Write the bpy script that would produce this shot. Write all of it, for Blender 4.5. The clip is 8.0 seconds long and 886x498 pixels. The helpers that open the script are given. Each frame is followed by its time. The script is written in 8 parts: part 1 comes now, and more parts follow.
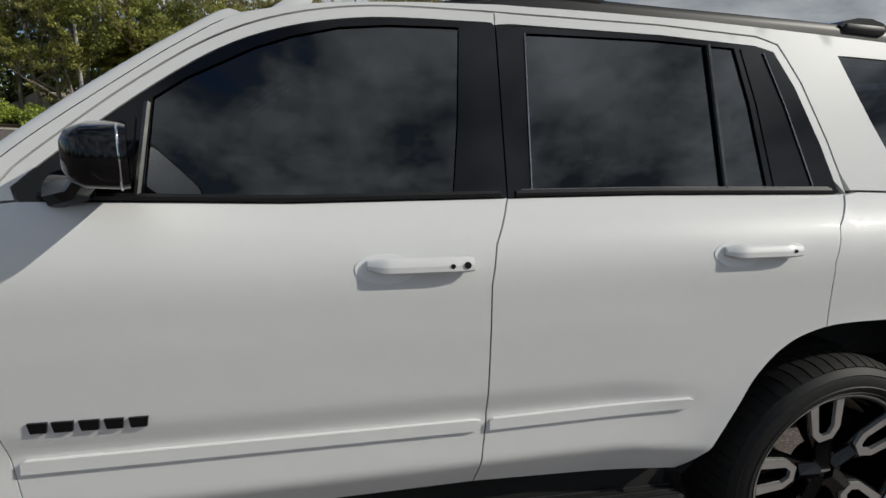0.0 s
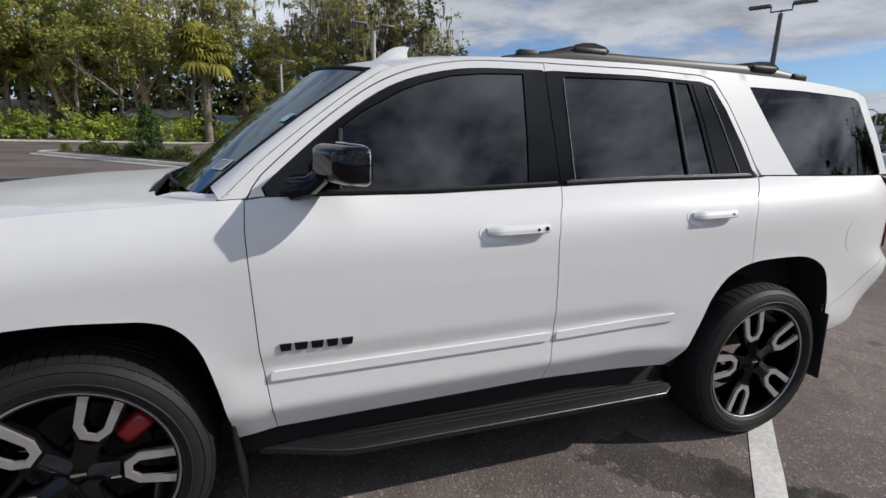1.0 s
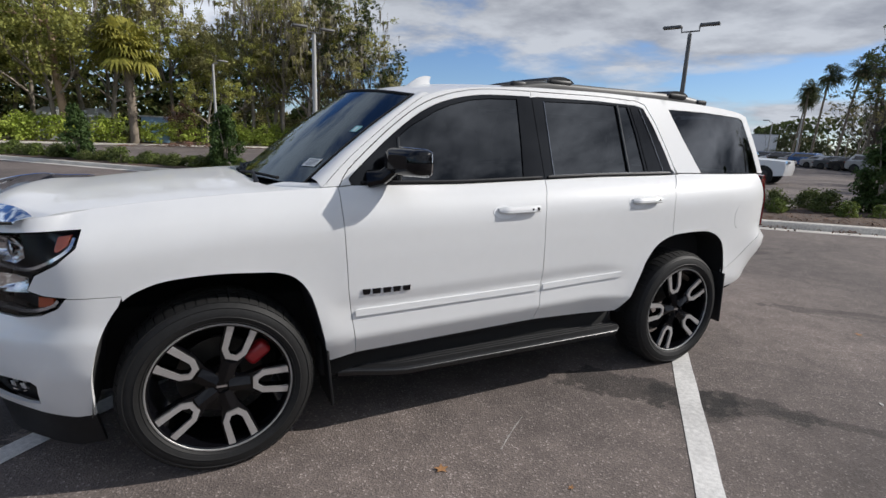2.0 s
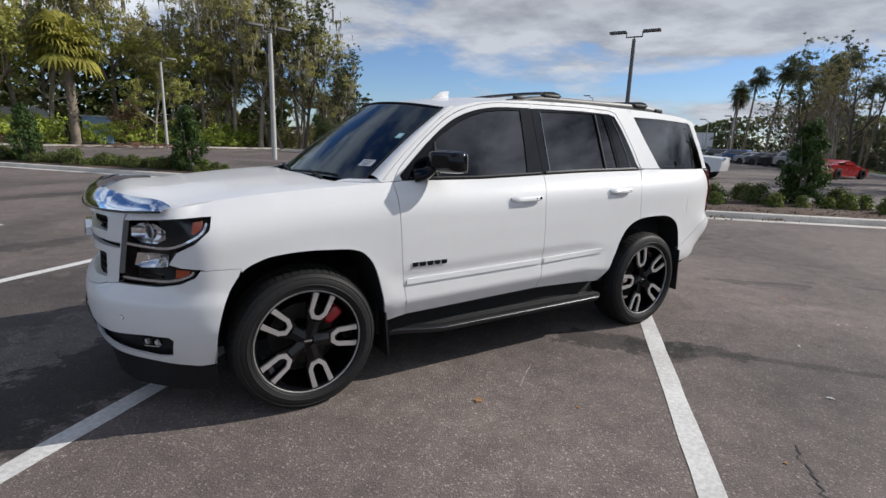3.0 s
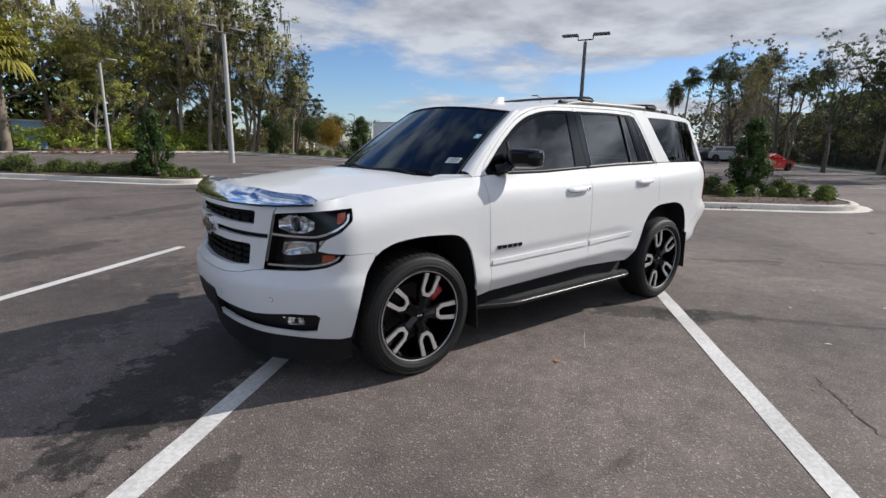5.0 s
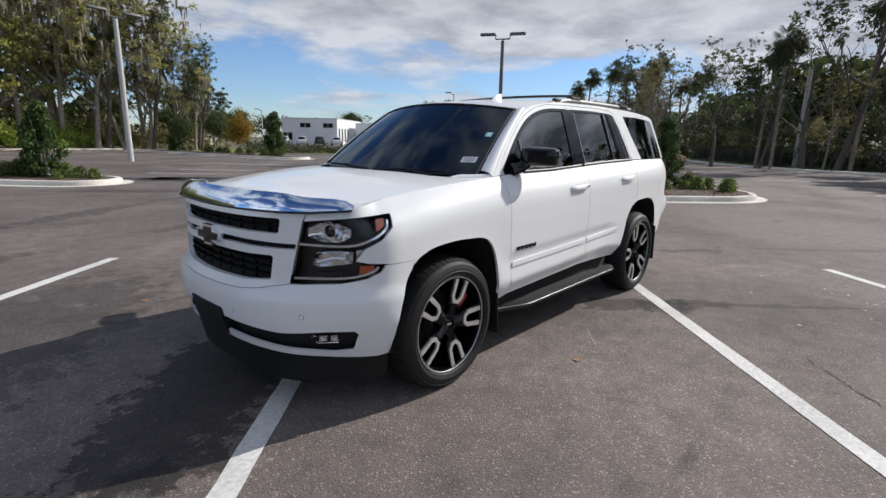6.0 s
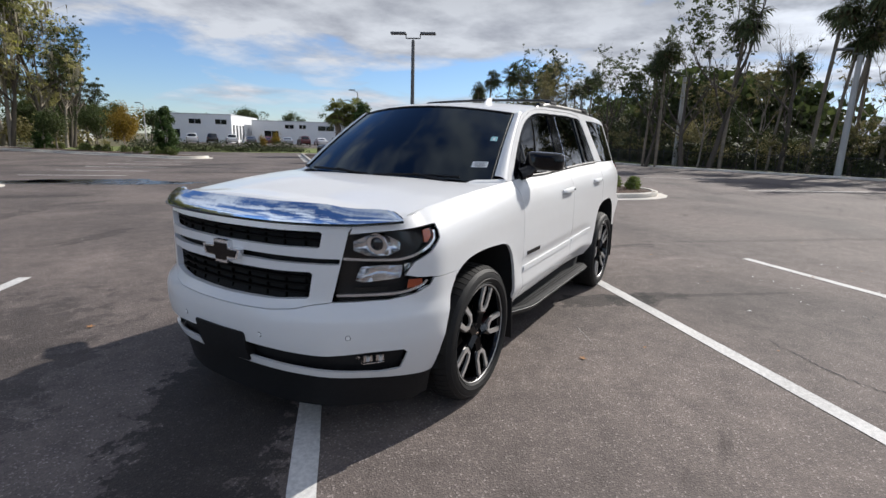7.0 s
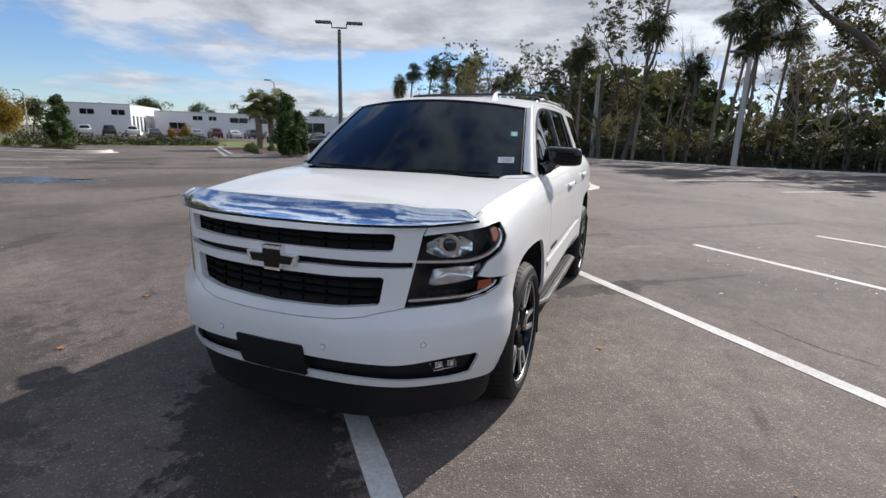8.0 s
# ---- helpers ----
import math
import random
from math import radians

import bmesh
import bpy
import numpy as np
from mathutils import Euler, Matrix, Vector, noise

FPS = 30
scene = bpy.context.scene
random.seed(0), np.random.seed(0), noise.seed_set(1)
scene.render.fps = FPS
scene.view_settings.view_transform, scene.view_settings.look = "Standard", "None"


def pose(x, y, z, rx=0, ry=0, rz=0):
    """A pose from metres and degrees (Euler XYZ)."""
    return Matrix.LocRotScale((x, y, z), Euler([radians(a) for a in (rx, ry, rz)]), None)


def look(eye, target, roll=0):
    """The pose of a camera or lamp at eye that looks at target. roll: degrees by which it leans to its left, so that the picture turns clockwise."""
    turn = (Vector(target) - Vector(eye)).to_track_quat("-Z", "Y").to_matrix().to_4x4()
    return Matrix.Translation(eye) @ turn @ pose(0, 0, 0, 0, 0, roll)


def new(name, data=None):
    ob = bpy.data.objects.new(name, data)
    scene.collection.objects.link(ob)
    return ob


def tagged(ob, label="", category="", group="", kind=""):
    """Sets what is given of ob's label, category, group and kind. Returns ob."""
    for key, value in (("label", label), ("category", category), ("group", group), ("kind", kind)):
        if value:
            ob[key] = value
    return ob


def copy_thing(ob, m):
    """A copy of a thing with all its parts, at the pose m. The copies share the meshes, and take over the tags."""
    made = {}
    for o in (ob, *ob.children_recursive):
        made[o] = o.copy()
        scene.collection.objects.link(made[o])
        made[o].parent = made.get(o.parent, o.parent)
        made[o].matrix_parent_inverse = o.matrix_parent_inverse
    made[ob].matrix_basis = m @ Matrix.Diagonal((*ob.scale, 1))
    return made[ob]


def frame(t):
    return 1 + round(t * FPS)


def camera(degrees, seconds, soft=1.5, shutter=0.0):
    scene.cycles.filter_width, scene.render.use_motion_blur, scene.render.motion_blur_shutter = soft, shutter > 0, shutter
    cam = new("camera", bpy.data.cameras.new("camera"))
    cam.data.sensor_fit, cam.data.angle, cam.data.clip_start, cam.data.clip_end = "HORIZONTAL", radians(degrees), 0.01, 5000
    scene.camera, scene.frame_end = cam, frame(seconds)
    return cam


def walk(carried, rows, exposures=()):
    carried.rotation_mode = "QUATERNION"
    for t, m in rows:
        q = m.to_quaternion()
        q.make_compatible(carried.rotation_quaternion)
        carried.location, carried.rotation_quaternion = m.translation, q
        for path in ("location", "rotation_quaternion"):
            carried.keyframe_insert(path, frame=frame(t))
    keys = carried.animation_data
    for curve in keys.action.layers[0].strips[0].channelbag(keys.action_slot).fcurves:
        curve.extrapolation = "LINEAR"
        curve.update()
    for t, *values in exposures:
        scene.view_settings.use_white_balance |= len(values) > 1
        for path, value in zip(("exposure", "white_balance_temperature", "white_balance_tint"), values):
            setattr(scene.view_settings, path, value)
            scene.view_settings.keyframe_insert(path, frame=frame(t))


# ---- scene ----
cam = camera(83.5, 8.0)
PATH = [
    (0, (1.327, -2.125, 1.477), (1.722, -0.22, 1.013), 2.6),
    (0.5, (1.037, -2.374, 1.498), (1.566, -0.504, 1.026), 2.4),
    (1, (0.622, -2.625, 1.505), (1.275, -0.79, 1.052), 1.6),
    (1.5, (0.295, -2.894, 1.509), (1.064, -1.103, 1.059), 1.9),
    (2.8, (-0.656, -3.486, 1.512), (0.377, -1.825, 1.098), 2.1),
    (3, (-0.774, -3.53, 1.527), (0.273, -1.881, 1.099), 2.0),
    (3.5, (-0.98, -3.682, 1.522), (0.056, -2.025, 1.097), 1.2),
    (4, (-1.22, -3.744, 1.502), (-0.168, -2.099, 1.071), 1.1),
    (4.5, (-1.494, -3.638, 1.503), (-0.38, -2.032, 1.077), 1.0),
    (6, (-2.181, -2.812, 1.502), (-0.723, -1.512, 1.073), 1.2),
    (6.5, (-2.293, -2.481, 1.518), (-0.707, -1.342, 1.085), 0.9),
    (7, (-2.538, -2.172, 1.524), (-0.854, -1.18, 1.098), 1.6),
    (7.5, (-2.647, -1.867, 1.509), (-0.896, -1.0, 1.085), 1.4),
    (8, (-2.775, -1.506, 1.519), (-0.959, -0.797, 1.075), 1.7),
]
# seconds, stops, kelvin, tint
EXPOSURES = [(0.0, -0.43, 6800, 6), (0.5, -0.16, 6620, 8), (1.0, -0.02, 6560, 10), (1.7, 0.06, 6540, 10), (3.5, 0.11, 6540, 10), (4.7, 0.19, 6540, 10), (6.5, 0.27, 6580, 10), (8.0, 0.35, 6640, 10)]
walk(cam, [(t, look(eye, target, roll)) for t, eye, target, roll in PATH], EXPOSURES)

# ---- world, sun, exposure ----
from mathutils.geometry import delaunay_2d_cdt

SUN_TO = Vector((-0.775, 0.285, -0.565)).normalized()          # the way the sunlight travels
SUN_FROM = -SUN_TO
world = bpy.data.worlds.new("sky")
scene.world = world
world.use_nodes = True
wn, wl = world.node_tree.nodes, world.node_tree.links
wn.clear()
sky = wn.new("ShaderNodeTexSky")
sky.sky_type = "NISHITA"
sky.sun_disc = False
sky.sun_elevation = math.asin(SUN_FROM.z)
sky.sun_rotation = math.atan2(SUN_FROM.x, SUN_FROM.y)
sky.air_density, sky.dust_density, sky.ozone_density = 1.0, 0.15, 3.0


def wnode(kind, **values):
    n = wn.new(kind)
    for k, v in values.items():
        n.inputs[k].default_value = v
    return n


coord = wn.new("ShaderNodeTexCoord")
sep = wn.new("ShaderNodeSeparateXYZ")
wl.new(coord.outputs["Generated"], sep.inputs[0])
up = wn.new("ShaderNodeMath")
up.operation = "ADD"
up.inputs[1].default_value = 0.13
wl.new(sep.outputs["Z"], up.inputs[0])
up2 = wn.new("ShaderNodeMath")
up2.operation = "MAXIMUM"
up2.inputs[1].default_value = 0.06
wl.new(up.outputs[0], up2.inputs[0])
flat = wn.new("ShaderNodeVectorMath")
flat.operation = "DIVIDE"
comb = wn.new("ShaderNodeCombineXYZ")
for k in "XYZ":
    wl.new(up2.outputs[0], comb.inputs[k])
wl.new(coord.outputs["Generated"], flat.inputs[0])
wl.new(comb.outputs[0], flat.inputs[1])
place = wn.new("ShaderNodeMapping")
place.inputs["Location"].default_value = (-2.3, 4.1, 0.0)
place.inputs["Scale"].default_value = (0.62, 0.62, 0.0)
wl.new(flat.outputs[0], place.inputs["Vector"])
n1 = wnode("ShaderNodeTexNoise", Scale=1.05, Detail=9.0, Roughness=0.52, Distortion=0.35)
n2 = wnode("ShaderNodeTexNoise", Scale=3.4, Detail=8.0, Roughness=0.58)
wl.new(place.outputs[0], n1.inputs["Vector"])
wl.new(place.outputs[0], n2.inputs["Vector"])
cover = wn.new("ShaderNodeValToRGB")
cover.color_ramp.elements[0].position, cover.color_ramp.elements[0].color = 0.445, (0, 0, 0, 1)
cover.color_ramp.elements[1].position, cover.color_ramp.elements[1].color = 0.60, (1, 1, 1, 1)
# the clouds draw in towards the far woods on the one hand, and leave a clear band low down on the other
lean = wn.new("ShaderNodeVectorMath")
lean.operation = "DOT_PRODUCT"
lean.inputs[1].default_value = (0.98, 0.20, 0.0)
wl.new(coord.outputs["Generated"], lean.inputs[0])
thin = wn.new("ShaderNodeMapRange")
thin.inputs["From Min"].default_value, thin.inputs["From Max"].default_value = 0.78, 0.91
thin.inputs["To Min"].default_value, thin.inputs["To Max"].default_value = 0.0, 0.15
wl.new(lean.outputs["Value"], thin.inputs["Value"])
left_over = wn.new("ShaderNodeMath")
left_over.operation = "ADD"
wl.new(n1.outputs["Fac"], left_over.inputs[0])
wl.new(thin.outputs[0], left_over.inputs[1])
# a sheet closes up higher
high = wn.new("ShaderNodeMapRange")
high.inputs["From Min"].default_value, high.inputs["From Max"].default_value = 0.10, 0.22
high.inputs["To Min"].default_value, high.inputs["To Max"].default_value = -0.10, 0.10
wl.new(sep.outputs["Z"], high.inputs["Value"])
gather = wn.new("ShaderNodeMath")
gather.operation = "ADD"
wl.new(left_over.outputs[0], gather.inputs[0])
wl.new(high.outputs[0], gather.inputs[1])
# the broken bank stands on the driver's side; elsewhere the sky opens again higher up
aim = wn.new("ShaderNodeVectorMath")
aim.operation = "DOT_PRODUCT"
aim.inputs[1].default_value = (0.38, -0.83, 0.40)
wl.new(coord.outputs["Generated"], aim.inputs[0])
bank_side = wn.new("ShaderNodeMapRange")
bank_side.inputs["From Min"].default_value, bank_side.inputs["From Max"].default_value = 0.35, 0.80
wl.new(aim.outputs["Value"], bank_side.inputs["Value"])
open_up = wn.new("ShaderNodeMapRange")
open_up.inputs["From Min"].default_value, open_up.inputs["From Max"].default_value = 0.30, 0.52
open_up.inputs["To Min"].default_value, open_up.inputs["To Max"].default_value = 0.0, 0.10
wl.new(sep.outputs["Z"], open_up.inputs["Value"])
off_bank = wn.new("ShaderNodeMath")
off_bank.operation = "SUBTRACT"
off_bank.inputs[0].default_value = 1.0
wl.new(bank_side.outputs[0], off_bank.inputs[1])
clear_up = wn.new("ShaderNodeMath")
clear_up.operation = "MULTIPLY"
wl.new(open_up.outputs[0], clear_up.inputs[0])
wl.new(off_bank.outputs[0], clear_up.inputs[1])
gather2 = wn.new("ShaderNodeMath")
gather2.operation = "SUBTRACT"
wl.new(gather.outputs[0], gather2.inputs[0])
wl.new(clear_up.outputs[0], gather2.inputs[1])
tatter = wn.new("ShaderNodeMapRange")
tatter.inputs["From Min"].default_value, tatter.inputs["From Max"].default_value = 0.3, 0.7
tatter.inputs["To Min"].default_value, tatter.inputs["To Max"].default_value = -0.24, 0.24
wl.new(n2.outputs["Fac"], tatter.inputs["Value"])
above = wn.new("ShaderNodeMapRange")
above.inputs["From Min"].default_value, above.inputs["From Max"].default_value = -0.05, 0.60
wl.new(sep.outputs["Z"], above.inputs["Value"])
gather3 = wn.new("ShaderNodeMath")
gather3.operation = "MULTIPLY_ADD"
wl.new(tatter.outputs[0], gather3.inputs[0])
wl.new(above.outputs[0], gather3.inputs[1])
wl.new(gather2.outputs[0], gather3.inputs[2])
gather4 = wn.new("ShaderNodeMath")
gather4.operation = "MULTIPLY_ADD"
gather4.inputs[1].default_value = 0.12
wl.new(bank_side.outputs[0], gather4.inputs[0])
wl.new(gather3.outputs[0], gather4.inputs[2])
wl.new(gather4.outputs[0], cover.inputs["Fac"])
puff = wn.new("ShaderNodeValToRGB")
puff.color_ramp.elements[0].position, puff.color_ramp.elements[0].color = 0.36, (2.42, 2.62, 3.08, 1)
puff.color_ramp.elements[1].position, puff.color_ramp.elements[1].color = 0.60, (4.0, 4.28, 4.78, 1)
wl.new(n2.outputs["Fac"], puff.inputs["Fac"])
blend = wn.new("ShaderNodeMixRGB")
wl.new(cover.outputs["Color"], blend.inputs["Fac"])
tone = wn.new("ShaderNodeMixRGB")
tone.blend_type = "MULTIPLY"
tone.inputs["Fac"].default_value = 1.0
tone.inputs["Color2"].default_value = (0.545, 0.63, 0.785, 1)
wl.new(sky.outputs["Color"], tone.inputs["Color1"])
wl.new(tone.outputs[0], blend.inputs["Color1"])
# the bank is heavier: bright rims, dark cores
backlit = wn.new("ShaderNodeValToRGB")
backlit.color_ramp.elements[0].position, backlit.color_ramp.elements[0].color = 0.40, (1.0, 1.2, 1.6, 1)
backlit.color_ramp.elements[1].position, backlit.color_ramp.elements[1].color = 0.665, (7.7, 8.4, 9.7, 1)
wl.new(n2.outputs["Fac"], backlit.inputs["Fac"])
shine = wn.new("ShaderNodeMixRGB")
wl.new(bank_side.outputs[0], shine.inputs["Fac"])
# cloud bases darken where one looks up into them
base_z = wn.new("ShaderNodeMapRange")
base_z.inputs["From Min"].default_value, base_z.inputs["From Max"].default_value = 0.20, 0.30
base_z.inputs["To Min"].default_value, base_z.inputs["To Max"].default_value = 1.0, 0.70
wl.new(sep.outputs["Z"], base_z.inputs["Value"])
bases = wn.new("ShaderNodeMixRGB")
bases.blend_type = "MULTIPLY"
bases.inputs["Fac"].default_value = 1.0
wl.new(puff.outputs["Color"], bases.inputs["Color1"])
wl.new(base_z.outputs[0], bases.inputs["Color2"])
# clouds opposite the sun are lit from the front and brighter
facing_sun = wn.new("ShaderNodeVectorMath")
facing_sun.operation = "DOT_PRODUCT"
facing_sun.inputs[1].default_value = (0.94, -0.345, 0.0)
wl.new(coord.outputs["Generated"], facing_sun.inputs[0])
front_lit = wn.new("ShaderNodeMapRange")
front_lit.inputs["From Min"].default_value, front_lit.inputs["From Max"].default_value = -0.85, 0.0
front_lit.inputs["To Min"].default_value, front_lit.inputs["To Max"].default_value = 1.9, 0.96
wl.new(facing_sun.outputs["Value"], front_lit.inputs["Value"])
lit_clouds = wn.new("ShaderNodeMixRGB")
lit_clouds.blend_type = "MULTIPLY"
lit_clouds.inputs["Fac"].default_value = 1.0
wl.new(bases.outputs[0], lit_clouds.inputs["Color1"])
wl.new(front_lit.outputs[0], lit_clouds.inputs["Color2"])
wl.new(lit_clouds.outputs[0], shine.inputs["Color1"])
wl.new(backlit.outputs["Color"], shine.inputs["Color2"])
wl.new(shine.outputs[0], blend.inputs["Color2"])
bg = wnode("ShaderNodeBackground", Strength=0.140)
wl.new(blend.outputs["Color"], bg.inputs["Color"])
wout = wn.new("ShaderNodeOutputWorld")
wl.new(bg.outputs[0], wout.inputs["Surface"])

sun_data = bpy.data.lights.new("sun", "SUN")
sun_data.energy, sun_data.angle, sun_data.color = 4.15, radians(0.6), (1.0, 0.965, 0.92)
sun = new("sun", sun_data)
sun.rotation_euler = SUN_TO.to_track_quat("-Z", "Y").to_euler()
sun.location = (0, -20, 30)


# ---- materials ----
def mat(name, color, rough=0.5, metal=0.0, var=0.12, scale=6.0, bump=0.0, bscale=80.0, coat=0.0, spec=0.5, rvar=0.08, island=0.0, other=None):
    """A procedural surface: base colour with variation at two scales, uneven gloss and fine relief."""
    m = bpy.data.materials.new(name)
    m.use_nodes = True
    nt = m.node_tree
    n, l = nt.nodes, nt.links
    b = n["Principled BSDF"]
    b.inputs["Metallic"].default_value = metal
    b.inputs["Coat Weight"].default_value = coat
    b.inputs["Coat Roughness"].default_value = 0.03
    b.inputs["Specular IOR Level"].default_value = spec
    tc = n.new("ShaderNodeTexCoord")
    big = n.new("ShaderNodeTexNoise")
    big.inputs["Scale"].default_value, big.inputs["Detail"].default_value = scale * 0.25, 4.0
    fine = n.new("ShaderNodeTexNoise")
    fine.inputs["Scale"].default_value, fine.inputs["Detail"].default_value = scale * 6.0, 5.0
    l.new(tc.outputs["Object"], big.inputs["Vector"])
    l.new(tc.outputs["Object"], fine.inputs["Vector"])
    add = n.new("ShaderNodeMath")
    add.operation = "ADD"
    l.new(big.outputs["Fac"], add.inputs[0])
    l.new(fine.outputs["Fac"], add.inputs[1])
    ramp = n.new("ShaderNodeMapRange")
    ramp.inputs["From Min"].default_value, ramp.inputs["From Max"].default_value = 0.7, 1.3
    l.new(add.outputs[0], ramp.inputs["Value"])
    mix = n.new("ShaderNodeMixRGB")
    dark = tuple(c * (1 - var) for c in color)
    light = tuple(min(1.0, c * (1 + var)) for c in (other or color))
    mix.inputs["Color1"].default_value, mix.inputs["Color2"].default_value = (*dark, 1), (*light, 1)
    l.new(ramp.outputs[0], mix.inputs["Fac"])
    out = mix.outputs[0]
    if island:
        geo = n.new("ShaderNodeNewGeometry")
        hsv = n.new("ShaderNodeHueSaturation")
        r1 = n.new("ShaderNodeMapRange")
        r1.inputs["To Min"].default_value, r1.inputs["To Max"].default_value = 1 - island, 1 + island
        l.new(geo.outputs["Random Per Island"], r1.inputs["Value"])
        l.new(r1.outputs[0], hsv.inputs["Value"])
        l.new(out, hsv.inputs["Color"])
        out = hsv.outputs[0]
    l.new(out, b.inputs["Base Color"])
    rr = n.new("ShaderNodeMapRange")
    rr.inputs["To Min"].default_value, rr.inputs["To Max"].default_value = max(0.0, rough - rvar), min(1.0, rough + rvar)
    l.new(big.outputs["Fac"], rr.inputs["Value"])
    l.new(rr.outputs[0], b.inputs["Roughness"])
    if bump:
        bt = n.new("ShaderNodeTexNoise")
        bt.inputs["Scale"].default_value, bt.inputs["Detail"].default_value = bscale, 4.0
        l.new(tc.outputs["Object"], bt.inputs["Vector"])
        bp = n.new("ShaderNodeBump")
        bp.inputs["Strength"].default_value, bp.inputs["Distance"].default_value = min(1.0, bump), 0.01
        l.new(bt.outputs["Fac"], bp.inputs["Height"])
        l.new(bp.outputs[0], b.inputs["Normal"])
    return m


def leaf_mat(name, color, other, island=0.35, sheer=0.35):
    """Foliage: two greens that vary leaf by leaf, with light passing through the blades."""
    m = mat(name, color, 0.65, var=0.2, scale=0.8, other=other, island=island, spec=0.2)
    nt = m.node_tree
    b = nt.nodes["Principled BSDF"]
    tr = nt.nodes.new("ShaderNodeBsdfTranslucent")
    ms = nt.nodes.new("ShaderNodeMixShader")
    ms.inputs[0].default_value = sheer
    nt.links.new(b.inputs["Base Color"].links[0].from_socket, tr.inputs["Color"])
    nt.links.new(b.outputs[0], ms.inputs[1])
    nt.links.new(tr.outputs[0], ms.inputs[2])
    nt.links.new(ms.outputs[0], nt.nodes["Material Output"].inputs["Surface"])
    return m


def glass_mat(name, tint, ior=1.6, rough=0.0, sheen=(1.0, 1.0, 1.0)):
    """A pane: it lets a share of the light through, and mirrors more the flatter the view."""
    m = bpy.data.materials.new(name)
    m.use_nodes = True
    n, l = m.node_tree.nodes, m.node_tree.links
    n.remove(n["Principled BSDF"])
    clear = n.new("ShaderNodeBsdfTransparent")
    clear.inputs["Color"].default_value = (*tint, 1)
    gloss = n.new("ShaderNodeBsdfGlossy")
    gloss.inputs["Roughness"].default_value = rough
    gloss.inputs["Color"].default_value = (*sheen, 1)
    fres = n.new("ShaderNodeFresnel")
    fres.inputs["IOR"].default_value = ior
    mix = n.new("ShaderNodeMixShader")
    l.new(fres.outputs[0], mix.inputs[0])
    l.new(clear.outputs[0], mix.inputs[1])
    l.new(gloss.outputs[0], mix.inputs[2])
    l.new(mix.outputs[0], n["Material Output"].inputs["Surface"])
    return m


# damp patches on the asphalt and one patch of painted shade: middle, turn, half length, half width, darkening
DAMP_AND_SHADE = [(-0.95, 0.18, 42.7, 1.30, 0.42, 0.34), (-1.78, -0.66, 20, 0.34, 0.15, 0.5), (-1.45, -1.3, 40, 0.25, 0.12, 0.55), (2.40, -1.12, -46, 0.56, 0.18, 0.42), (2.58, -1.40, -50, 0.25, 0.20, 0.62), (2.82, -1.53, -45, 0.42, 0.13, 0.5),
        (-2.8, 10.5, 30, 1.7, 0.4, 0.55), (-1.9, 4.7, 25, 0.9, 0.24, 0.6), (0.25, 8.5, 35, 1.7, 0.3, 0.6), (1.1, 5.9, 30, 0.7, 0.16, 0.62), (1.9, 12.4, -40, 2.2, 0.35, 0.6), (5.3, 14.4, -45, 2.6, 0.75, 0.5), (5.5, -0.8, -45, 0.65, 0.12, 0.6), (0.32, 2.62, 40, 0.12, 0.05, 0.6),
        # the wide patch at (-2.2, 1.7) deepens the car's shadow by colour
        (9.5, 22, -45, 5.0, 0.7, 0.55), (12, 15, -40, 4.0, 0.5, 0.6), (13, 21, 10, 4.0, 0.45, 0.5), (7.8, -3.0, -48, 2.6, 0.10, 0.7), (-2.2, 1.7, 40, 2.1, 0.9, 0.66), (3.4, -2.2, -50, 0.9, 0.05, 0.6)]
# pale dusty patches: middle, turn, half length, half width, lightening
DUST = [(5.6, -0.98, -41, 0.42, 0.05, 1.6), (4.93, -1.47, -30, 0.35, 0.12, 1.25), (0.3, 4.4, 35, 0.8, 0.3, 1.25), (1.6, -3.2, -30, 1.2, 0.5, 1.12), (4.6, -3.2, -45, 1.6, 0.5, 1.14), (3.0, 7.0, 40, 1.4, 0.6, 1.15), (-1.5, -2.6, 20, 0.9, 0.4, 1.1), (8.0, 9.0, 45, 3.0, 1.0, 1.15)]


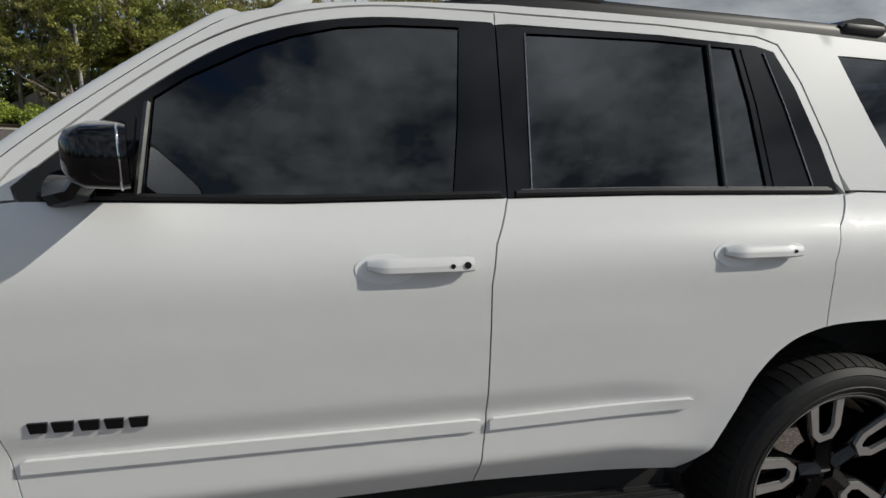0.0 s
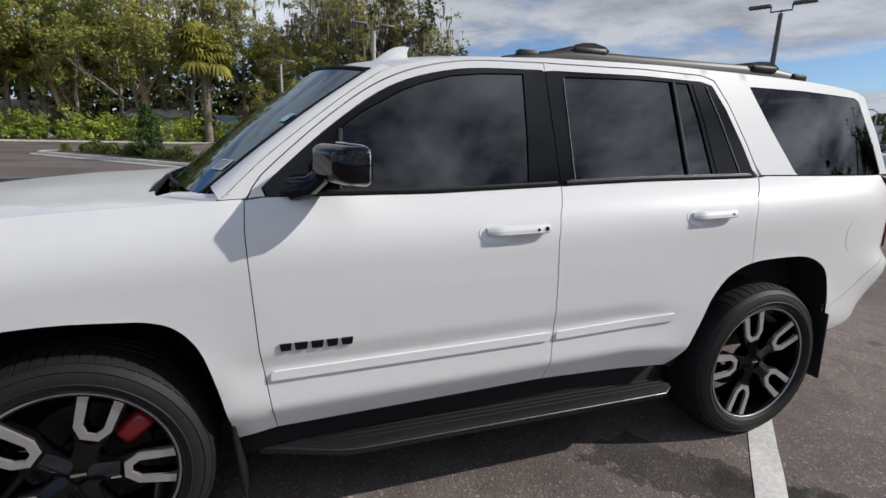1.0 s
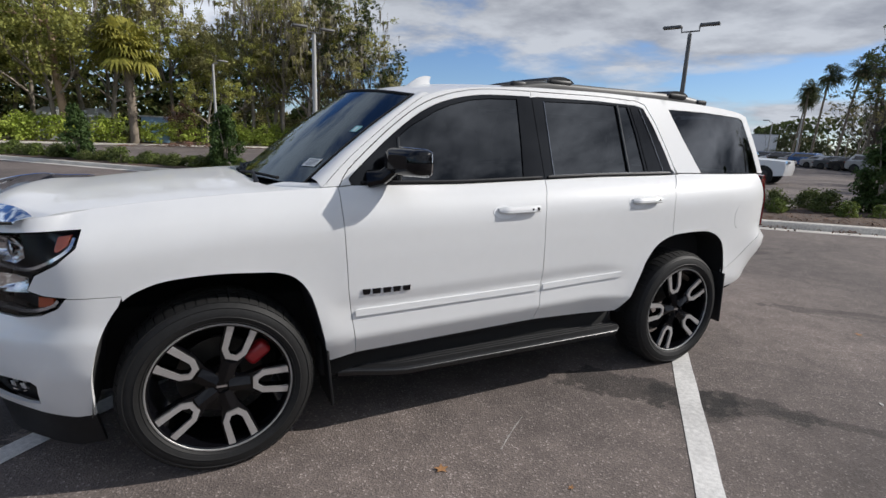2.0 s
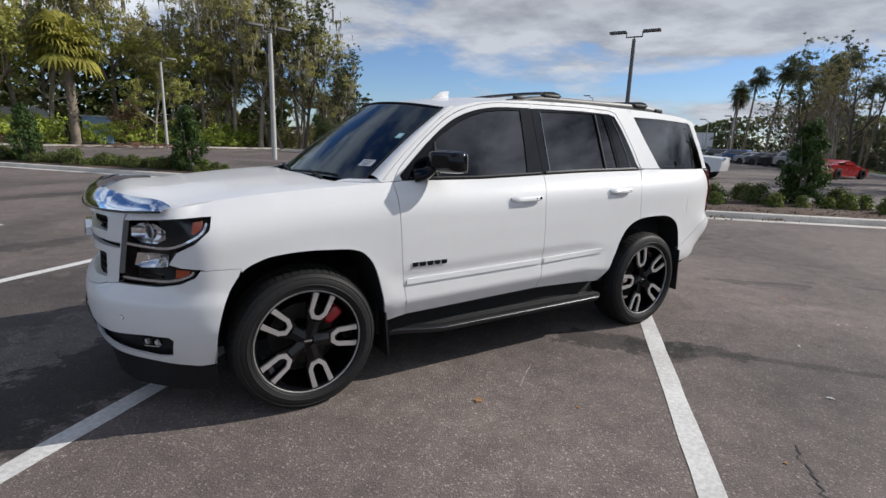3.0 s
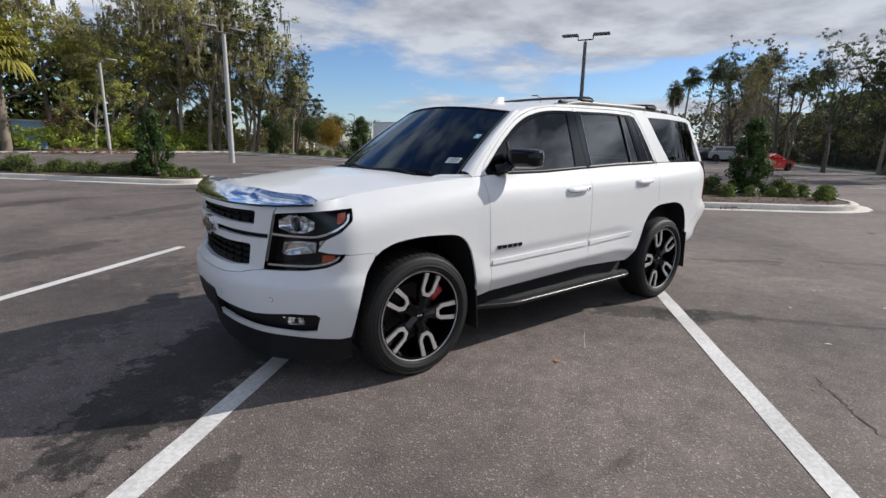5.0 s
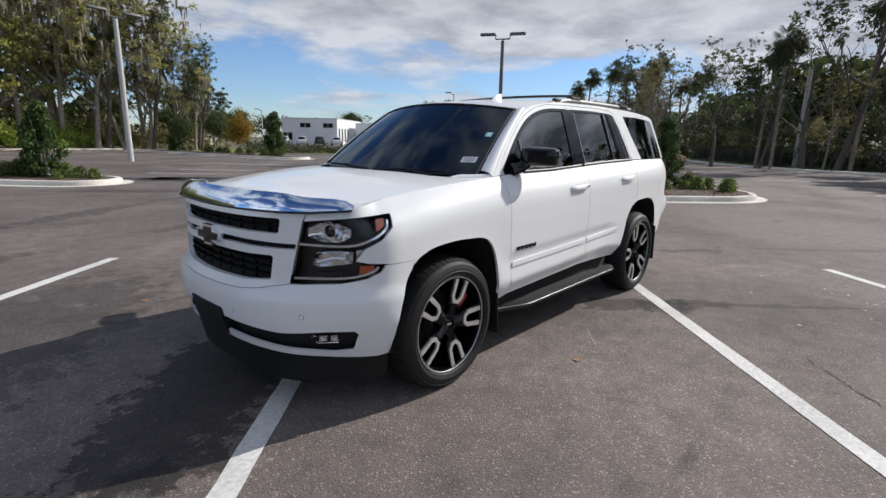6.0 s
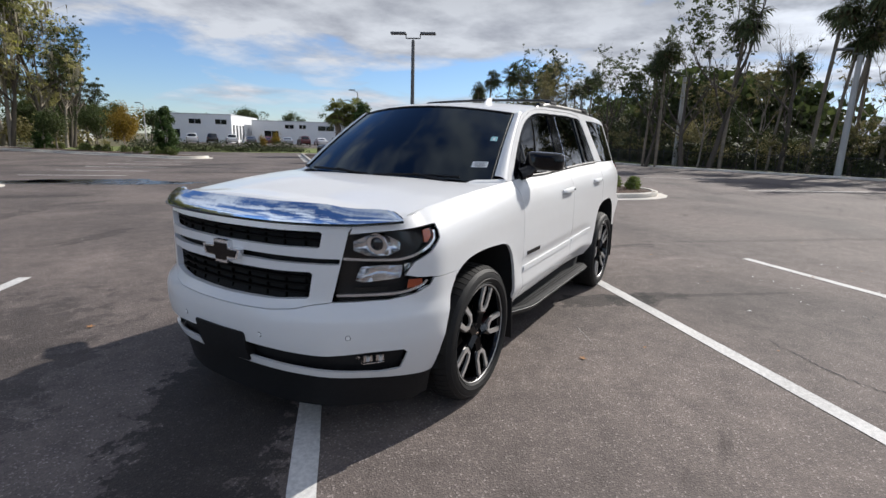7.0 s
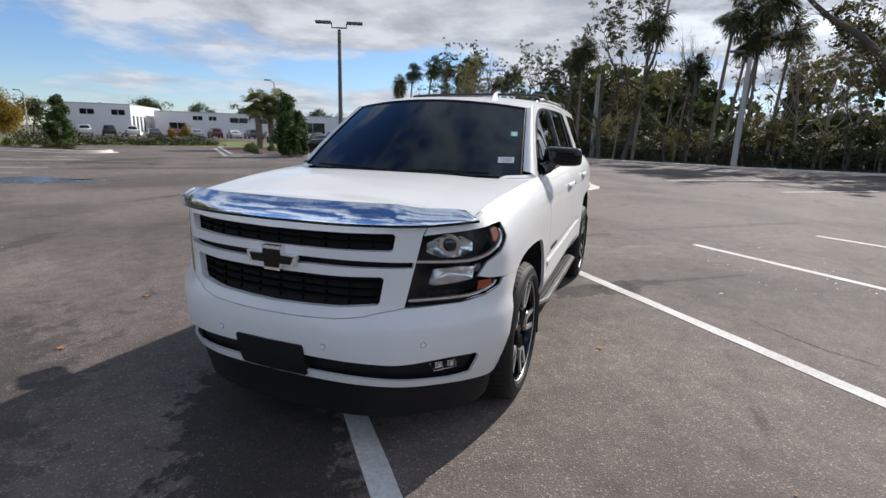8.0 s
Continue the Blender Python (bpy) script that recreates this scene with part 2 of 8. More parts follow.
def asphalt_mat():
    """Grey-brown asphalt: pale stone chips, soft traffic stains, dark damp streaks, one painted shade patch and fine
    relief.
    """
    m = mat("asphalt", (0.131, 0.108, 0.098), 0.87, var=0.12, scale=1.2, rvar=0.08)
    nt = m.node_tree
    n, l = nt.nodes, nt.links
    b = n["Principled BSDF"]
    base = b.inputs["Base Color"].links[0].from_socket
    tc = n.new("ShaderNodeTexCoord")
    chips = n.new("ShaderNodeTexVoronoi")
    chips.inputs["Scale"].default_value = 120.0
    l.new(tc.outputs["Object"], chips.inputs["Vector"])
    cr = n.new("ShaderNodeSeparateColor")
    l.new(chips.outputs["Color"], cr.inputs[0])
    cramp = n.new("ShaderNodeValToRGB")
    e = cramp.color_ramp.elements
    e[0].position, e[0].color = 0.0, (0.66, 0.655, 0.65, 1)
    e[1].position, e[1].color = 1.0, (2.7, 2.85, 2.95, 1)
    mid = cramp.color_ramp.elements.new(0.91)
    mid.color = (1.16, 1.15, 1.14, 1)
    l.new(cr.outputs[0], cramp.inputs["Fac"])
    mul = n.new("ShaderNodeMixRGB")
    mul.blend_type = "MULTIPLY"
    mul.inputs["Fac"].default_value = 0.7
    l.new(base, mul.inputs["Color1"])
    l.new(cramp.outputs["Color"], mul.inputs["Color2"])
    # broad stains
    st = n.new("ShaderNodeTexNoise")
    st.inputs["Scale"].default_value, st.inputs["Detail"].default_value, st.inputs["Distortion"].default_value = 0.32, 7.0, 0.6
    l.new(tc.outputs["Object"], st.inputs["Vector"])
    sr = n.new("ShaderNodeValToRGB")
    sr.color_ramp.elements[0].position, sr.color_ramp.elements[0].color = 0.36, (0.58, 0.57, 0.57, 1)
    sr.color_ramp.elements[1].position, sr.color_ramp.elements[1].color = 0.62, (1.22, 1.2, 1.17, 1)
    l.new(st.outputs["Fac"], sr.inputs["Fac"])
    mul2 = n.new("ShaderNodeMixRGB")
    mul2.blend_type = "MULTIPLY"
    mul2.inputs["Fac"].default_value = 0.8
    l.new(mul.outputs[0], mul2.inputs["Color1"])
    l.new(sr.outputs["Color"], mul2.inputs["Color2"])
    # hand-sized blotches
    bl = n.new("ShaderNodeTexNoise")
    bl.inputs["Scale"].default_value, bl.inputs["Detail"].default_value, bl.inputs["Roughness"].default_value = 4.2, 8.0, 0.7
    l.new(tc.outputs["Object"], bl.inputs["Vector"])
    br = n.new("ShaderNodeMapRange")
    br.inputs["From Min"].default_value, br.inputs["From Max"].default_value = 0.3, 0.7
    br.inputs["To Min"].default_value, br.inputs["To Max"].default_value = 0.74, 1.26
    l.new(bl.outputs["Fac"], br.inputs["Value"])
    mulb = n.new("ShaderNodeMixRGB")
    mulb.blend_type = "MULTIPLY"
    mulb.inputs["Fac"].default_value = 1.0
    l.new(mul2.outputs[0], mulb.inputs["Color1"])
    l.new(br.outputs[0], mulb.inputs["Color2"])
    mul2 = mulb
    # damp streaks drawn out along one way
    mp = n.new("ShaderNodeMapping")
    mp.inputs["Rotation"].default_value = (0, 0, 0.35)
    mp.inputs["Scale"].default_value = (0.28, 1.15, 1.0)
    l.new(tc.outputs["Object"], mp.inputs["Vector"])
    dn = n.new("ShaderNodeTexNoise")
    dn.inputs["Scale"].default_value, dn.inputs["Detail"].default_value, dn.inputs["Roughness"].default_value = 0.75, 9.0, 0.65
    l.new(mp.outputs[0], dn.inputs["Vector"])
    dr = n.new("ShaderNodeValToRGB")
    dr.color_ramp.elements[0].position, dr.color_ramp.elements[0].color = 0.345, (0.52, 0.51, 0.5, 1)
    dr.color_ramp.elements[1].position, dr.color_ramp.elements[1].color = 0.39, (1, 1, 1, 1)
    l.new(dn.outputs["Fac"], dr.inputs["Fac"])
    mul3 = n.new("ShaderNodeMixRGB")
    mul3.blend_type = "MULTIPLY"
    mul3.inputs["Fac"].default_value = 1.0
    l.new(mul2.outputs[0], mul3.inputs["Color1"])
    l.new(dr.outputs["Color"], mul3.inputs["Color2"])
    out = mul3.outputs[0]
    edge_noise = n.new("ShaderNodeTexNoise")
    edge_noise.inputs["Scale"].default_value, edge_noise.inputs["Detail"].default_value, edge_noise.inputs["Roughness"].default_value = 3.6, 10.0, 0.68
    l.new(tc.outputs["Object"], edge_noise.inputs["Vector"])
    for cx, cy, turn, half_l, half_w, dark in DAMP_AND_SHADE + DUST:
        pm = n.new("ShaderNodeMapping")
        pm.vector_type = "TEXTURE"
        pm.inputs["Location"].default_value = (cx, cy, 0)
        pm.inputs["Rotation"].default_value = (0, 0, radians(turn))
        pm.inputs["Scale"].default_value = (half_l, half_w, 1)
        l.new(tc.outputs["Object"], pm.inputs["Vector"])
        ln = n.new("ShaderNodeVectorMath")
        ln.operation = "LENGTH"
        l.new(pm.outputs[0], ln.inputs[0])
        ad = n.new("ShaderNodeMath")
        ad.operation = "MULTIPLY_ADD"
        ad.inputs[1].default_value, ad.inputs[2].default_value = 3.0, -1.5
        l.new(edge_noise.outputs["Fac"], ad.inputs[0])
        sm = n.new("ShaderNodeMath")
        l.new(ln.outputs["Value"], sm.inputs[0])
        l.new(ad.outputs[0], sm.inputs[1])
        mr = n.new("ShaderNodeMapRange")
        mr.inputs["From Min"].default_value, mr.inputs["From Max"].default_value = (0.93, 1.02) if dark < 1 else (0.2, 1.1)
        mr.inputs["To Min"].default_value, mr.inputs["To Max"].default_value = dark, 1.0
        l.new(sm.outputs[0], mr.inputs["Value"])
        mm = n.new("ShaderNodeMixRGB")
        mm.blend_type = "MULTIPLY"
        mm.inputs["Fac"].default_value = 1.0
        l.new(out, mm.inputs["Color1"])
        l.new(mr.outputs[0], mm.inputs["Color2"])
        out = mm.outputs[0]
    l.new(out, b.inputs["Base Color"])
    bp = n.new("ShaderNodeBump")
    bp.inputs["Strength"].default_value, bp.inputs["Distance"].default_value = 0.75, 0.004
    l.new(chips.outputs["Distance"], bp.inputs["Height"])
    l.new(bp.outputs[0], b.inputs["Normal"])
    return m


PAINT = mat("white_paint", (0.705, 0.705, 0.70), 0.45, var=0.012, scale=3.0, coat=0.6, rvar=0.03, spec=0.2)
FLAKE = mat("white_trim", (0.78, 0.78, 0.78), 0.30, var=0.02, scale=3.0, coat=0.8, rvar=0.03)
GLOSS = mat("gloss_black", (0.003, 0.003, 0.004), 0.09, var=0.2, coat=0.0, spec=0.36, rvar=0.03)
SATIN = mat("black_plastic", (0.009, 0.009, 0.010), 0.6, spec=0.3, var=0.25, scale=12, bump=0.15, bscale=300)
INNER = mat("dark_void", (0.006, 0.006, 0.006), 0.9, var=0.2)
RUBBER = mat("tyre_rubber", (0.013, 0.0127, 0.0125), 0.62, var=0.28, scale=9, bump=0.12, bscale=160, spec=0.3)
BADGE = mat("badge_chrome", (0.80, 0.81, 0.83), 0.16, metal=0.85, var=0.05, rvar=0.05)
RIM = mat("rim_edge", (0.46, 0.455, 0.45), 0.42, metal=0.7, var=0.1)
CHROME = mat("chrome", (0.82, 0.83, 0.85), 0.07, metal=1.0, var=0.03, rvar=0.03)
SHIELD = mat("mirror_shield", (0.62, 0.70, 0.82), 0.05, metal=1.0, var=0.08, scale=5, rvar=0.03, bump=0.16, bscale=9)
MACHINED = mat("machined_alloy", (0.66, 0.65, 0.64), 0.38, metal=0.8, var=0.06, scale=20)
BOARD = mat("board_plastic", (0.013, 0.013, 0.014), 0.42, spec=0.5, var=0.25, scale=14, bump=0.2, bscale=220)
RAILBLK = mat("rail_black", (0.008, 0.008, 0.009), 0.48, var=0.2, spec=0.4)
TINT = glass_mat("privacy_glass", (0.030, 0.033, 0.037), 1.78)
WSGLASS = glass_mat("windscreen_glass", (0.11, 0.15, 0.22), 1.60, sheen=(0.74, 0.88, 1.0))
LENS = glass_mat("clear_lens", (0.95, 0.955, 0.96), 1.20)
RED = mat("brake_red", (0.32, 0.012, 0.016), 0.38, var=0.15, coat=0.4)
TAILRED = mat("tail_red", (0.20, 0.006, 0.010), 0.12, var=0.1, coat=1.0)
AMBER = mat("amber_reflector", (0.50, 0.085, 0.025), 0.25, var=0.15, coat=1.0)
EDGE = mat("edge_strip", (0.09, 0.09, 0.09), 0.4, metal=0.9, var=0.3, scale=6)
STEEL = mat("brake_steel", (0.055, 0.053, 0.05), 0.45, metal=1.0, var=0.2, scale=30)
PAPER = mat("label_paper", (0.75, 0.76, 0.75), 0.7, var=0.04)
PRINT = mat("label_print", (0.16, 0.17, 0.19), 0.7, var=0.2)
TEAL = mat("teal_print", (0.28, 0.55, 0.58), 0.6, var=0.1)
HOUSING = mat("lamp_housing", (0.006, 0.006, 0.007), 0.3, var=0.2, coat=0.3)
FACET = mat("faceted_chrome", (0.84, 0.85, 0.87), 0.10, metal=1.0, var=0.05, rvar=0.05, bump=0.5, bscale=30)
WET = mat("puddle_water", (0.028, 0.026, 0.025), 0.26, var=0.3, scale=3, rvar=0.10)
SCUFF = mat("pale_scuff", (0.30, 0.28, 0.26), 0.85, var=0.3, scale=30)
TAR = mat("crack_tar", (0.028, 0.026, 0.025), 0.8, var=0.3, scale=20)
CLOTH = mat("seat_leather", (0.012, 0.012, 0.012), 0.6, var=0.2, bump=0.1)
ASPHALT = asphalt_mat()
LINE = mat("line_paint", (0.58, 0.565, 0.54), 0.8, var=0.24, scale=7, bump=0.25, bscale=140)
CONCRETE = mat("kerb_concrete", (0.57, 0.53, 0.47), 0.85, var=0.26, scale=4, bump=0.3, bscale=90)
POLE = mat("pole_concrete", (0.42, 0.415, 0.40), 0.75, var=0.1, scale=3, bump=0.1)
LAMPGREY = mat("lamp_bronze", (0.10, 0.10, 0.10), 0.5, var=0.15)
TWIG = mat("dry_twigs", (0.16, 0.085, 0.058), 0.9, var=0.4, scale=6, island=0.3)
MULCH = mat("bark_mulch", (0.085, 0.055, 0.038), 0.95, var=0.45, scale=9, bump=0.9, bscale=40)
CHIP = mat("bark_chip", (0.17, 0.105, 0.07), 0.95, var=0.45, scale=9, island=0.45)
SOIL = mat("grass_ground", (0.075, 0.085, 0.028), 0.95, var=0.4, scale=2.5, bump=0.5, bscale=20, other=(0.12, 0.10, 0.05))
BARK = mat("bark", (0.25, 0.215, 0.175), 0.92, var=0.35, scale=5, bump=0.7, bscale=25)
# the same bark with the shade of the woods put into its colour
SHADEBARK = mat("shaded_bark", (0.085, 0.070, 0.056), 0.92, var=0.35, scale=5, bump=0.7, bscale=25)
PALMBARK = mat("palm_bark", (0.20, 0.165, 0.125), 0.92, var=0.4, scale=7, bump=0.8, bscale=18)
LEAF = leaf_mat("oak_leaf", (0.191, 0.213, 0.058), (0.438, 0.427, 0.123), sheer=0.42)
LEAF_DEEP = leaf_mat("green_leaf", (0.147, 0.179, 0.048), (0.354, 0.371, 0.100), sheer=0.4)
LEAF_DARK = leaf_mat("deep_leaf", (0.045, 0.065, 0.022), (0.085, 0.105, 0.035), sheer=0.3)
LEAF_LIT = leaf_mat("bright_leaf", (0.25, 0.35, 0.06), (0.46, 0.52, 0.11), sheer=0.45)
LEAF_GOLD = leaf_mat("golden_leaf", (0.20, 0.115, 0.022), (0.28, 0.20, 0.03))
LEAF_SHRUB = leaf_mat("shrub_leaf", (0.030, 0.058, 0.018), (0.085, 0.135, 0.036), sheer=0.25)
LEAF_TUFT = leaf_mat("tuft_blade", (0.11, 0.16, 0.04), (0.21, 0.25, 0.065), sheer=0.35)
LEAF_OLIVE = leaf_mat("olive_leaf", (0.136, 0.127, 0.053), (0.295, 0.254, 0.112), sheer=0.28)
LEAF_LOW = leaf_mat("low_leaf", (0.060, 0.085, 0.026), (0.15, 0.17, 0.05), sheer=0.25)
# darkest leaf tone: shade put into the colour of thicket and edge trees
LEAF_SHADE = leaf_mat("shade_leaf", (0.034, 0.044, 0.020), (0.075, 0.088, 0.036), sheer=0.15)
LEAF_MID = leaf_mat("wood_leaf", (0.240, 0.235, 0.103), (0.481, 0.441, 0.193), sheer=0.42)
GRASS = mat("verge_grass", (0.10, 0.15, 0.03), 0.95, var=0.35, scale=3, bump=0.6, bscale=30, other=(0.15, 0.17, 0.04))
FROND = leaf_mat("palm_frond", (0.21, 0.23, 0.05), (0.38, 0.33, 0.07), sheer=0.35)
FROND_SHORT = leaf_mat("young_frond", (0.085, 0.11, 0.03), (0.20, 0.20, 0.055), sheer=0.3)
FROND_DARK = leaf_mat("dark_frond", (0.034, 0.047, 0.019), (0.078, 0.088, 0.034), sheer=0.22)
MOSS = leaf_mat("hanging_moss", (0.25, 0.225, 0.17), (0.34, 0.31, 0.23), sheer=0.4)
DRY = leaf_mat("dry_frond", (0.17, 0.125, 0.075), (0.24, 0.18, 0.11))
WALLWHITE = mat("white_render", (0.72, 0.73, 0.74), 0.8, var=0.05, scale=0.6)
WALLGREY = mat("grey_render", (0.50, 0.51, 0.52), 0.8, var=0.06, scale=0.6)
DARKGLASS = mat("dark_window", (0.012, 0.014, 0.018), 0.08, var=0.2, coat=0.5)
TANROOF = mat("tan_shingle", (0.40, 0.35, 0.28), 0.85, var=0.16, scale=3, bump=0.4, bscale=12)
BRICKRED = mat("chimney_brick", (0.26, 0.13, 0.085), 0.9, var=0.3, scale=6, bump=0.4, bscale=20)
TRUNK = mat("warm_bark", (0.34, 0.24, 0.155), 0.92, var=0.4, scale=4, bump=0.8, bscale=22)
ROOFMETAL = mat("pale_roof", (0.55, 0.55, 0.54), 0.6, var=0.1, scale=2)


# ---- mesh helpers ----
def link_mesh(name, verts, faces, material, parent=None, label="", smooth=True, sharp=38, slots=None):
    me = bpy.data.meshes.new(name)
    me.from_pydata([tuple(v) for v in verts], [], faces)
    for m in material if isinstance(material, (list, tuple)) else [material]:
        me.materials.append(m)
    if slots is not None:
        me.polygons.foreach_set("material_index", slots)
    if smooth:
        me.shade_smooth()
        me.set_sharp_from_angle(angle=radians(sharp))
    me.update()
    ob = new(name, me)
    if parent:
        ob.parent = parent
    if label:
        ob["label"] = label
    return ob


def part(name, bm, material, parent, label="", smooth=True, sharp=38):
    me = bpy.data.meshes.new(name)
    bmesh.ops.recalc_face_normals(bm, faces=bm.faces)
    bm.to_mesh(me)
    bm.free()
    me.materials.append(material)
    if smooth:
        me.shade_smooth()
        me.set_sharp_from_angle(angle=radians(sharp))
    ob = new(name, me)
    ob.parent = parent
    if label:
        ob["label"] = label
    return ob


def thing(name, label, category, m=None, group="", kind=""):
    ob = new(name)
    if m is not None:
        ob.matrix_basis = m
    return tagged(ob, label, category, group, kind)


def box_bm(size, centre=(0, 0, 0), bevel=0.0, segs=2, taper=None):
    bm = bmesh.new()
    bmesh.ops.create_cube(bm, size=1.0)
    for v in bm.verts:
        k = 1.0
        if taper and v.co.z > 0:
            k = taper
        v.co = Vector((v.co.x * size[0] * k + centre[0], v.co.y * size[1] * k + centre[1], v.co.z * size[2] + centre[2]))
    if bevel:
        bmesh.ops.bevel(bm, geom=bm.edges[:], offset=bevel, segments=segs, affect="EDGES", profile=0.5)
    return bm


def tube(path, radius, n=8, caps=True, squash=1.0):
    """Verts and faces of a round bar along a path; radius is one number or one for each point."""
    path = [Vector(p) for p in path]
    rad = radius if isinstance(radius, (list, tuple)) else [radius] * len(path)
    verts, faces = [], []
    side = None
    for i, p in enumerate(path):
        d = (path[min(i + 1, len(path) - 1)] - path[max(i - 1, 0)]).normalized()
        if side is None:
            side = d.orthogonal().normalized()
        side = (side - d * side.dot(d)).normalized()
        other = d.cross(side)
        for k in range(n):
            a = 2 * math.pi * k / n
            verts.append(p + side * (math.cos(a) * rad[i]) + other * (math.sin(a) * rad[i] * squash))
    for i in range(len(path) - 1):
        for k in range(n):
            a, b = i * n + k, i * n + (k + 1) % n
            faces.append((a, b, b + n, a + n))
    if caps:
        faces.append(tuple(range(n - 1, -1, -1)))
        faces.append(tuple(range((len(path) - 1) * n, len(path) * n)))
    return verts, faces


def join(*pieces):
    verts, faces = [], []
    for v, f in pieces:
        k = len(verts)
        verts += list(v)
        faces += [tuple(i + k for i in q) for q in f]
    return verts, faces


def sheet(rows, flip=False):
    """Verts and faces of a net of points, row by row."""
    w = len(rows[0])
    verts = [p for r in rows for p in r]
    faces = []
    for i in range(len(rows) - 1):
        for j in range(w - 1):
            q = (i * w + j, i * w + j + 1, (i + 1) * w + j + 1, (i + 1) * w + j)
            faces.append(q[::-1] if flip else q)
    return verts, faces


def thick_sheet(rows, depth, flip=False):
    """A net of points with a back face, closed at its rim. depth: a vector."""
    d = Vector(depth)
    v, f = sheet(rows, flip)
    w, h, n = len(rows[0]), len(rows), len(v)
    v = [Vector(p) for p in v]
    back = [p + d for p in v]
    faces = list(f) + [tuple(i + n for i in q[::-1]) for q in f]
    ring = list(range(w)) + [i * w + w - 1 for i in range(1, h)] + [(h - 1) * w + j for j in range(w - 2, -1, -1)] + [i * w for i in range(h - 2, 0, -1)]
    for a, b in zip(ring, ring[1:] + ring[:1]):
        q = (a, a + n, b + n, b)
        faces.append(q if not flip else q[::-1])
    return v + back, faces


def smooth_curve(pts, n=12):
    """Points of a smooth line through the given ones."""
    p = np.array(pts, float)
    q = np.vstack([2 * p[0] - p[1], p, 2 * p[-1] - p[-2]])
    out = []
    for i in range(1, len(q) - 2):
        a, b, c, d = q[i - 1:i + 3]
        for k in range(n):
            t = k / n
            out.append(0.5 * (2 * b + (c - a) * t + (2 * a - 5 * b + 4 * c - d) * t * t + (3 * b - a - 3 * c + d) * t ** 3))
    out.append(p[-1])
    return np.array(out)


def inside(pts, poly):
    """Which of the points lie inside the polygon."""
    x, y = pts[:, 0], pts[:, 1]
    hit = np.zeros(len(pts), bool)
    px, py = np.roll(poly, 1, 0).T
    for (ax, ay), bx, by in zip(poly, px, py):
        cross = (ay > y) != (by > y)
        with np.errstate(divide="ignore", invalid="ignore"):
            hit ^= cross & (x < (bx - ax) * (y - ay) / (by - ay) + ax)
    return hit


def edge_gap(pts, poly):
    """The distance of each point from the polygon's rim."""
    best = np.full(len(pts), 9.0)
    for a, b in zip(poly, np.roll(poly, -1, 0)):
        d = b - a
        t = np.clip(((pts - a) @ d) / max(d @ d, 1e-12), 0, 1)
        best = np.minimum(best, np.linalg.norm(pts - a - t[:, None] * d, axis=1))
    return best


def dense(poly, step):
    out = []
    poly = np.array(poly, float)
    for a, b in zip(poly, np.roll(poly, -1, 0)):
        n = max(1, int(math.ceil(np.linalg.norm(b - a) / step)))
        out += [a + (b - a) * k / n for k in range(n)]
    return np.array(out)


def shrink(poly, by):
    """The polygon moved inwards by a small way."""
    poly = np.array(poly, float)
    a, b, c = np.roll(poly, 1, 0), poly, np.roll(poly, -1, 0)
    area = 0.5 * np.sum(b[:, 0] * c[:, 1] - c[:, 0] * b[:, 1])
    d = c - a
    d /= np.maximum(np.linalg.norm(d, axis=1), 1e-9)[:, None]
    n = np.stack([-d[:, 1], d[:, 0]], 1) * (1 if area > 0 else -1)
    return b + n * by


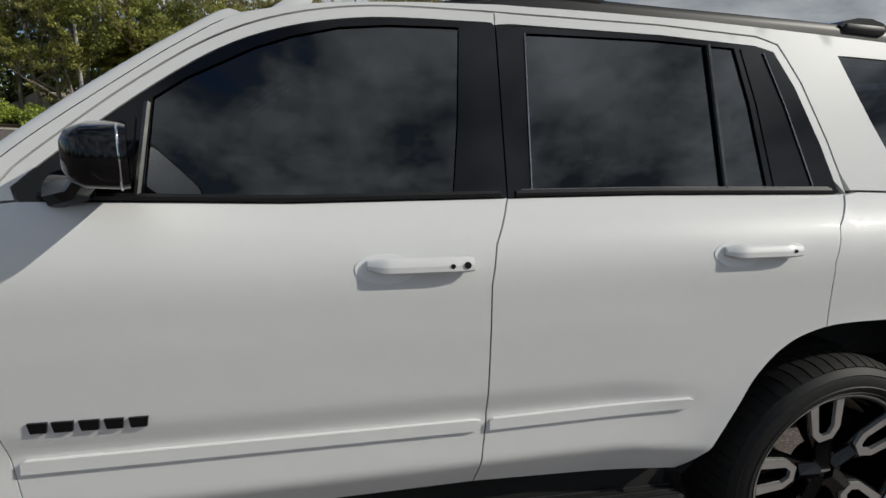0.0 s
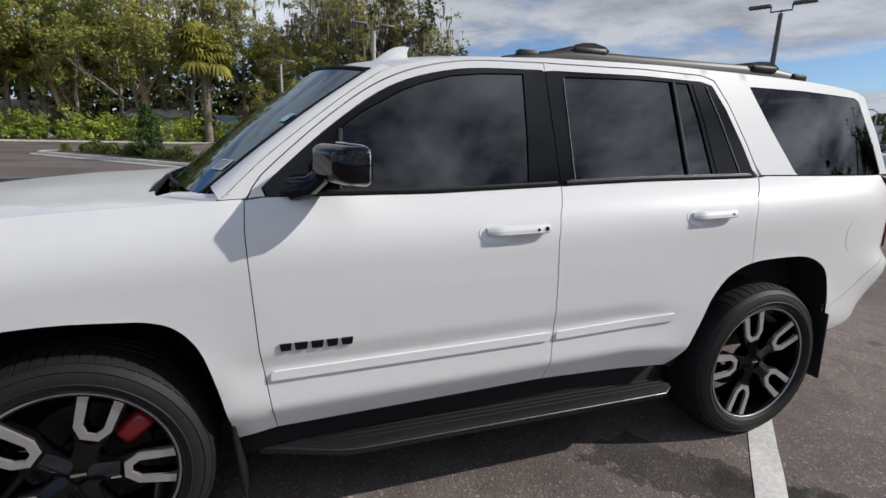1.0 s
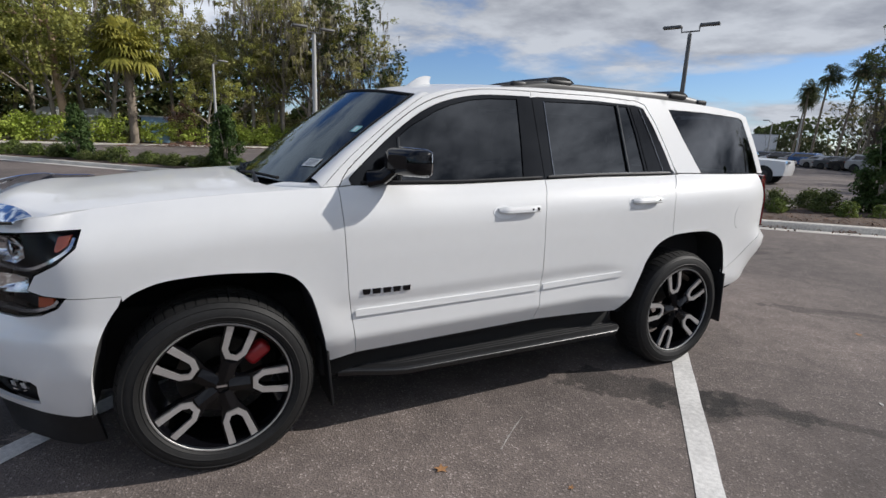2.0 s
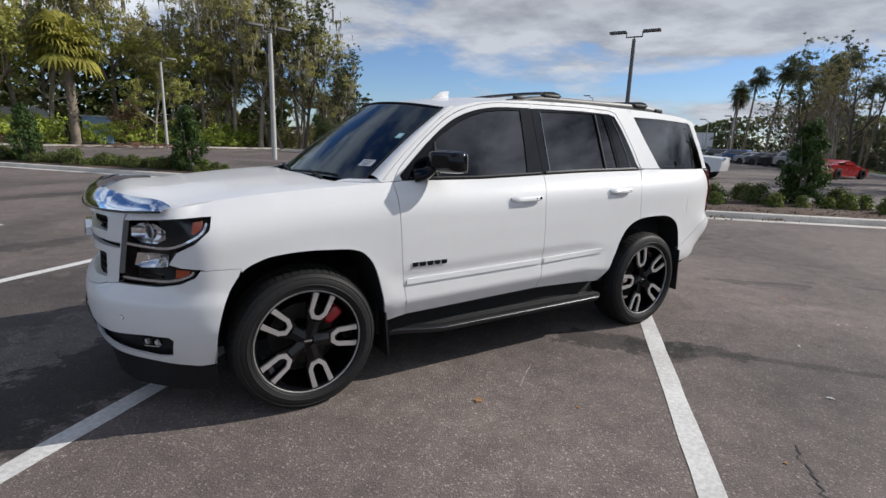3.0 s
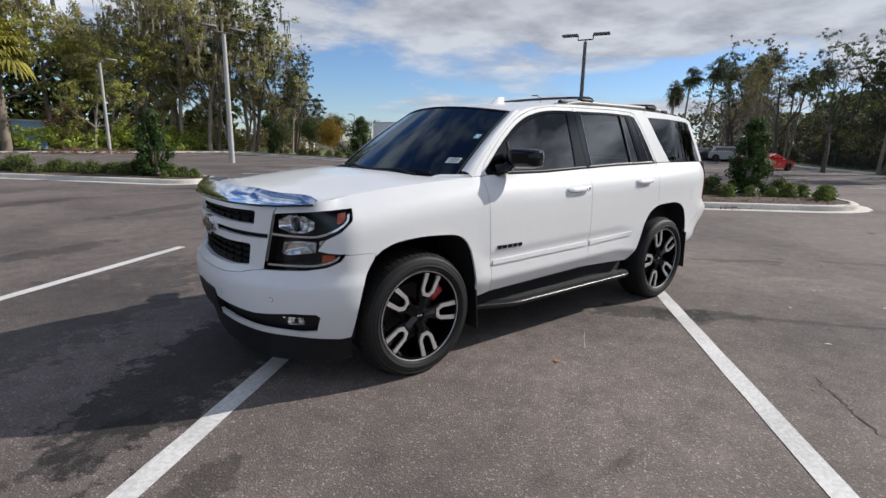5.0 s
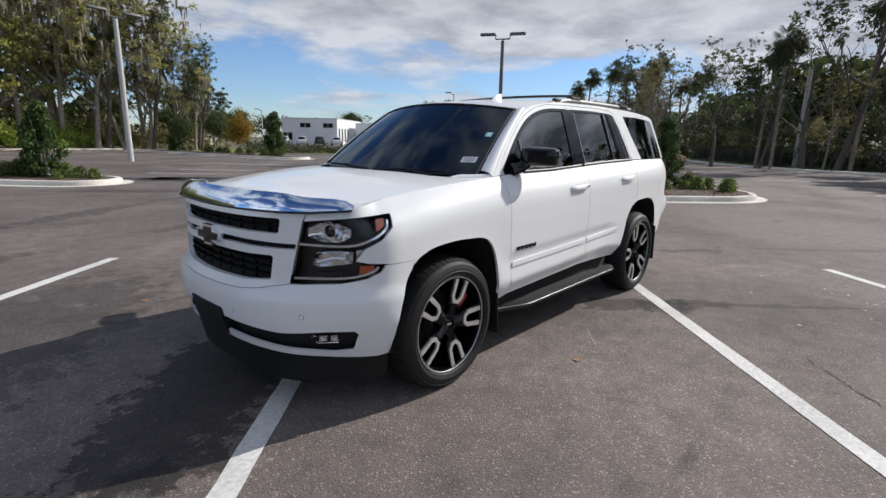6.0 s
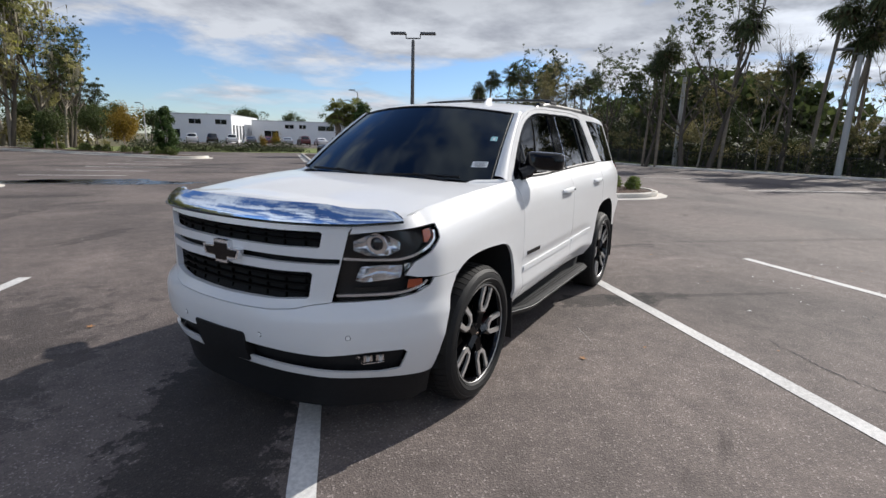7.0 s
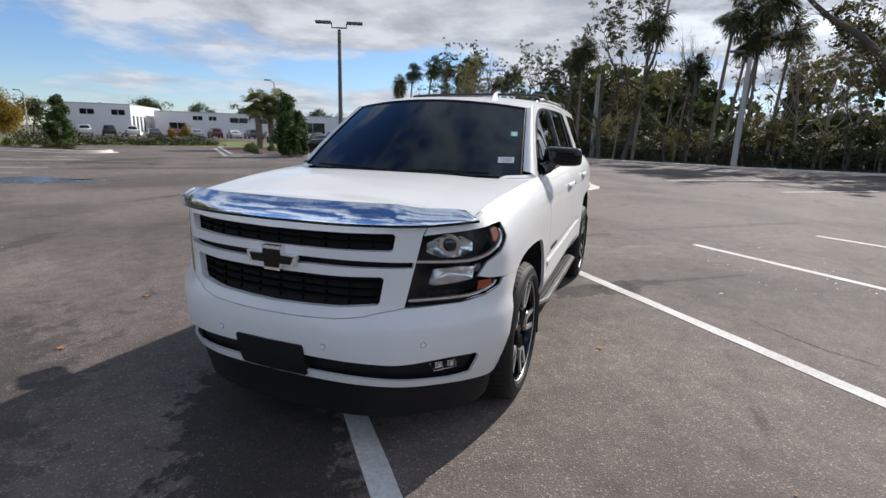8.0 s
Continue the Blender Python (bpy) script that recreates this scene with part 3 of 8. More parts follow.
def panel(name, outline, surface, material, parent, holes=(), step=0.04, gap=0.0022, lift=0.0, thick=0.018, label="", sides=(-1, 1), sharp=32, roll=0.0):
    """A plate cut from a surface: an outline with holes in the surface's own two coordinates, its rim turned inwards.
    surface(u, z, off) gives a place; sides: -1 the driver's side, 1 its mirror image."""
    rim = shrink(dense(outline, step), gap)
    cuts = [shrink(dense(h, step), -gap) for h in holes]
    lo, hi = rim.min(0), rim.max(0)
    gx, gy = np.meshgrid(np.arange(lo[0], hi[0], step), np.arange(lo[1], hi[1], step))
    grid = np.stack([gx.ravel(), gy.ravel()], 1)
    keep = inside(grid, rim) & (edge_gap(grid, rim) > step * 0.45)
    for c in cuts:
        keep &= ~inside(grid, c) & (edge_gap(grid, c) > step * 0.45)
    loops = [rim, *cuts]
    pts = np.vstack([*loops, grid[keep]])
    edges, k = [], 0
    for lp in loops:
        edges += [(k + i, k + (i + 1) % len(lp)) for i in range(len(lp))]
        k += len(lp)
    v2, _, tris, _, _, _ = delaunay_2d_cdt([Vector(p) for p in pts], edges, [], 0, 1e-6)
    v2 = np.array([tuple(p) for p in v2])
    mid = np.array([v2[list(t)].mean(0) for t in tris])
    ok = inside(mid, rim)
    for c in cuts:
        ok &= ~inside(mid, c)
    tris = [tuple(t) for t, o in zip(tris, ok) if o]
    front = [Vector(surface(u, z, lift)) for u, z in v2]
    back = [Vector(surface(u, z, lift - thick)) for u, z in v2]
    count = {}
    for t in tris:
        for a, b in zip(t, t[1:] + t[:1]):
            count[(a, b)] = 1
    border = [(a, b) for a, b in count if (b, a) not in count]
    n = len(front)
    face_sum = sum(((front[t[1]] - front[t[0]]).cross(front[t[2]] - front[t[0]])).dot(front[t[0]] - back[t[0]]) for t in tris)
    flip = face_sum < 0
    faces = [t[::-1] if flip else t for t in tris]
    for a, b in border:
        q = (b, a, a + n, b + n)
        faces.append(q[::-1] if flip else q)
    verts = front + back
    used = sorted({i for f in faces for i in f})
    where = {i: k for k, i in enumerate(used)}
    verts, faces = [verts[i] for i in used], [tuple(where[i] for i in f) for f in faces]
    made = []
    for s in sides:
        vs = verts if s < 0 else [Vector((p.x, -p.y, p.z)) for p in verts]
        fs = faces if s < 0 else [f[::-1] for f in faces]
        made.append(link_mesh(name, vs, fs, material, parent[s] if isinstance(parent, dict) else parent, label, sharp=sharp))
    return made

# ---- ground, lot, lines ----
def flat_poly(name, pts, z, material, kind="structure", label="", category="", drop=0.0):
    loop = [Vector((x, y, z)) for x, y in pts]
    n = len(loop)
    verts, faces = list(loop), [tuple(range(n))]
    if drop:
        verts += [p - Vector((0, 0, drop)) for p in loop]
        faces += [(i, i + n, (i + 1) % n + n, (i + 1) % n) for i in range(n)]
    ob = link_mesh(name, verts, faces, material, smooth=False)
    return tagged(ob, label, category, kind=kind)


flat_poly("ground", [(-900, -900), (900, -900), (900, 900), (-900, 900)], -0.05, SOIL, label="rough grass ground round the car park", category="ground")
LOT = [(-70, -70), (32, -70), (33.2, -15), (36, -3), (41, 6.5), (58, 17.5), (95, 36), (70, 42), (36, 32.5), (27, 37), (16, 43), (13, 50.5), (-5, 47), (-30, 44), (-70, 40)]
flat_poly("parking_lot", LOT, 0.0, ASPHALT, label="worn grey-brown asphalt with damp streaks", category="car park", drop=0.05)
flat_poly("far_lot", [(40, 58), (95, 40), (130, 62), (60, 112)], -0.01, ASPHALT, label="far strip of asphalt before the white building", category="car park", drop=0.04)


def stripe(a, b, width, z=0.004):
    """A painted line with slightly uneven edges."""
    a, b = Vector((*a, z)), Vector((*b, z))
    d = (b - a).normalized()
    n = Vector((-d.y, d.x, 0)) * width / 2
    k = max(2, int((b - a).length / 0.25))
    left, right = [], []
    for i in range(k + 1):
        p = a.lerp(b, i / k)
        left.append(p + n * (1 + random.uniform(-0.05, 0.05)))
        right.append(p - n * (1 + random.uniform(-0.05, 0.05)))
    rows = [left, right]
    v, f = sheet(rows)
    return v, [q[::-1] for q in f]


BAYS = [((-6.68, 11.4), 0.84), ((-4.6, 9.0), 0.85), ((-2.53, 6.62), 0.86), ((-0.45, 4.14), 0.87), ((1.63, 1.91), 0.922), ((3.70, -0.36), 0.925), ((5.60, -2.38), 1.08), ((7.58, -4.47), 1.3), ((9.6, -6.6), 1.3), ((11.6, -8.7), 1.3)]
for (ex, ey), slope in BAYS:
    way = Vector((-1, -slope, 0)).normalized()
    v, f = stripe((ex, ey), (ex + way.x * 5.6, ey + way.y * 5.6), 0.128)
    tagged(link_mesh("parking_line", v, f, LINE, smooth=False), "white painted parking bay line on asphalt", "line", "parking lines", "structure")
for s0 in (20.0, 23.6, 27.2, 30.8, 34.4, 38.0):
    # bays beyond the island, turned a quarter
    v, f = stripe(((s0 - 15.4) / 2 + 0.6, (s0 + 15.4) / 2 - 0.6), ((s0 - 10.4) / 2 + 0.4, (s0 + 10.4) / 2 - 0.4), 0.12)
    tagged(link_mesh("parking_line", v, f, LINE, smooth=False), "white painted parking bay line on asphalt", "line", "parking lines", "structure")
for a, b in (((17.0, -6.0), (20.5, -10.2)), ((19.5, -2.5), (23.0, -6.6)), ((24.0, 2.0), (27.0, -1.5)), ((-12, 40), (-9, 43)), ((-4, 41), (-1, 44.5)), ((3, 42), (6, 46)), ((8, 44), (10.5, 48))):
    v, f = stripe(a, b, 0.12)
    tagged(link_mesh("parking_line", v, f, LINE, smooth=False), "white painted parking bay line on asphalt", "line", "parking lines", "structure")


def island(name, pts, label):
    """A planted island: a concrete kerb step round a bed of mulch."""
    loop = [tuple(p) for p in pts]
    outer = np.array(loop, float)
    inner = shrink(outer, 0.17)
    n = len(loop)
    verts, faces = [], []
    rings = [(shrink(outer, -0.30), 0.002), (shrink(outer, -0.28), 0.012), (outer, 0.010), (outer * 1.0, 0.105), (shrink(outer, 0.015), 0.135), (shrink(outer, 0.04), 0.145), (inner, 0.145), (shrink(outer, 0.172), 0.09)]
    for ring, z in rings:
        verts += [Vector((x, y, z)) for x, y in ring]
    for r in range(len(rings) - 1):
        for i in range(n):
            a, b = r * n + i, r * n + (i + 1) % n
            faces.append((a, b, b + n, a + n))
    kerb = link_mesh(name, verts, faces, CONCRETE, sharp=50)
    tagged(kerb, label, "kerb island", kind="structure")
    bed = shrink(outer, 0.165)
    mid = outer.mean(0)
    bv = [Vector((x, y, 0.12)) for x, y in bed] + [Vector((mid[0] + (x - mid[0]) * 0.6, mid[1] + (y - mid[1]) * 0.6, 0.17)) for x, y in bed]
    bf = [(i, (i + 1) % n, (i + 1) % n + n, i + n) for i in range(n)] + [tuple(range(n, 2 * n))]
    link_mesh("mulch_bed", bv, bf, MULCH, kerb, "brown bark mulch", sharp=80)
    return kerb


def strip_outline(a, b, width, nose=10):
    """A strip from a to b with round ends."""
    a, b = np.array(a, float), np.array(b, float)
    d = (b - a) / np.linalg.norm(b - a)
    n = np.array([-d[1], d[0]]) * width / 2
    ang = math.atan2(d[1], d[0])
    out = []
    for k in range(nose + 1):
        t = ang - math.pi / 2 + math.pi * k / nose
        out.append(b + np.array([math.cos(t), math.sin(t)]) * width / 2)
    for k in range(nose + 1):
        t = ang + math.pi / 2 + math.pi * k / nose
        out.append(a + np.array([math.cos(t), math.sin(t)]) * width / 2)
    return out


ISLES = {"r": ((10.2, 5.6), (14.3, 1.9), 3.8), "l": ((-9.0, 27.8), (1.75, 15.55), 2.2), "m": ((13.6, 47.0), (16.9, 28.6), 2.6), }
for key, (a, b, w) in ISLES.items():
    island("kerb_island", strip_outline(a, b, w), "pale concrete kerb round a mulched planting island")
island("kerb_island", [(20.0, 20.9), (20.2, 20.4), (20.7, 20.0), (24.0, 18.0), (24.6, 17.8), (25.2, 18.0), (33.0, 26.0), (33.0, 26.8), (29.0, 30.4), (28.2, 30.2)], "pale concrete kerb round a mulched planting island")
flat_poly("grass_verge", [(16.5, 43.6), (27.2, 37.5), (36.2, 33.0), (52, 38), (46, 52), (26, 56), (15, 56)], -0.02, GRASS, label="bright green grass verge beyond the asphalt", category="grass")
# kerb and mulch along the hedge
hedge_line = [(-70, 40.5), (-30, 44.5), (-5, 47.5), (13, 51)]
rows = []
for x, y in smooth_curve(hedge_line, 8):
    rows.append([Vector((x, y - 0.0, 0.0)), Vector((x, y, 0.12)), Vector((x, y + 0.16, 0.14)), Vector((x, y + 0.2, 0.06))])
v, f = sheet(rows, True)
tagged(link_mesh("kerb", v, f, CONCRETE, sharp=50), "pale concrete kerb along the hedge", "kerb", kind="structure")
rows = [[Vector((x, y + 0.18, 0.07)), Vector((x, y + 3.2, 0.22))] for x, y in smooth_curve(hedge_line, 8)]
v, f = sheet(rows, True)
tagged(link_mesh("mulch_strip", v, f, MULCH), "brown mulch under the hedge", "ground", kind="structure")
right_edge = [(33.0, -60), (33.4, -15), (36.2, -3), (41.2, 6.4), (58, 17.2), (95, 35.5)]
rows = []
for x, y in smooth_curve(right_edge, 8):
    rows.append([Vector((x, y, 0.0)), Vector((x + 0.02, y - 0.02, 0.11)), Vector((x + 0.15, y - 0.12, 0.13)), Vector((x + 0.2, y - 0.15, 0.05))])
v, f = sheet(rows)
tagged(link_mesh("kerb", v, f, CONCRETE, sharp=50), "pale concrete kerb along the woods", "kerb", kind="structure")
# fallen leaves and chips on the asphalt
def fallen_leaf(x, y, size, turn):
    pts = []
    for k in range(10):
        a = 2 * math.pi * k / 10
        r = size * (1.0 if k % 2 == 0 else 0.45)
        pts.append(Vector((r * math.cos(a) * 1.25, r * math.sin(a), 0.004 + 0.25 * r * abs(math.sin(a * 0.5 + 0.4)))))
    ob = link_mesh("fallen_leaf", pts + [Vector((0, 0, 0.004))], [(i, (i + 1) % 10, 10) for i in range(10)], LEAF_DEAD, smooth=False)
    ob.matrix_basis = pose(x, y, 0.0, 0, 0, turn)
    return tagged(ob, "small dry brown leaf lying on the asphalt", "leaf", "fallen leaves")


LEAF_DEAD = mat("dead_leaf", (0.30, 0.15, 0.06), 0.8, var=0.3, scale=20)
for x, y, sz in ((0.897, -1.357, 0.032), (-0.755, 2.114, 0.035), (0.292, 2.612, 0.03), (1.377, -1.707, 0.016), (5.0, -1.2, 0.03), (2.4, 4.4, 0.03), (3.2, -4.4, 0.03), (4.9, -3.1, 0.025), (0.4, -3.0, 0.015), (-0.4, -2.3, 0.013), (1.9, -2.6, 0.014)):
    fallen_leaf(x, y, sz, random.uniform(0, 360))


# cracks and a puddle
def crack(pts, width, material=None, words="thin dark crack in the asphalt", name="asphalt_crack"):
    line = smooth_curve(pts, 10)
    rows = [[], []]
    for i, (x, y) in enumerate(line):
        jag = min(0.03, width * 4) if width > 0.0036 else 0.001
        jx, jy = random.uniform(-jag, jag), random.uniform(-jag, jag)
        w = width * random.uniform(0.25, 1.2)
        rows[0].append(Vector((x + jx - w, y + jy + w, 0.0035)))
        rows[1].append(Vector((x + jx + w, y + jy - w, 0.0035)))
    v, f = sheet(rows, True)
    tagged(link_mesh(name, v, f, material or TAR, smooth=False), words, name.split("_")[1], kind="structure")



crack([(2.11, -2.54), (1.91, -2.72), (1.65, -2.93), (1.44, -3.25)], 0.0042)
crack([(5.0, -0.5), (5.6, -1.0), (6.3, -1.5), (7.6, -2.9), (8.6, -4.0), (10.3, -5.7)], 0.004)


def puddle(cx, cy, turn, half_l, half_w, seed):
    """A thin pool of water with a ragged edge."""
    r = random.Random(seed)
    ph = [r.uniform(0, 6.28) for _ in range(4)]
    n, pts = 48, []
    for k in range(n):
        a = 2 * math.pi * k / n
        q = 1 + 0.22 * math.sin(2 * a + ph[0]) + 0.16 * math.sin(3 * a + ph[1]) + 0.12 * math.sin(5 * a + ph[2]) + 0.07 * math.sin(9 * a + ph[3])
        x, y = half_l * q * math.cos(a), half_w * q * math.sin(a)
        c, s = math.cos(radians(turn)), math.sin(radians(turn))
        pts.append((cx + c * x - s * y, cy + s * x + c * y))
    flat_poly("puddle", pts, 0.004, WET, label="shallow puddle reflecting the sky on the asphalt", category="puddle")


puddle(5.2, 14.9, -48, 2.1, 1.15, 3)
puddle(4.2, 15.9, -35, 0.8, 0.4, 5)
puddle(6.9, 13.0, -50, 0.5, 0.16, 8)
crack([(1.24, -1.34), (1.38, -1.23), (1.52, -1.13)], 0.0035, SCUFF, "thin pale scratch on the asphalt", "asphalt_scratch")
crack([(3.2, -3.9), (3.5, -4.1), (3.9, -4.15)], 0.003, SCUFF, "thin pale scratch on the asphalt", "asphalt_scratch")
flecks = random.Random(12)
for k in range(46):
    # small pale chips and bits of leaf, thicker towards the far bays
    x, y = (flecks.uniform(3.5, 9.5), flecks.uniform(-6.5, -1.0)) if k % 3 else (flecks.uniform(-2.0, 6.0), flecks.uniform(3.0, 12.0))
    q = flecks.uniform(0.010, 0.024)
    a = flecks.uniform(0, 6.28)
    pts = [Vector((x + q * math.cos(a + b) * e, y + q * math.sin(a + b) * e, 0.004 + h)) for b, e, h in ((0.0, 1.3, 0.0), (1.3, 0.7, 0.006), (2.9, 1.1, 0.002), (4.6, 0.8, 0.007))]
    tagged(link_mesh("asphalt_chip", pts, [(0, 1, 2, 3)], SCUFF if k % 2 else LEAF_DEAD, smooth=False), "small pale fleck lying on the asphalt", "fleck", "flecks on the asphalt")
for pts, wd in (([(3.1, -3.3), (3.6, -3.5), (4.3, -3.9), (5.2, -4.9)], 0.006), ([(3.7, -3.6), (3.9, -4.0), (4.3, -4.6), (4.5, -5.3)], 0.004), ([(4.6, -4.2), (5.4, -4.3), (6.3, -4.9)], 0.004), ([(2.4, -2.9), (2.8, -3.1), (3.1, -3.3)], 0.004)):
    crack(pts, wd)
for k in range(40):
    # a scatter of white bits on the bays beside the car
    x, y = flecks.gauss(4.3, 0.9), flecks.gauss(-3.2, 0.6)
    q = flecks.uniform(0.010, 0.024)
    a = flecks.uniform(0, 6.28)
    pts = [Vector((x + q * math.cos(a + b) * e, y + q * math.sin(a + b) * e, 0.004 + h)) for b, e, h in ((0.0, 1.3, 0.0), (1.3, 0.5, 0.004), (2.9, 1.1, 0.002), (4.6, 0.6, 0.005))]
    tagged(link_mesh("asphalt_chip", pts, [(0, 1, 2, 3)], LINE, smooth=False), "small white fleck of paint on the asphalt", "fleck", "flecks on the asphalt")

# ---- the car: its surfaces ----
PLAN = [(-0.986, 0.0), (-0.980, -0.18), (-0.960, -0.37), (-0.908, -0.54), (-0.855, -0.64), (-0.765, -0.755), (-0.665, -0.876), (-0.570, -0.957), (-0.485, -0.991), (-0.40, -1.000),
        (-0.2, -1.007), (0.1, -1.012), (0.6, -1.015), (1.2, -1.013), (2.0, -1.008), (2.6, -1.004), (3.2, -0.990), (3.6, -0.960), (3.82, -0.915), (3.95, -0.855),
        (4.02, -0.77), (4.06, -0.60), (4.08, -0.3), (4.085, 0.0)]
CURVE = smooth_curve(PLAN, 24)
ARC = np.r_[0, np.cumsum(np.linalg.norm(np.diff(CURVE, axis=0), axis=1))]
TANG = np.gradient(CURVE, axis=0)
NORM = np.stack([TANG[:, 1], -TANG[:, 0]], 1)
NORM /= np.linalg.norm(NORM, axis=1)[:, None]
NORM[0], NORM[-1] = (-1, 0), (1, 0)
NOSE = int(np.argmax(CURVE[:, 0] > -0.5))
WHEELS = ((0.0, 0.40), (2.946, 0.40))


def ux(x):
    """The way along the plan curve at which it reaches x."""
    return float(np.interp(x, CURVE[:, 0], ARC))


def uy(y):
    """The same for the nose, by the distance from the middle."""
    a = abs(y) + 0.04 * min(1.0, abs(y) / 0.3)
    return float(np.interp(a, -CURVE[:NOSE, 1], ARC[:NOSE])) * (1 if y <= 0 else -1)


def belt(x):
    return float(np.interp(x, [-1.0, -0.62, -0.45, -0.2, 0.1, 0.45, 0.61, 1.2, 1.76, 2.18, 2.85, 3.16, 4.1],
                           [1.165, 1.168, 1.19, 1.222, 1.25, 1.272, 1.283, 1.287, 1.308, 1.323, 1.336, 1.346, 1.346]))


def cabin(x, z):
    """Half the width of the upper body."""
    return 0.908 - 0.36 * (z - 1.28) - 0.012 * max(0.0, x - 1.2) - 0.11 * max(0.0, x - 3.3) ** 2


def hood_edge(x):
    return float(np.interp(x, [-0.8, -0.65, -0.5, -0.2, 0.1, 0.45], [0.66, 0.81, 0.845, 0.87, 0.89, 0.908]))


def ramp(x, a, b):
    t = min(1.0, max(0.0, (x - a) / (b - a)))
    return t * t * (3 - 2 * t)


def skin(u, z, off=0.0):
    """The lower body: u metres along the plan curve from the nose (minus: the passenger's side), height z, off metres proud."""
    s = -1.0 if u < 0 else 1.0
    a = abs(u)
    x, y = float(np.interp(a, ARC, CURVE[:, 0])), float(np.interp(a, ARC, CURVE[:, 1]))
    nx, ny = float(np.interp(a, ARC, NORM[:, 0])), float(np.interp(a, ARC, NORM[:, 1]))
    k = math.hypot(nx, ny)
    nx, ny = nx / k, ny / k
    front = 1.0 - ramp(x, -0.86, -0.5)
    h = belt(x) - z
    top_half = hood_edge(x) if x < 0.45 else cabin(x, belt(x))
    depth = 0.03 + (max(0.02, -y - top_half) - 0.03) * ramp(x, -0.74, -0.54)
    shoulder = -depth * max(0.0, 1 - h / 0.24) ** 2.6
    nose_top = -0.035 * max(0.0, 1 - h / 0.07) ** 2
    doors = ramp(x, 0.45, 0.6) * (1 - ramp(x, 2.05, 2.5))
    zz = z - 0.024 * (x - 0.6) * doors
    tuck = float(np.interp(zz, [0.2, 0.40, 0.55, 0.565, 0.62], [-0.20, -0.078, -0.003, 0.0, 0.0]))
    scallop = doors * float(np.interp(zz, [0.56, 0.60, 0.66, 0.705, 0.765, 0.775, 0.95, 1.1], [0.0, -0.004, -0.009, -0.0125, 0.001, 0.002, 0.004, 0.0]))
    bumper = float(np.interp(z, [0.2, 0.36, 0.40, 0.47, 0.56, 0.66, 0.70, 0.735, 0.76, 1.2], [-0.04, 0.0, 0.018, 0.04, 0.056, 0.058, 0.048, 0.012, 0.0, -0.006]))
    o = (1 - front) * (shoulder + tuck * (1 - 0.6 * (x < -0.3)) + scallop) + front * (nose_top + bumper)
    corner = ramp(x, -0.86, -0.6) * (1 - ramp(x, -0.32, -0.12))
    o += corner * 0.35 * max(0.0, bumper) * (z < 0.76)
    for cx, cz in WHEELS:
        r = math.hypot(x - cx, z - cz)
        if z > 0.3:
            o += (0.003 if cx < 1 else 0.007) * math.exp(-((r - 0.525) / 0.042) ** 2) * (1 - front)
    if x > 3.5 and z < 0.92:
        o += ramp(x, 3.55, 3.98) * (0.045 * ramp(0.95 - z, 0.0, 0.08) - 0.11 * ramp(0.84 - z, 0.0, 0.30))
    o += off
    return x + nx * o, s * (y + ny * o), z


def side(x, z, off=0.0):
    """The lower body again, by x."""
    return skin(ux(x), z, off)


def upper(x, z, off=0.0):
    return x, -(cabin(x, z) + off * 0.94), z + off * 0.33


FRONT_ARCH = [(-0.48, 0.36), (-0.457, 0.56), (-0.412, 0.72), (-0.335, 0.842), (-0.25, 0.892), (-0.16, 0.915), (0.0, 0.926), (0.16, 0.92), (0.25, 0.911), (0.325, 0.88),
              (0.387, 0.80), (0.43, 0.66), (0.46, 0.52), (0.477, 0.43)]
REAR_ARCH = [(2.37, 0.455), (2.415, 0.51), (2.50, 0.685), (2.553, 0.795), (2.64, 0.89), (2.76, 0.942), (2.92, 0.958), (3.14, 0.953), (3.275, 0.905), (3.342, 0.83), (3.38, 0.68),
             (3.398, 0.54), (3.415, 0.45)]
F_ARCH, R_ARCH = smooth_curve(FRONT_ARCH, 5), smooth_curve(REAR_ARCH, 5)
DOOR_F = [(0.612, 0.458), (0.592, 0.60), (0.567, 0.78), (0.55, 1.06), (0.543, 1.18), (0.545, 1.274)]        # front edge of the front door
DOOR_B = [(1.697, 0.487), (1.711, 0.70), (1.706, 0.90), (1.699, 1.10), (1.712, 1.20), (1.762, 1.307)]       # between the doors
DOOR_R = [(2.775, 0.946), (2.765, 1.05), (2.758, 1.15), (2.792, 1.25), (2.888, 1.335)]                      # rear edge of the rear door


def su(pts):
    return [(ux(x), z) for x, z in pts]


suv = thing("suv", "white full-size SUV with dark tinted windows parked on asphalt", "car", pose(0, 0.04, 0))

STRIP = mat("bright_strip", (0.42, 0.42, 0.43), 0.22, metal=1.0, var=0.15)
SLAT = mat("slat_black", (0.002, 0.002, 0.002), 0.6, var=0.2, spec=0.12)
# lamps and nose outlines, as (u, z)
LAMP = [(-0.822, 1.083), (-0.64, 1.106), (-0.464, 1.119), (-0.477, 1.06), (-0.54, 1.0), (-0.62, 0.955), (-0.655, 0.885), (-0.60, 0.872), (-0.53, 0.868), (-0.545, 0.835), (-0.61, 0.80), (-0.70, 0.775),
        (-0.80, 0.766), (-0.866, 0.763)]
BUMP_TOP = [(uy(0.0), 0.70), (uy(-0.15), 0.701), (uy(-0.30), 0.708), (uy(-0.42), 0.722), (uy(-0.50), 0.742), (ux(-0.866), 0.757)]
bumper_half = BUMP_TOP + su([(-0.80, 0.760), (-0.70, 0.769), (-0.61, 0.794), (-0.545, 0.829), (-0.52, 0.8645), (-0.335, 0.8628)])
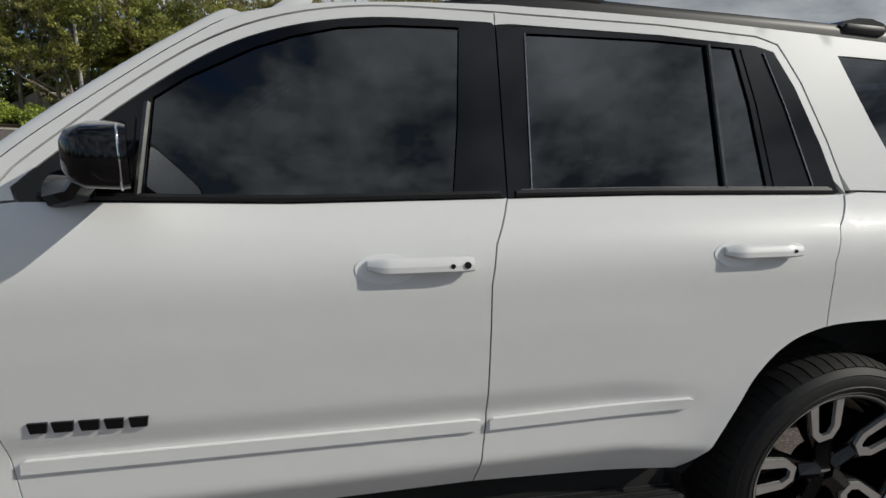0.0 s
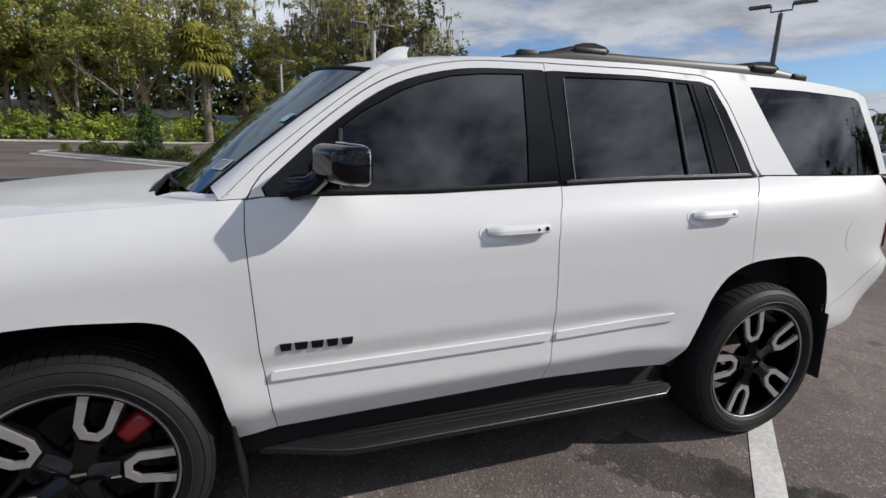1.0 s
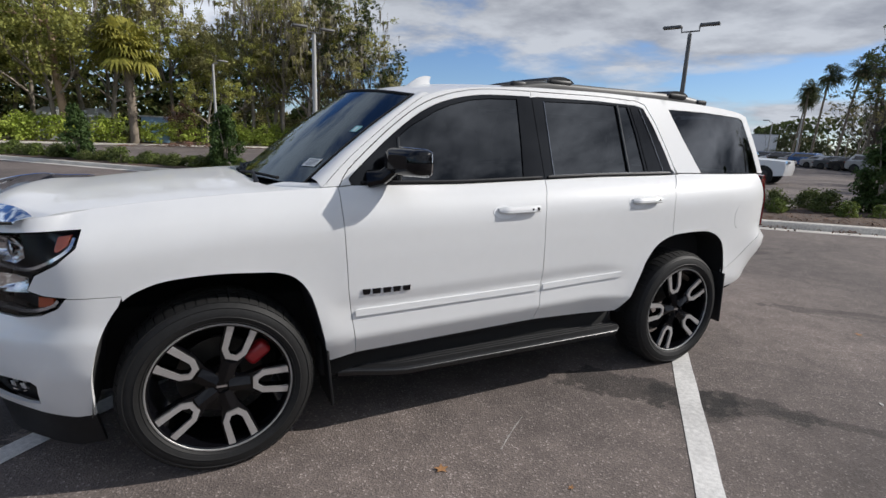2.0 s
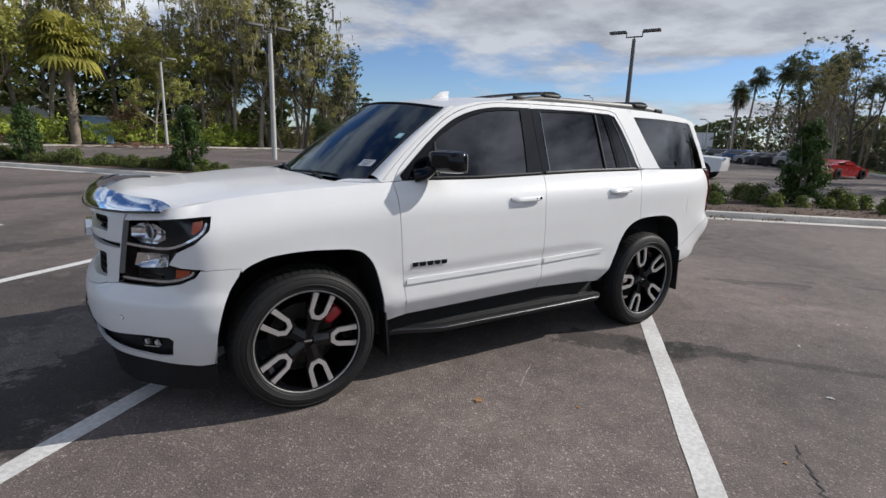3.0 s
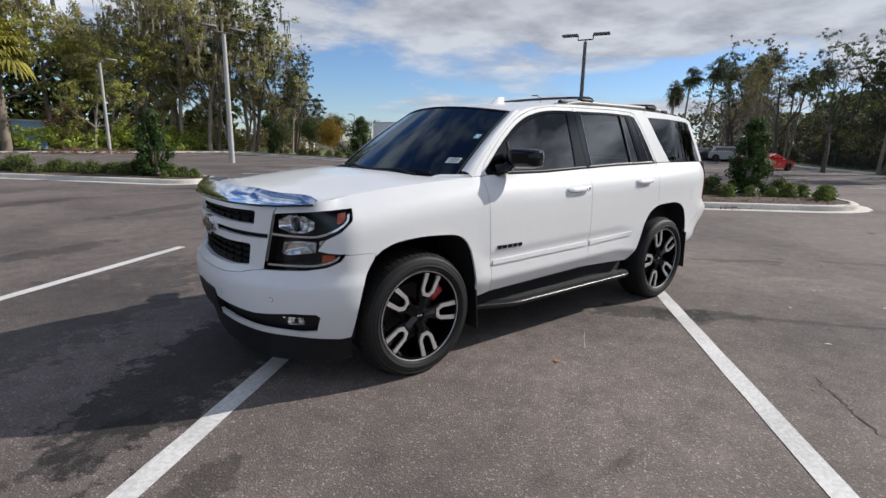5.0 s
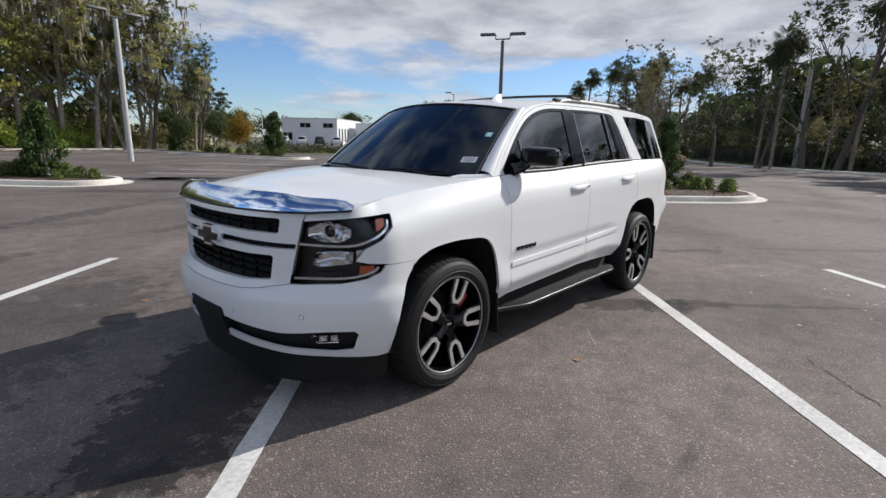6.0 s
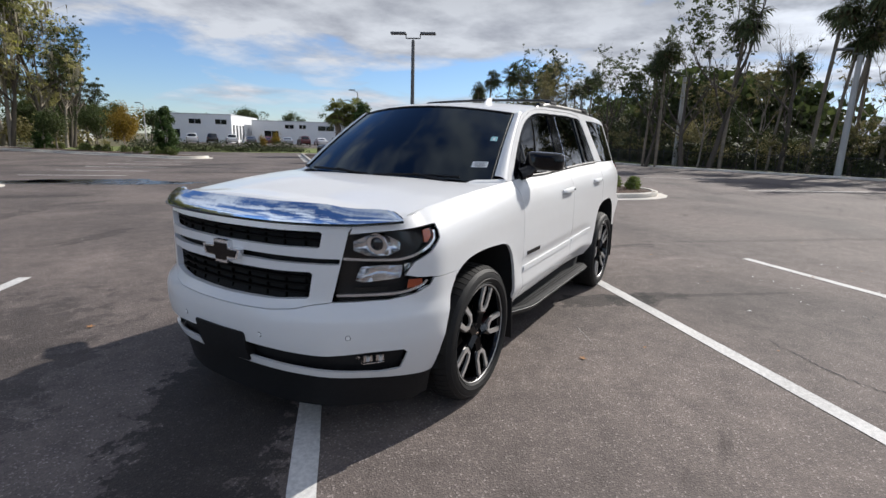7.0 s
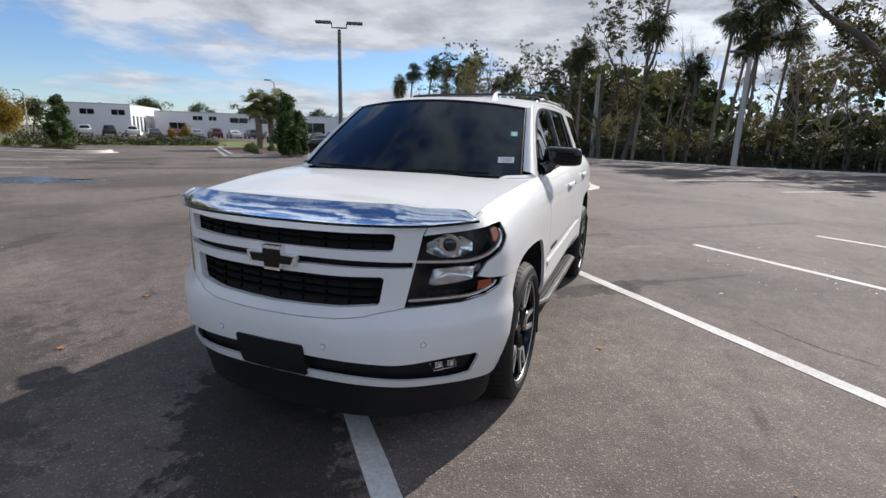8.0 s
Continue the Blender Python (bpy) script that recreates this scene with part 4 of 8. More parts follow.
bumper_half += su([(x, z) for x, z in F_ARCH[::-1] if x < -0.335]) + su([(-0.56, 0.352), (-0.75, 0.362), (-0.88, 0.374)]) + [(uy(-0.3), 0.388), (uy(0.0), 0.392)]


def both(half):
    """A closed outline over the whole nose from its driver's half, given from the middle to the middle."""
    return half + [(-u, z) for u, z in half[::-1] if abs(u) > 1e-6]


INTAKE = [(uy(0.0), 0.519), (uy(-0.3), 0.514), (uy(-0.5), 0.503), (uy(-0.56), 0.502), (ux(-0.74), 0.520), (ux(-0.655), 0.523), (ux(-0.640), 0.505), (ux(-0.662), 0.412), (ux(-0.73), 0.400), (ux(-0.88), 0.415), (uy(-0.3), 0.432),
          (uy(0.0), 0.438)]
panel("front_bumper", both(bumper_half), skin, PAINT, suv, holes=[both(INTAKE)], sides=(-1,), step=0.035, gap=0.0006, label="white moulded front bumper")
dam = [(uy(0.0), 0.384), (uy(-0.3), 0.380), (ux(-0.88), 0.366), (ux(-0.75), 0.354), (ux(-0.56), 0.344), (ux(-0.485), 0.352), (ux(-0.47), 0.21), (ux(-0.6), 0.19), (uy(-0.5), 0.185), (uy(0.0), 0.185)]
panel("air_dam", both(dam), skin, SATIN, suv, sides=(-1,), lift=-0.012, step=0.05, label="black plastic air dam")
back_in = [(u, z + (0.03 if z > 0.47 else -0.03)) for u, z in INTAKE]
panel("intake_grille", both(back_in), skin, SATIN, suv, sides=(-1,), lift=-0.045, step=0.05, thick=0.01, label="black lower intake")
SLOT_U = [(uy(0.0), 1.090), (uy(-0.3), 1.094), (uy(-0.535), 1.097), (uy(-0.547), 1.088), (uy(-0.535), 1.024), (uy(-0.525), 1.019), (uy(-0.3), 1.016), (uy(0.0), 1.013)]
SLOT_M = [(uy(0.0), 0.972), (uy(-0.3), 0.972), (ux(-0.843), 0.968), (ux(-0.846), 0.942), (uy(-0.3), 0.94), (uy(0.0), 0.94)]
SLOT_L = [(uy(0.0), 0.893), (uy(-0.3), 0.896), (uy(-0.488), 0.901), (uy(-0.50), 0.893), (uy(-0.482), 0.782), (uy(-0.47), 0.771), (uy(-0.3), 0.753), (uy(-0.14), 0.746), (uy(0.0), 0.743)]
grille = BUMP_TOP[::-1]
grille = [(uy(0.0), 1.148), (uy(-0.3), 1.148), (ux(-0.80), 1.142), (ux(-0.818), 1.096), (ux(-0.865), 0.768)] + [(u, z + 0.002) for u, z in BUMP_TOP[::-1]]
panel("grille_surround", both(grille), skin, PAINT, suv, holes=[both(SLOT_U), both(SLOT_M), both(SLOT_L)], sides=(-1,), thick=0.03, step=0.035, gap=0.001, label="white two-bar grille frame")
panel("grille_backing", both([(uy(0.0), 1.12), (uy(-0.56), 1.12), (ux(-0.84), 1.0), (ux(-0.85), 0.94), (uy(-0.52), 0.74), (uy(0.0), 0.72)]), skin, INNER, suv, sides=(-1,), lift=-0.055, thick=0.008, step=0.06)
for za, zb, ye in ((1.066, 1.074, 0.53), (1.040, 1.048, 0.53), (0.856, 0.866, 0.485), (0.818, 0.828, 0.48), (0.780, 0.790, 0.468)):
    for_half = [(uy(0.0), zb), (uy(-0.3), zb + 0.003), (uy(-ye), zb + 0.006), (uy(-ye), za + 0.006), (uy(-0.3), za + 0.003), (uy(0.0), za)]
    panel("grille_slat", both(for_half), skin, SLAT, suv, sides=(-1,), lift=-0.026, thick=0.03, step=0.06, gap=0.0, label="black grille slat")
for k in range(-4, 5):
    yk = k * 0.112
    for za, zb in ((1.016, 1.092), (0.752, 0.896)):
        if abs(yk) < 0.47:
            panel("grille_post", [(uy(-yk) - 0.004, za), (uy(-yk) + 0.004, za), (uy(-yk) + 0.004, zb), (uy(-yk) - 0.004, zb)], skin, SLAT, suv, sides=(-1,), lift=-0.042, thick=0.012, gap=0.0)


def nose_point(y, z, off=0.0):
    return Vector(skin(uy(y), z, off))


# badge: a plain bar and block, edged in chrome
def plate_on_nose(name, outline, lift, thick, material, label=""):
    return panel(name, [(uy(y), z) for y, z in outline], skin, material, suv, sides=(-1,), lift=lift, thick=thick, gap=0.0, step=0.03, label=label)


CROSS = [(0.128, 0.930), (0.048, 0.930), (0.044, 0.905), (-0.044, 0.905), (-0.048, 0.930), (-0.118, 0.930), (-0.138, 0.972), (-0.056, 0.974), (-0.052, 1.002), (0.052, 1.002), (0.056, 0.974), (0.146, 0.972)]
CROSS = [(y * 0.88 - 0.016, 0.951 + (z - 0.951) * 1.18) for y, z in CROSS]
badge = plate_on_nose("badge", CROSS, 0.030, 0.03, BADGE, "chrome-edged emblem")[0]
inner_cross = [(y * 0.86 - 0.002, 0.951 + (z - 0.951) * 0.74) for y, z in CROSS]
face = plate_on_nose("badge_face", inner_cross, 0.034, 0.02, GLOSS, "gloss black emblem face")[0]
face.parent = badge

# plate holder and sensors
plate_on_nose("plate_holder", [(-0.158, 0.567), (0.158, 0.567), (0.166, 0.556), (0.166, 0.412), (0.158, 0.402), (-0.158, 0.402), (-0.166, 0.412), (-0.166, 0.556)], 0.010, 0.05, SATIN, "blank black number plate holder")
for ys, zs in ((-0.255, 0.575), (0.255, 0.575), (-0.645, 0.60), (0.645, 0.60)):
    p, q = nose_point(ys, zs, 0.003), nose_point(ys, zs, -0.01)
    v, f = tube([q, p], 0.011, 12)
    button = link_mesh("parking_sensor", v, f, FLAKE, suv)
    v, f = tube([q, nose_point(ys, zs, 0.0008)], 0.0135, 14)
    link_mesh("sensor_ring", v, f, SATIN, button, "dark ring round the sensor")

# chrome ribs and fog lamps in the lower intake
for s in (-1, 1):
    fog = [(ux(-0.80), 0.487), (ux(-0.715), 0.492), (ux(-0.712), 0.452), (ux(-0.78), 0.443)]
lens_pair = panel("fog_lamp", fog, skin, LENS, suv, lift=-0.012, thick=0.01, gap=0.0, step=0.03, label="clear fog lamp lens")
panel("reflector", [(u, z) for u, z in fog], skin, CHROME, {-1: lens_pair[0], 1: lens_pair[1]}, lift=-0.032, thick=0.005, gap=0.004, step=0.02)

# bright upright elements behind each fog lamp lens
for k in range(4):
    xa = -0.788 + 0.019 * k
    panel("lamp_element", [(ux(xa), 0.480), (ux(xa + 0.011), 0.481), (ux(xa + 0.011), 0.456), (ux(xa), 0.455)], skin, FLAKE if k % 2 else SATIN, {-1: lens_pair[0], 1: lens_pair[1]}, lift=-0.0235, thick=0.006, gap=0.0, step=0.02)

# ---- headlamps ----
lamp_u = su(LAMP)
house = panel("headlamp", lamp_u, skin, HOUSING, suv, lift=-0.105, thick=0.012, gap=0.0, step=0.04, label="headlamp with dark bezel and clear lens")
HP = {-1: house[0], 1: house[1]}
cover = panel("lens", lamp_u, skin, LENS, HP, lift=0.001, thick=0.006, gap=0.003, step=0.03, label="clear plastic lens")
wall_pts = dense(np.array(lamp_u), 0.04)
for s in (-1, 1):
    rows = [[Vector(skin(u, z, o)) for u, z in np.vstack([wall_pts, wall_pts[:1]])] for o in (-0.002, -0.107)]
    if s > 0:
        rows = [[Vector((p.x, -p.y, p.z)) for p in r] for r in rows]
    v, f = sheet(rows, s > 0)
    link_mesh("bezel", v, f, GLOSS, HP[s])


def lamp_strip(name, line, half, lift, thick, material, label=""):
    """A narrow band along a line (x, z) inside the lamp."""
    pts = np.array(su(line))
    d = np.gradient(pts, axis=0)
    d /= np.linalg.norm(d, axis=1)[:, None]
    n = np.stack([-d[:, 1], d[:, 0]], 1) * half
    return panel(name, [tuple(p) for p in pts + n] + [tuple(p) for p in (pts - n)[::-1]], skin, material, HP, lift=lift, thick=thick, gap=0.0, step=0.03, label=label)


lamp_strip("light_bar", smooth_curve([(-0.835, 0.968), (-0.74, 0.962), (-0.65, 0.968), (-0.57, 1.005), (-0.505, 1.05), (-0.488, 1.092)], 4), 0.006, -0.014, 0.02, BADGE, "satin silver upper light bar")
lamp_strip("light_bar", smooth_curve([(-0.855, 0.788), (-0.75, 0.790), (-0.66, 0.80), (-0.58, 0.83), (-0.553, 0.855)], 4), 0.006, -0.014, 0.02, BADGE, "satin silver lower light bar")
panel("side_reflector", su([(-0.560, 1.094), (-0.505, 1.101), (-0.51, 1.065), (-0.548, 1.038), (-0.562, 1.042)]), skin, AMBER, HP, lift=-0.022, thick=0.01, gap=0.0, step=0.03, label="amber side reflector")
panel("side_reflector", su([(-0.632, 0.862), (-0.575, 0.862), (-0.575, 0.84), (-0.61, 0.822), (-0.638, 0.818)]), skin, AMBER, HP, lift=-0.022, thick=0.01, gap=0.0, step=0.03, label="amber side reflector")
def dish(name, outline, rim_at, depth, material, label):
    """A hollow bright bowl inside the lamp, sunk towards its middle."""
    pts = dense(np.array(su(outline)), 0.02)
    mid = pts.mean(0)
    for s in (-1, 1):
        rows = []
        for k in (1.0, 0.88, 0.72, 0.52, 0.30, 0.08):
            ring = [Vector(skin(u, z, rim_at - depth * (1 - k * k))) for u, z in mid + (pts - mid) * k]
            ring = ring if s < 0 else [Vector((p.x, -p.y, p.z)) for p in ring]
            rows.append(ring + ring[:1])
        v, f = sheet(rows, s < 0)
        f.append(tuple(range((len(rows) - 1) * len(rows[0]), len(rows) * len(rows[0]) - 1)))
        bowl = link_mesh(name, v, f, material, HP[s], label, sharp=60)
    return bowl


dish("reflector_bowl", [(-0.785, 0.928), (-0.71, 0.938), (-0.655, 0.935), (-0.662, 0.875), (-0.70, 0.866), (-0.775, 0.852), (-0.80, 0.862)], -0.016, 0.045, FACET, "bright faceted low-beam reflector")
dish("projector_shroud", [(-0.735 + 0.076 * math.cos(a), 1.030 + 0.053 * math.sin(a)) for a in np.linspace(math.pi / 8, math.pi * 17 / 8, 8, endpoint=False)], -0.018, 0.040, FACET, "bright projector shroud")
panel("reflector_fin", su([(-0.648, 0.938), (-0.612, 0.946), (-0.622, 0.905), (-0.646, 0.872)]), skin, FACET, HP, lift=-0.030, thick=0.02, gap=0.0, step=0.02, label="bright upright reflector beside the bowl")
for k in range(9):
    xk = -0.80 + k * 0.011
    panel("led_tooth", su([(xk, 0.803), (xk + 0.006, 0.803), (xk + 0.006, 0.818), (xk, 0.818)]), skin, STEEL, HP, lift=-0.036, thick=0.012, gap=0.0)
for s in (-1, 1):
    c = Vector(skin(ux(-0.735), 1.038, -0.03))
    n = (Vector(skin(ux(-0.735), 1.038, 0.0)) - c).normalized()
    n = (n + Vector((-0.9, 0, 0))).normalized()
    if s > 0:
        c.y, n.y = -c.y, -n.y
    v, f = tube([c - n * 0.03, c - n * 0.010, c + n * 0.004, c + n * 0.008, c + n * 0.002, c - n * 0.012], [0.054, 0.055, 0.053, 0.050, 0.047, 0.043], 24, squash=0.9)
    ring = link_mesh("projector_ring", v, f, CHROME, HP[s], "chrome projector surround")
    dome = [c + n * (-0.004 + 0.018 * math.cos(a)) for a in (1.5, 1.2, 0.9, 0.6, 0.3, 0.05)]
    v, f = tube(dome, [0.041 * math.sin(a) for a in (1.5, 1.2, 0.9, 0.6, 0.3, 0.05)], 16)
    link_mesh("projector_lens", v, f, DARKGLASS, HP[s], "dark projector lens")

# ---- fenders, doors, quarters ----
fender = [(x, z) for x, z in F_ARCH if x > -0.337]
fender = su(fender) + su(DOOR_F[:1] + DOOR_F[1:])
top_line = [(x, belt(x) - 0.001) for x in np.linspace(0.53, -0.62, 16)]
fender += su(top_line) + su([(-0.70, 1.150), (-0.798, 1.144), (-0.816, 1.087)]) + su([(-0.64, 1.110), (-0.459, 1.123), (-0.473, 1.058), (-0.538, 0.997), (-0.615, 0.951), (-0.648, 0.889), (-0.60, 0.876), (-0.525, 0.871), (-0.50, 0.866), (-0.337, 0.864)])
panel("front_fender", fender, skin, PAINT, suv, step=0.04, gap=0.0012, label="white front wing")
belt_f = [(x, belt(x)) for x in np.linspace(0.545, 1.762, 18)]
fdoor = DOOR_F + belt_f[1:] + DOOR_B[::-1][1:]
front_doors = panel("front_door", su(fdoor), skin, PAINT, suv, step=0.017, label="closed white front door")
FD = {-1: front_doors[0], 1: front_doors[1]}
belt_r = [(x, belt(x)) for x in np.linspace(1.762, 2.888, 16)]
rdoor = DOOR_B + belt_r[1:] + DOOR_R[::-1][1:] + [(x, z) for x, z in R_ARCH[::-1] if x < 2.765]
rear_doors = panel("rear_door", su(rdoor), skin, PAINT, suv, step=0.017, label="closed white rear door")
RD = {-1: rear_doors[0], 1: rear_doors[1]}
TAIL = [(3.905, 1.335), (3.90, 1.2), (3.905, 1.05), (3.925, 0.94)]
quarter = DOOR_R + [(x, 1.345) for x in np.linspace(2.95, 3.90, 12)] + TAIL + [(3.83, 0.895), (3.72, 0.835), (3.58, 0.74), (3.45, 0.68), (3.382, 0.665)] + [(x, z) for x, z in R_ARCH[::-1] if x > 2.78 and (x < 3.33 or z > 0.67)]
panel("quarter_panel", su(quarter), skin, PAINT, suv, step=0.04, label="white rear quarter panel")
END = float(ARC[-1])
rear_bump = su([(3.382, 0.663), (3.45, 0.6785), (3.58, 0.7385), (3.72, 0.8335), (3.83, 0.8935), (3.93, 0.936)]) + [(END, 0.93), (END, 0.62)] + su([(3.99, 0.62), (3.90, 0.605), (3.78, 0.575), (3.66, 0.54), (3.55, 0.515), (3.41, 0.50), (3.398, 0.54)])
panel("rear_bumper", rear_bump, skin, PAINT, suv, step=0.06, label="white rear bumper")
panel("tail_lamp", su([(3.909, 1.335), (3.904, 1.2), (3.909, 1.05), (3.929, 0.942)]) + [(ux(4.06), 0.942), (ux(4.06), 1.34)], skin, TAILRED, suv, lift=0.012, thick=0.03, step=0.05, label="red tail lamp")
panel("tailgate", [(ux(4.062), 0.94), (END, 0.94), (END, 1.34), (ux(4.062), 1.34)], skin, PAINT, suv, step=0.08, label="white tailgate")
# fuel flap outline
flap_c = [(3.50 + 0.062 * math.cos(a) * (1 if abs(math.cos(a)) < 0.75 else 0.93), 1.045 + 0.085 * math.sin(a)) for a in np.linspace(0, 2 * math.pi, 28, endpoint=False)]
panel("fuel_flap", su(flap_c), skin, PAINT, suv, lift=0.0012, thick=0.004, gap=0.0, step=0.03, sides=(-1,), label="round-cornered white fuel flap")

# dark inner shell seen in the gaps
core = su([(x, z) for x, z in F_ARCH if x > -0.33]) + su([(2.37, 0.45)]) + su([(x, z) for x, z in R_ARCH]) + su([(3.9, 0.5), (3.9, 1.33)]) + su([(x, belt(x) - 0.012) for x in np.linspace(3.8, -0.4, 30)]) + su([(-0.42, 0.88)])
panel("inner_shell", core, skin, INNER, suv, lift=-0.022, thick=0.01, step=0.09, gap=0.006)

# side mouldings
def mould(xa, xb, za, zb, holder, flip=False):
    pts = [(xa, za - 0.018), (xb - 0.02, zb - 0.018), (xb, zb - 0.012), (xb, zb + 0.010), (xb - 0.012, zb + 0.014), (xa + 0.01, za + 0.014), (xa, za + 0.008)]
    return panel("side_moulding", su(pts), skin, PAINT, holder, lift=0.010, thick=0.018, gap=0.0, step=0.03, sharp=20, label="white body-side moulding")


mould(0.600, 1.694, 0.682, 0.702, FD)
mould(1.720, 2.342, 0.7025, 0.724, RD)
# maker's lettering, as plain bars
for xa, xb in ((0.632, 0.672), (0.680, 0.725), (0.735, 0.778), (0.787, 0.828), (0.838, 0.880)):
    panel("letter_bar", su([(xa + 0.004, 0.772), (xb - 0.004, 0.7725), (xb, 0.798), (xa, 0.7975)]), skin, GLOSS, FD, lift=0.006, thick=0.008, gap=0.0, step=0.02, label="plain black bar of lettering")


def handle(xa, xb, z, holder, cap):
    """A pull handle on a shallow cup, with its fixed end piece."""
    cup = [(xa + 0.045 + 0.075 * math.cos(a), z - 0.010 + 0.036 * math.sin(a)) for a in np.linspace(0, 2 * math.pi, 22, endpoint=False)]
    for s in (-1, 1):
        rows = []
        n = 14
        for i in range(n + 1):
            t = i / n
            x = xa + (xb - xa) * t
            arch = 0.035 * min(1.0, 0.45 + 3.2 * t) * (1 - 0.10 * ramp(t, 0.8, 1.0))
            half = 0.0185 * min(1.0, 0.6 + 3.0 * t) if t < 1 else 0.0165
            ring = []
            for k in range(10):
                a = 2 * math.pi * k / 10
                ca, sa = math.cos(a), math.sin(a)
                zz = z + 0.006 * t + half * (abs(sa) ** 0.7) * (1 if sa > 0 else -1)
                oo = arch - 0.011 + 0.011 * (abs(ca) ** 0.7) * (1 if ca > 0 else -1)
                p = Vector(side(x, zz, max(0.003, oo)))
                ring.append(p if s < 0 else Vector((p.x, -p.y, p.z)))
            rows.append(ring + ring[:1])
        v, f = sheet(rows, s < 0)
        w = len(rows[0])
        f += [tuple(range(w - 1)), tuple(range((len(rows) - 1) * w, len(rows) * w - 1))]
        bar = link_mesh("door_handle", v, f, PAINT, holder[s], "white pull handle")
        for px, pz, pr in (((xb - 0.055, z + 0.004, 0.006), (xb - 0.018, z + 0.006, 0.0085)) if cap else ((xb - 0.03, z + 0.005, 0.005),)):
            c = Vector(side(px, pz, 0.0365))
            d = Vector(side(px, pz, 0.024))
            if s > 0:
                c.y, d.y = -c.y, -d.y
            v2, f2 = tube([d, c], pr, 10)
            link_mesh("keyhole", v2, f2, SATIN, bar, "dark key cylinder")
    panel("handle_cup", su(cup), skin, FLAKE, holder, lift=0.002, thick=0.004, gap=0.0, step=0.03)


handle(1.384, 1.644, 1.154, FD, True)
handle(2.372, 2.610, 1.185, RD, False)

# ---- upper body ----
DLO = [(0.592, 1.285), (0.602, 1.312), (0.690, 1.393), (0.849, 1.527), (1.020, 1.646), (1.187, 1.717), (1.40, 1.760), (1.67, 1.773), (1.745, 1.775), (2.268, 1.785), (2.605, 1.779), (2.672, 1.765), (2.74, 1.659), (2.815, 1.488), (2.868, 1.337)]
low = [(x, belt(x)) for x in np.linspace(2.868, 0.70, 24)] + [(0.62, 1.278)]
OPEN = [tuple(p) for p in smooth_curve(DLO[1:9], 4)] + DLO[9:] + low[1:]
UPLINE = [(0.47, 1.273), (0.62, 1.415), (0.80, 1.558), (0.95, 1.668), (1.08, 1.742), (1.3, 1.792), (1.75, 1.828), (2.4, 1.842), (3.2, 1.832), (3.7, 1.806), (3.86, 1.775)]
UPX, UPZ = [p[0] for p in UPLINE], [p[1] for p in UPLINE]
QWIN = [(2.925, 1.772), (3.30, 1.772), (3.745, 1.758), (3.785, 1.742), (3.862, 1.50), (3.885, 1.36), (3.87, 1.348), (3.19, 1.348), (3.155, 1.358), (3.03, 1.57)]


def up_z(x):
    return float(np.interp(x, UPX, UPZ))


grown = np.array(shrink(dense(OPEN, 0.06), -0.031))
ring_gap = [(x, max(z, belt(x) + 0.0005)) for x, z in grown]
# the body frame round the doors: a band from the front pillar over the roof edge to the rear
band = [(x, z) for x, z in smooth_curve(UPLINE, 4)] + [(3.93, 1.56), (3.965, 1.349)] + [(x, 1.3485) for x in np.linspace(3.9, 2.912, 12)]
inner_edge = [p for p in ring_gap if p[1] > belt(p[0]) + 0.004]
i0 = min(range(len(inner_edge)), key=lambda i: math.hypot(inner_edge[i][0] - 0.56, inner_edge[i][1] - 1.29))
inner_edge = inner_edge[i0:] + inner_edge[:i0]
if inner_edge[len(inner_edge) // 2][0] < inner_edge[1][0]:
    inner_edge = inner_edge[::-1]
band += inner_edge[::-1] + [(0.553, 1.277)]
panel("cabin_frame", band, upper, PAINT, suv, holes=[QWIN], step=0.04, thick=0.03, label="white roof frame and rear pillar")
panel("window_seal", [tuple(p) for p in shrink(dense(QWIN, 0.06), -0.02)], upper, SATIN, suv, holes=[[tuple(p) for p in shrink(dense(QWIN, 0.06), 0.014)]], lift=-0.0325, thick=0.004, gap=0.0, step=0.06, label="black rubber window seal")
panel("quarter_window", QWIN, upper, TINT, suv, lift=-0.002, thick=0.006, gap=0.002, step=0.06, label="dark tinted rear quarter window")
# white door frames above the windows, split between the doors
cut_x = lambda z: 1.762 + (1.745 - 1.762) * (z - 1.308) / (1.769 - 1.308)
front_ring = [p for p in inner_edge if p[0] < cut_x(p[1]) - 0.004]
rear_ring = [p for p in inner_edge if p[0] > cut_x(p[1]) + 0.004]
inner_dlo = [p for p in dense(OPEN, 0.05) if p[1] > belt(p[0]) + 0.003]
fd_in = sorted([tuple(p) for p in inner_dlo if p[0] < cut_x(p[1]) - 0.002], key=lambda p: p[0])
rd_in = [tuple(p) for p in inner_dlo if p[0] > cut_x(p[1]) + 0.002]
front_ring = sorted(front_ring, key=lambda p: p[0])
panel("door_frame", [(0.556, 1.278)] + front_ring + [(cut_x(1.81), front_ring[-1][1] + 0.001), (cut_x(1.769), 1.768)] + fd_in[::-1] + [(0.612, 1.284)], upper, PAINT, FD, lift=-0.002, step=0.035, thick=0.025)
panel("door_frame", [(cut_x(1.769), 1.770), (cut_x(1.81), rear_ring[0][1] + 0.001)] + rear_ring + [(2.897, 1.338)] + rd_in[::-1], upper, PAINT, RD, lift=-0.002, step=0.035, thick=0.025)

# windows: black surround with the panes set in it
W1 = [(0.874, 1.300), (0.886, 1.522), (0.956, 1.573), (1.111, 1.657), (1.20, 1.692), (1.318, 1.725), (1.45, 1.742), (1.638, 1.752), (1.628, 1.50), (1.612, 1.318), (1.25, 1.304)]
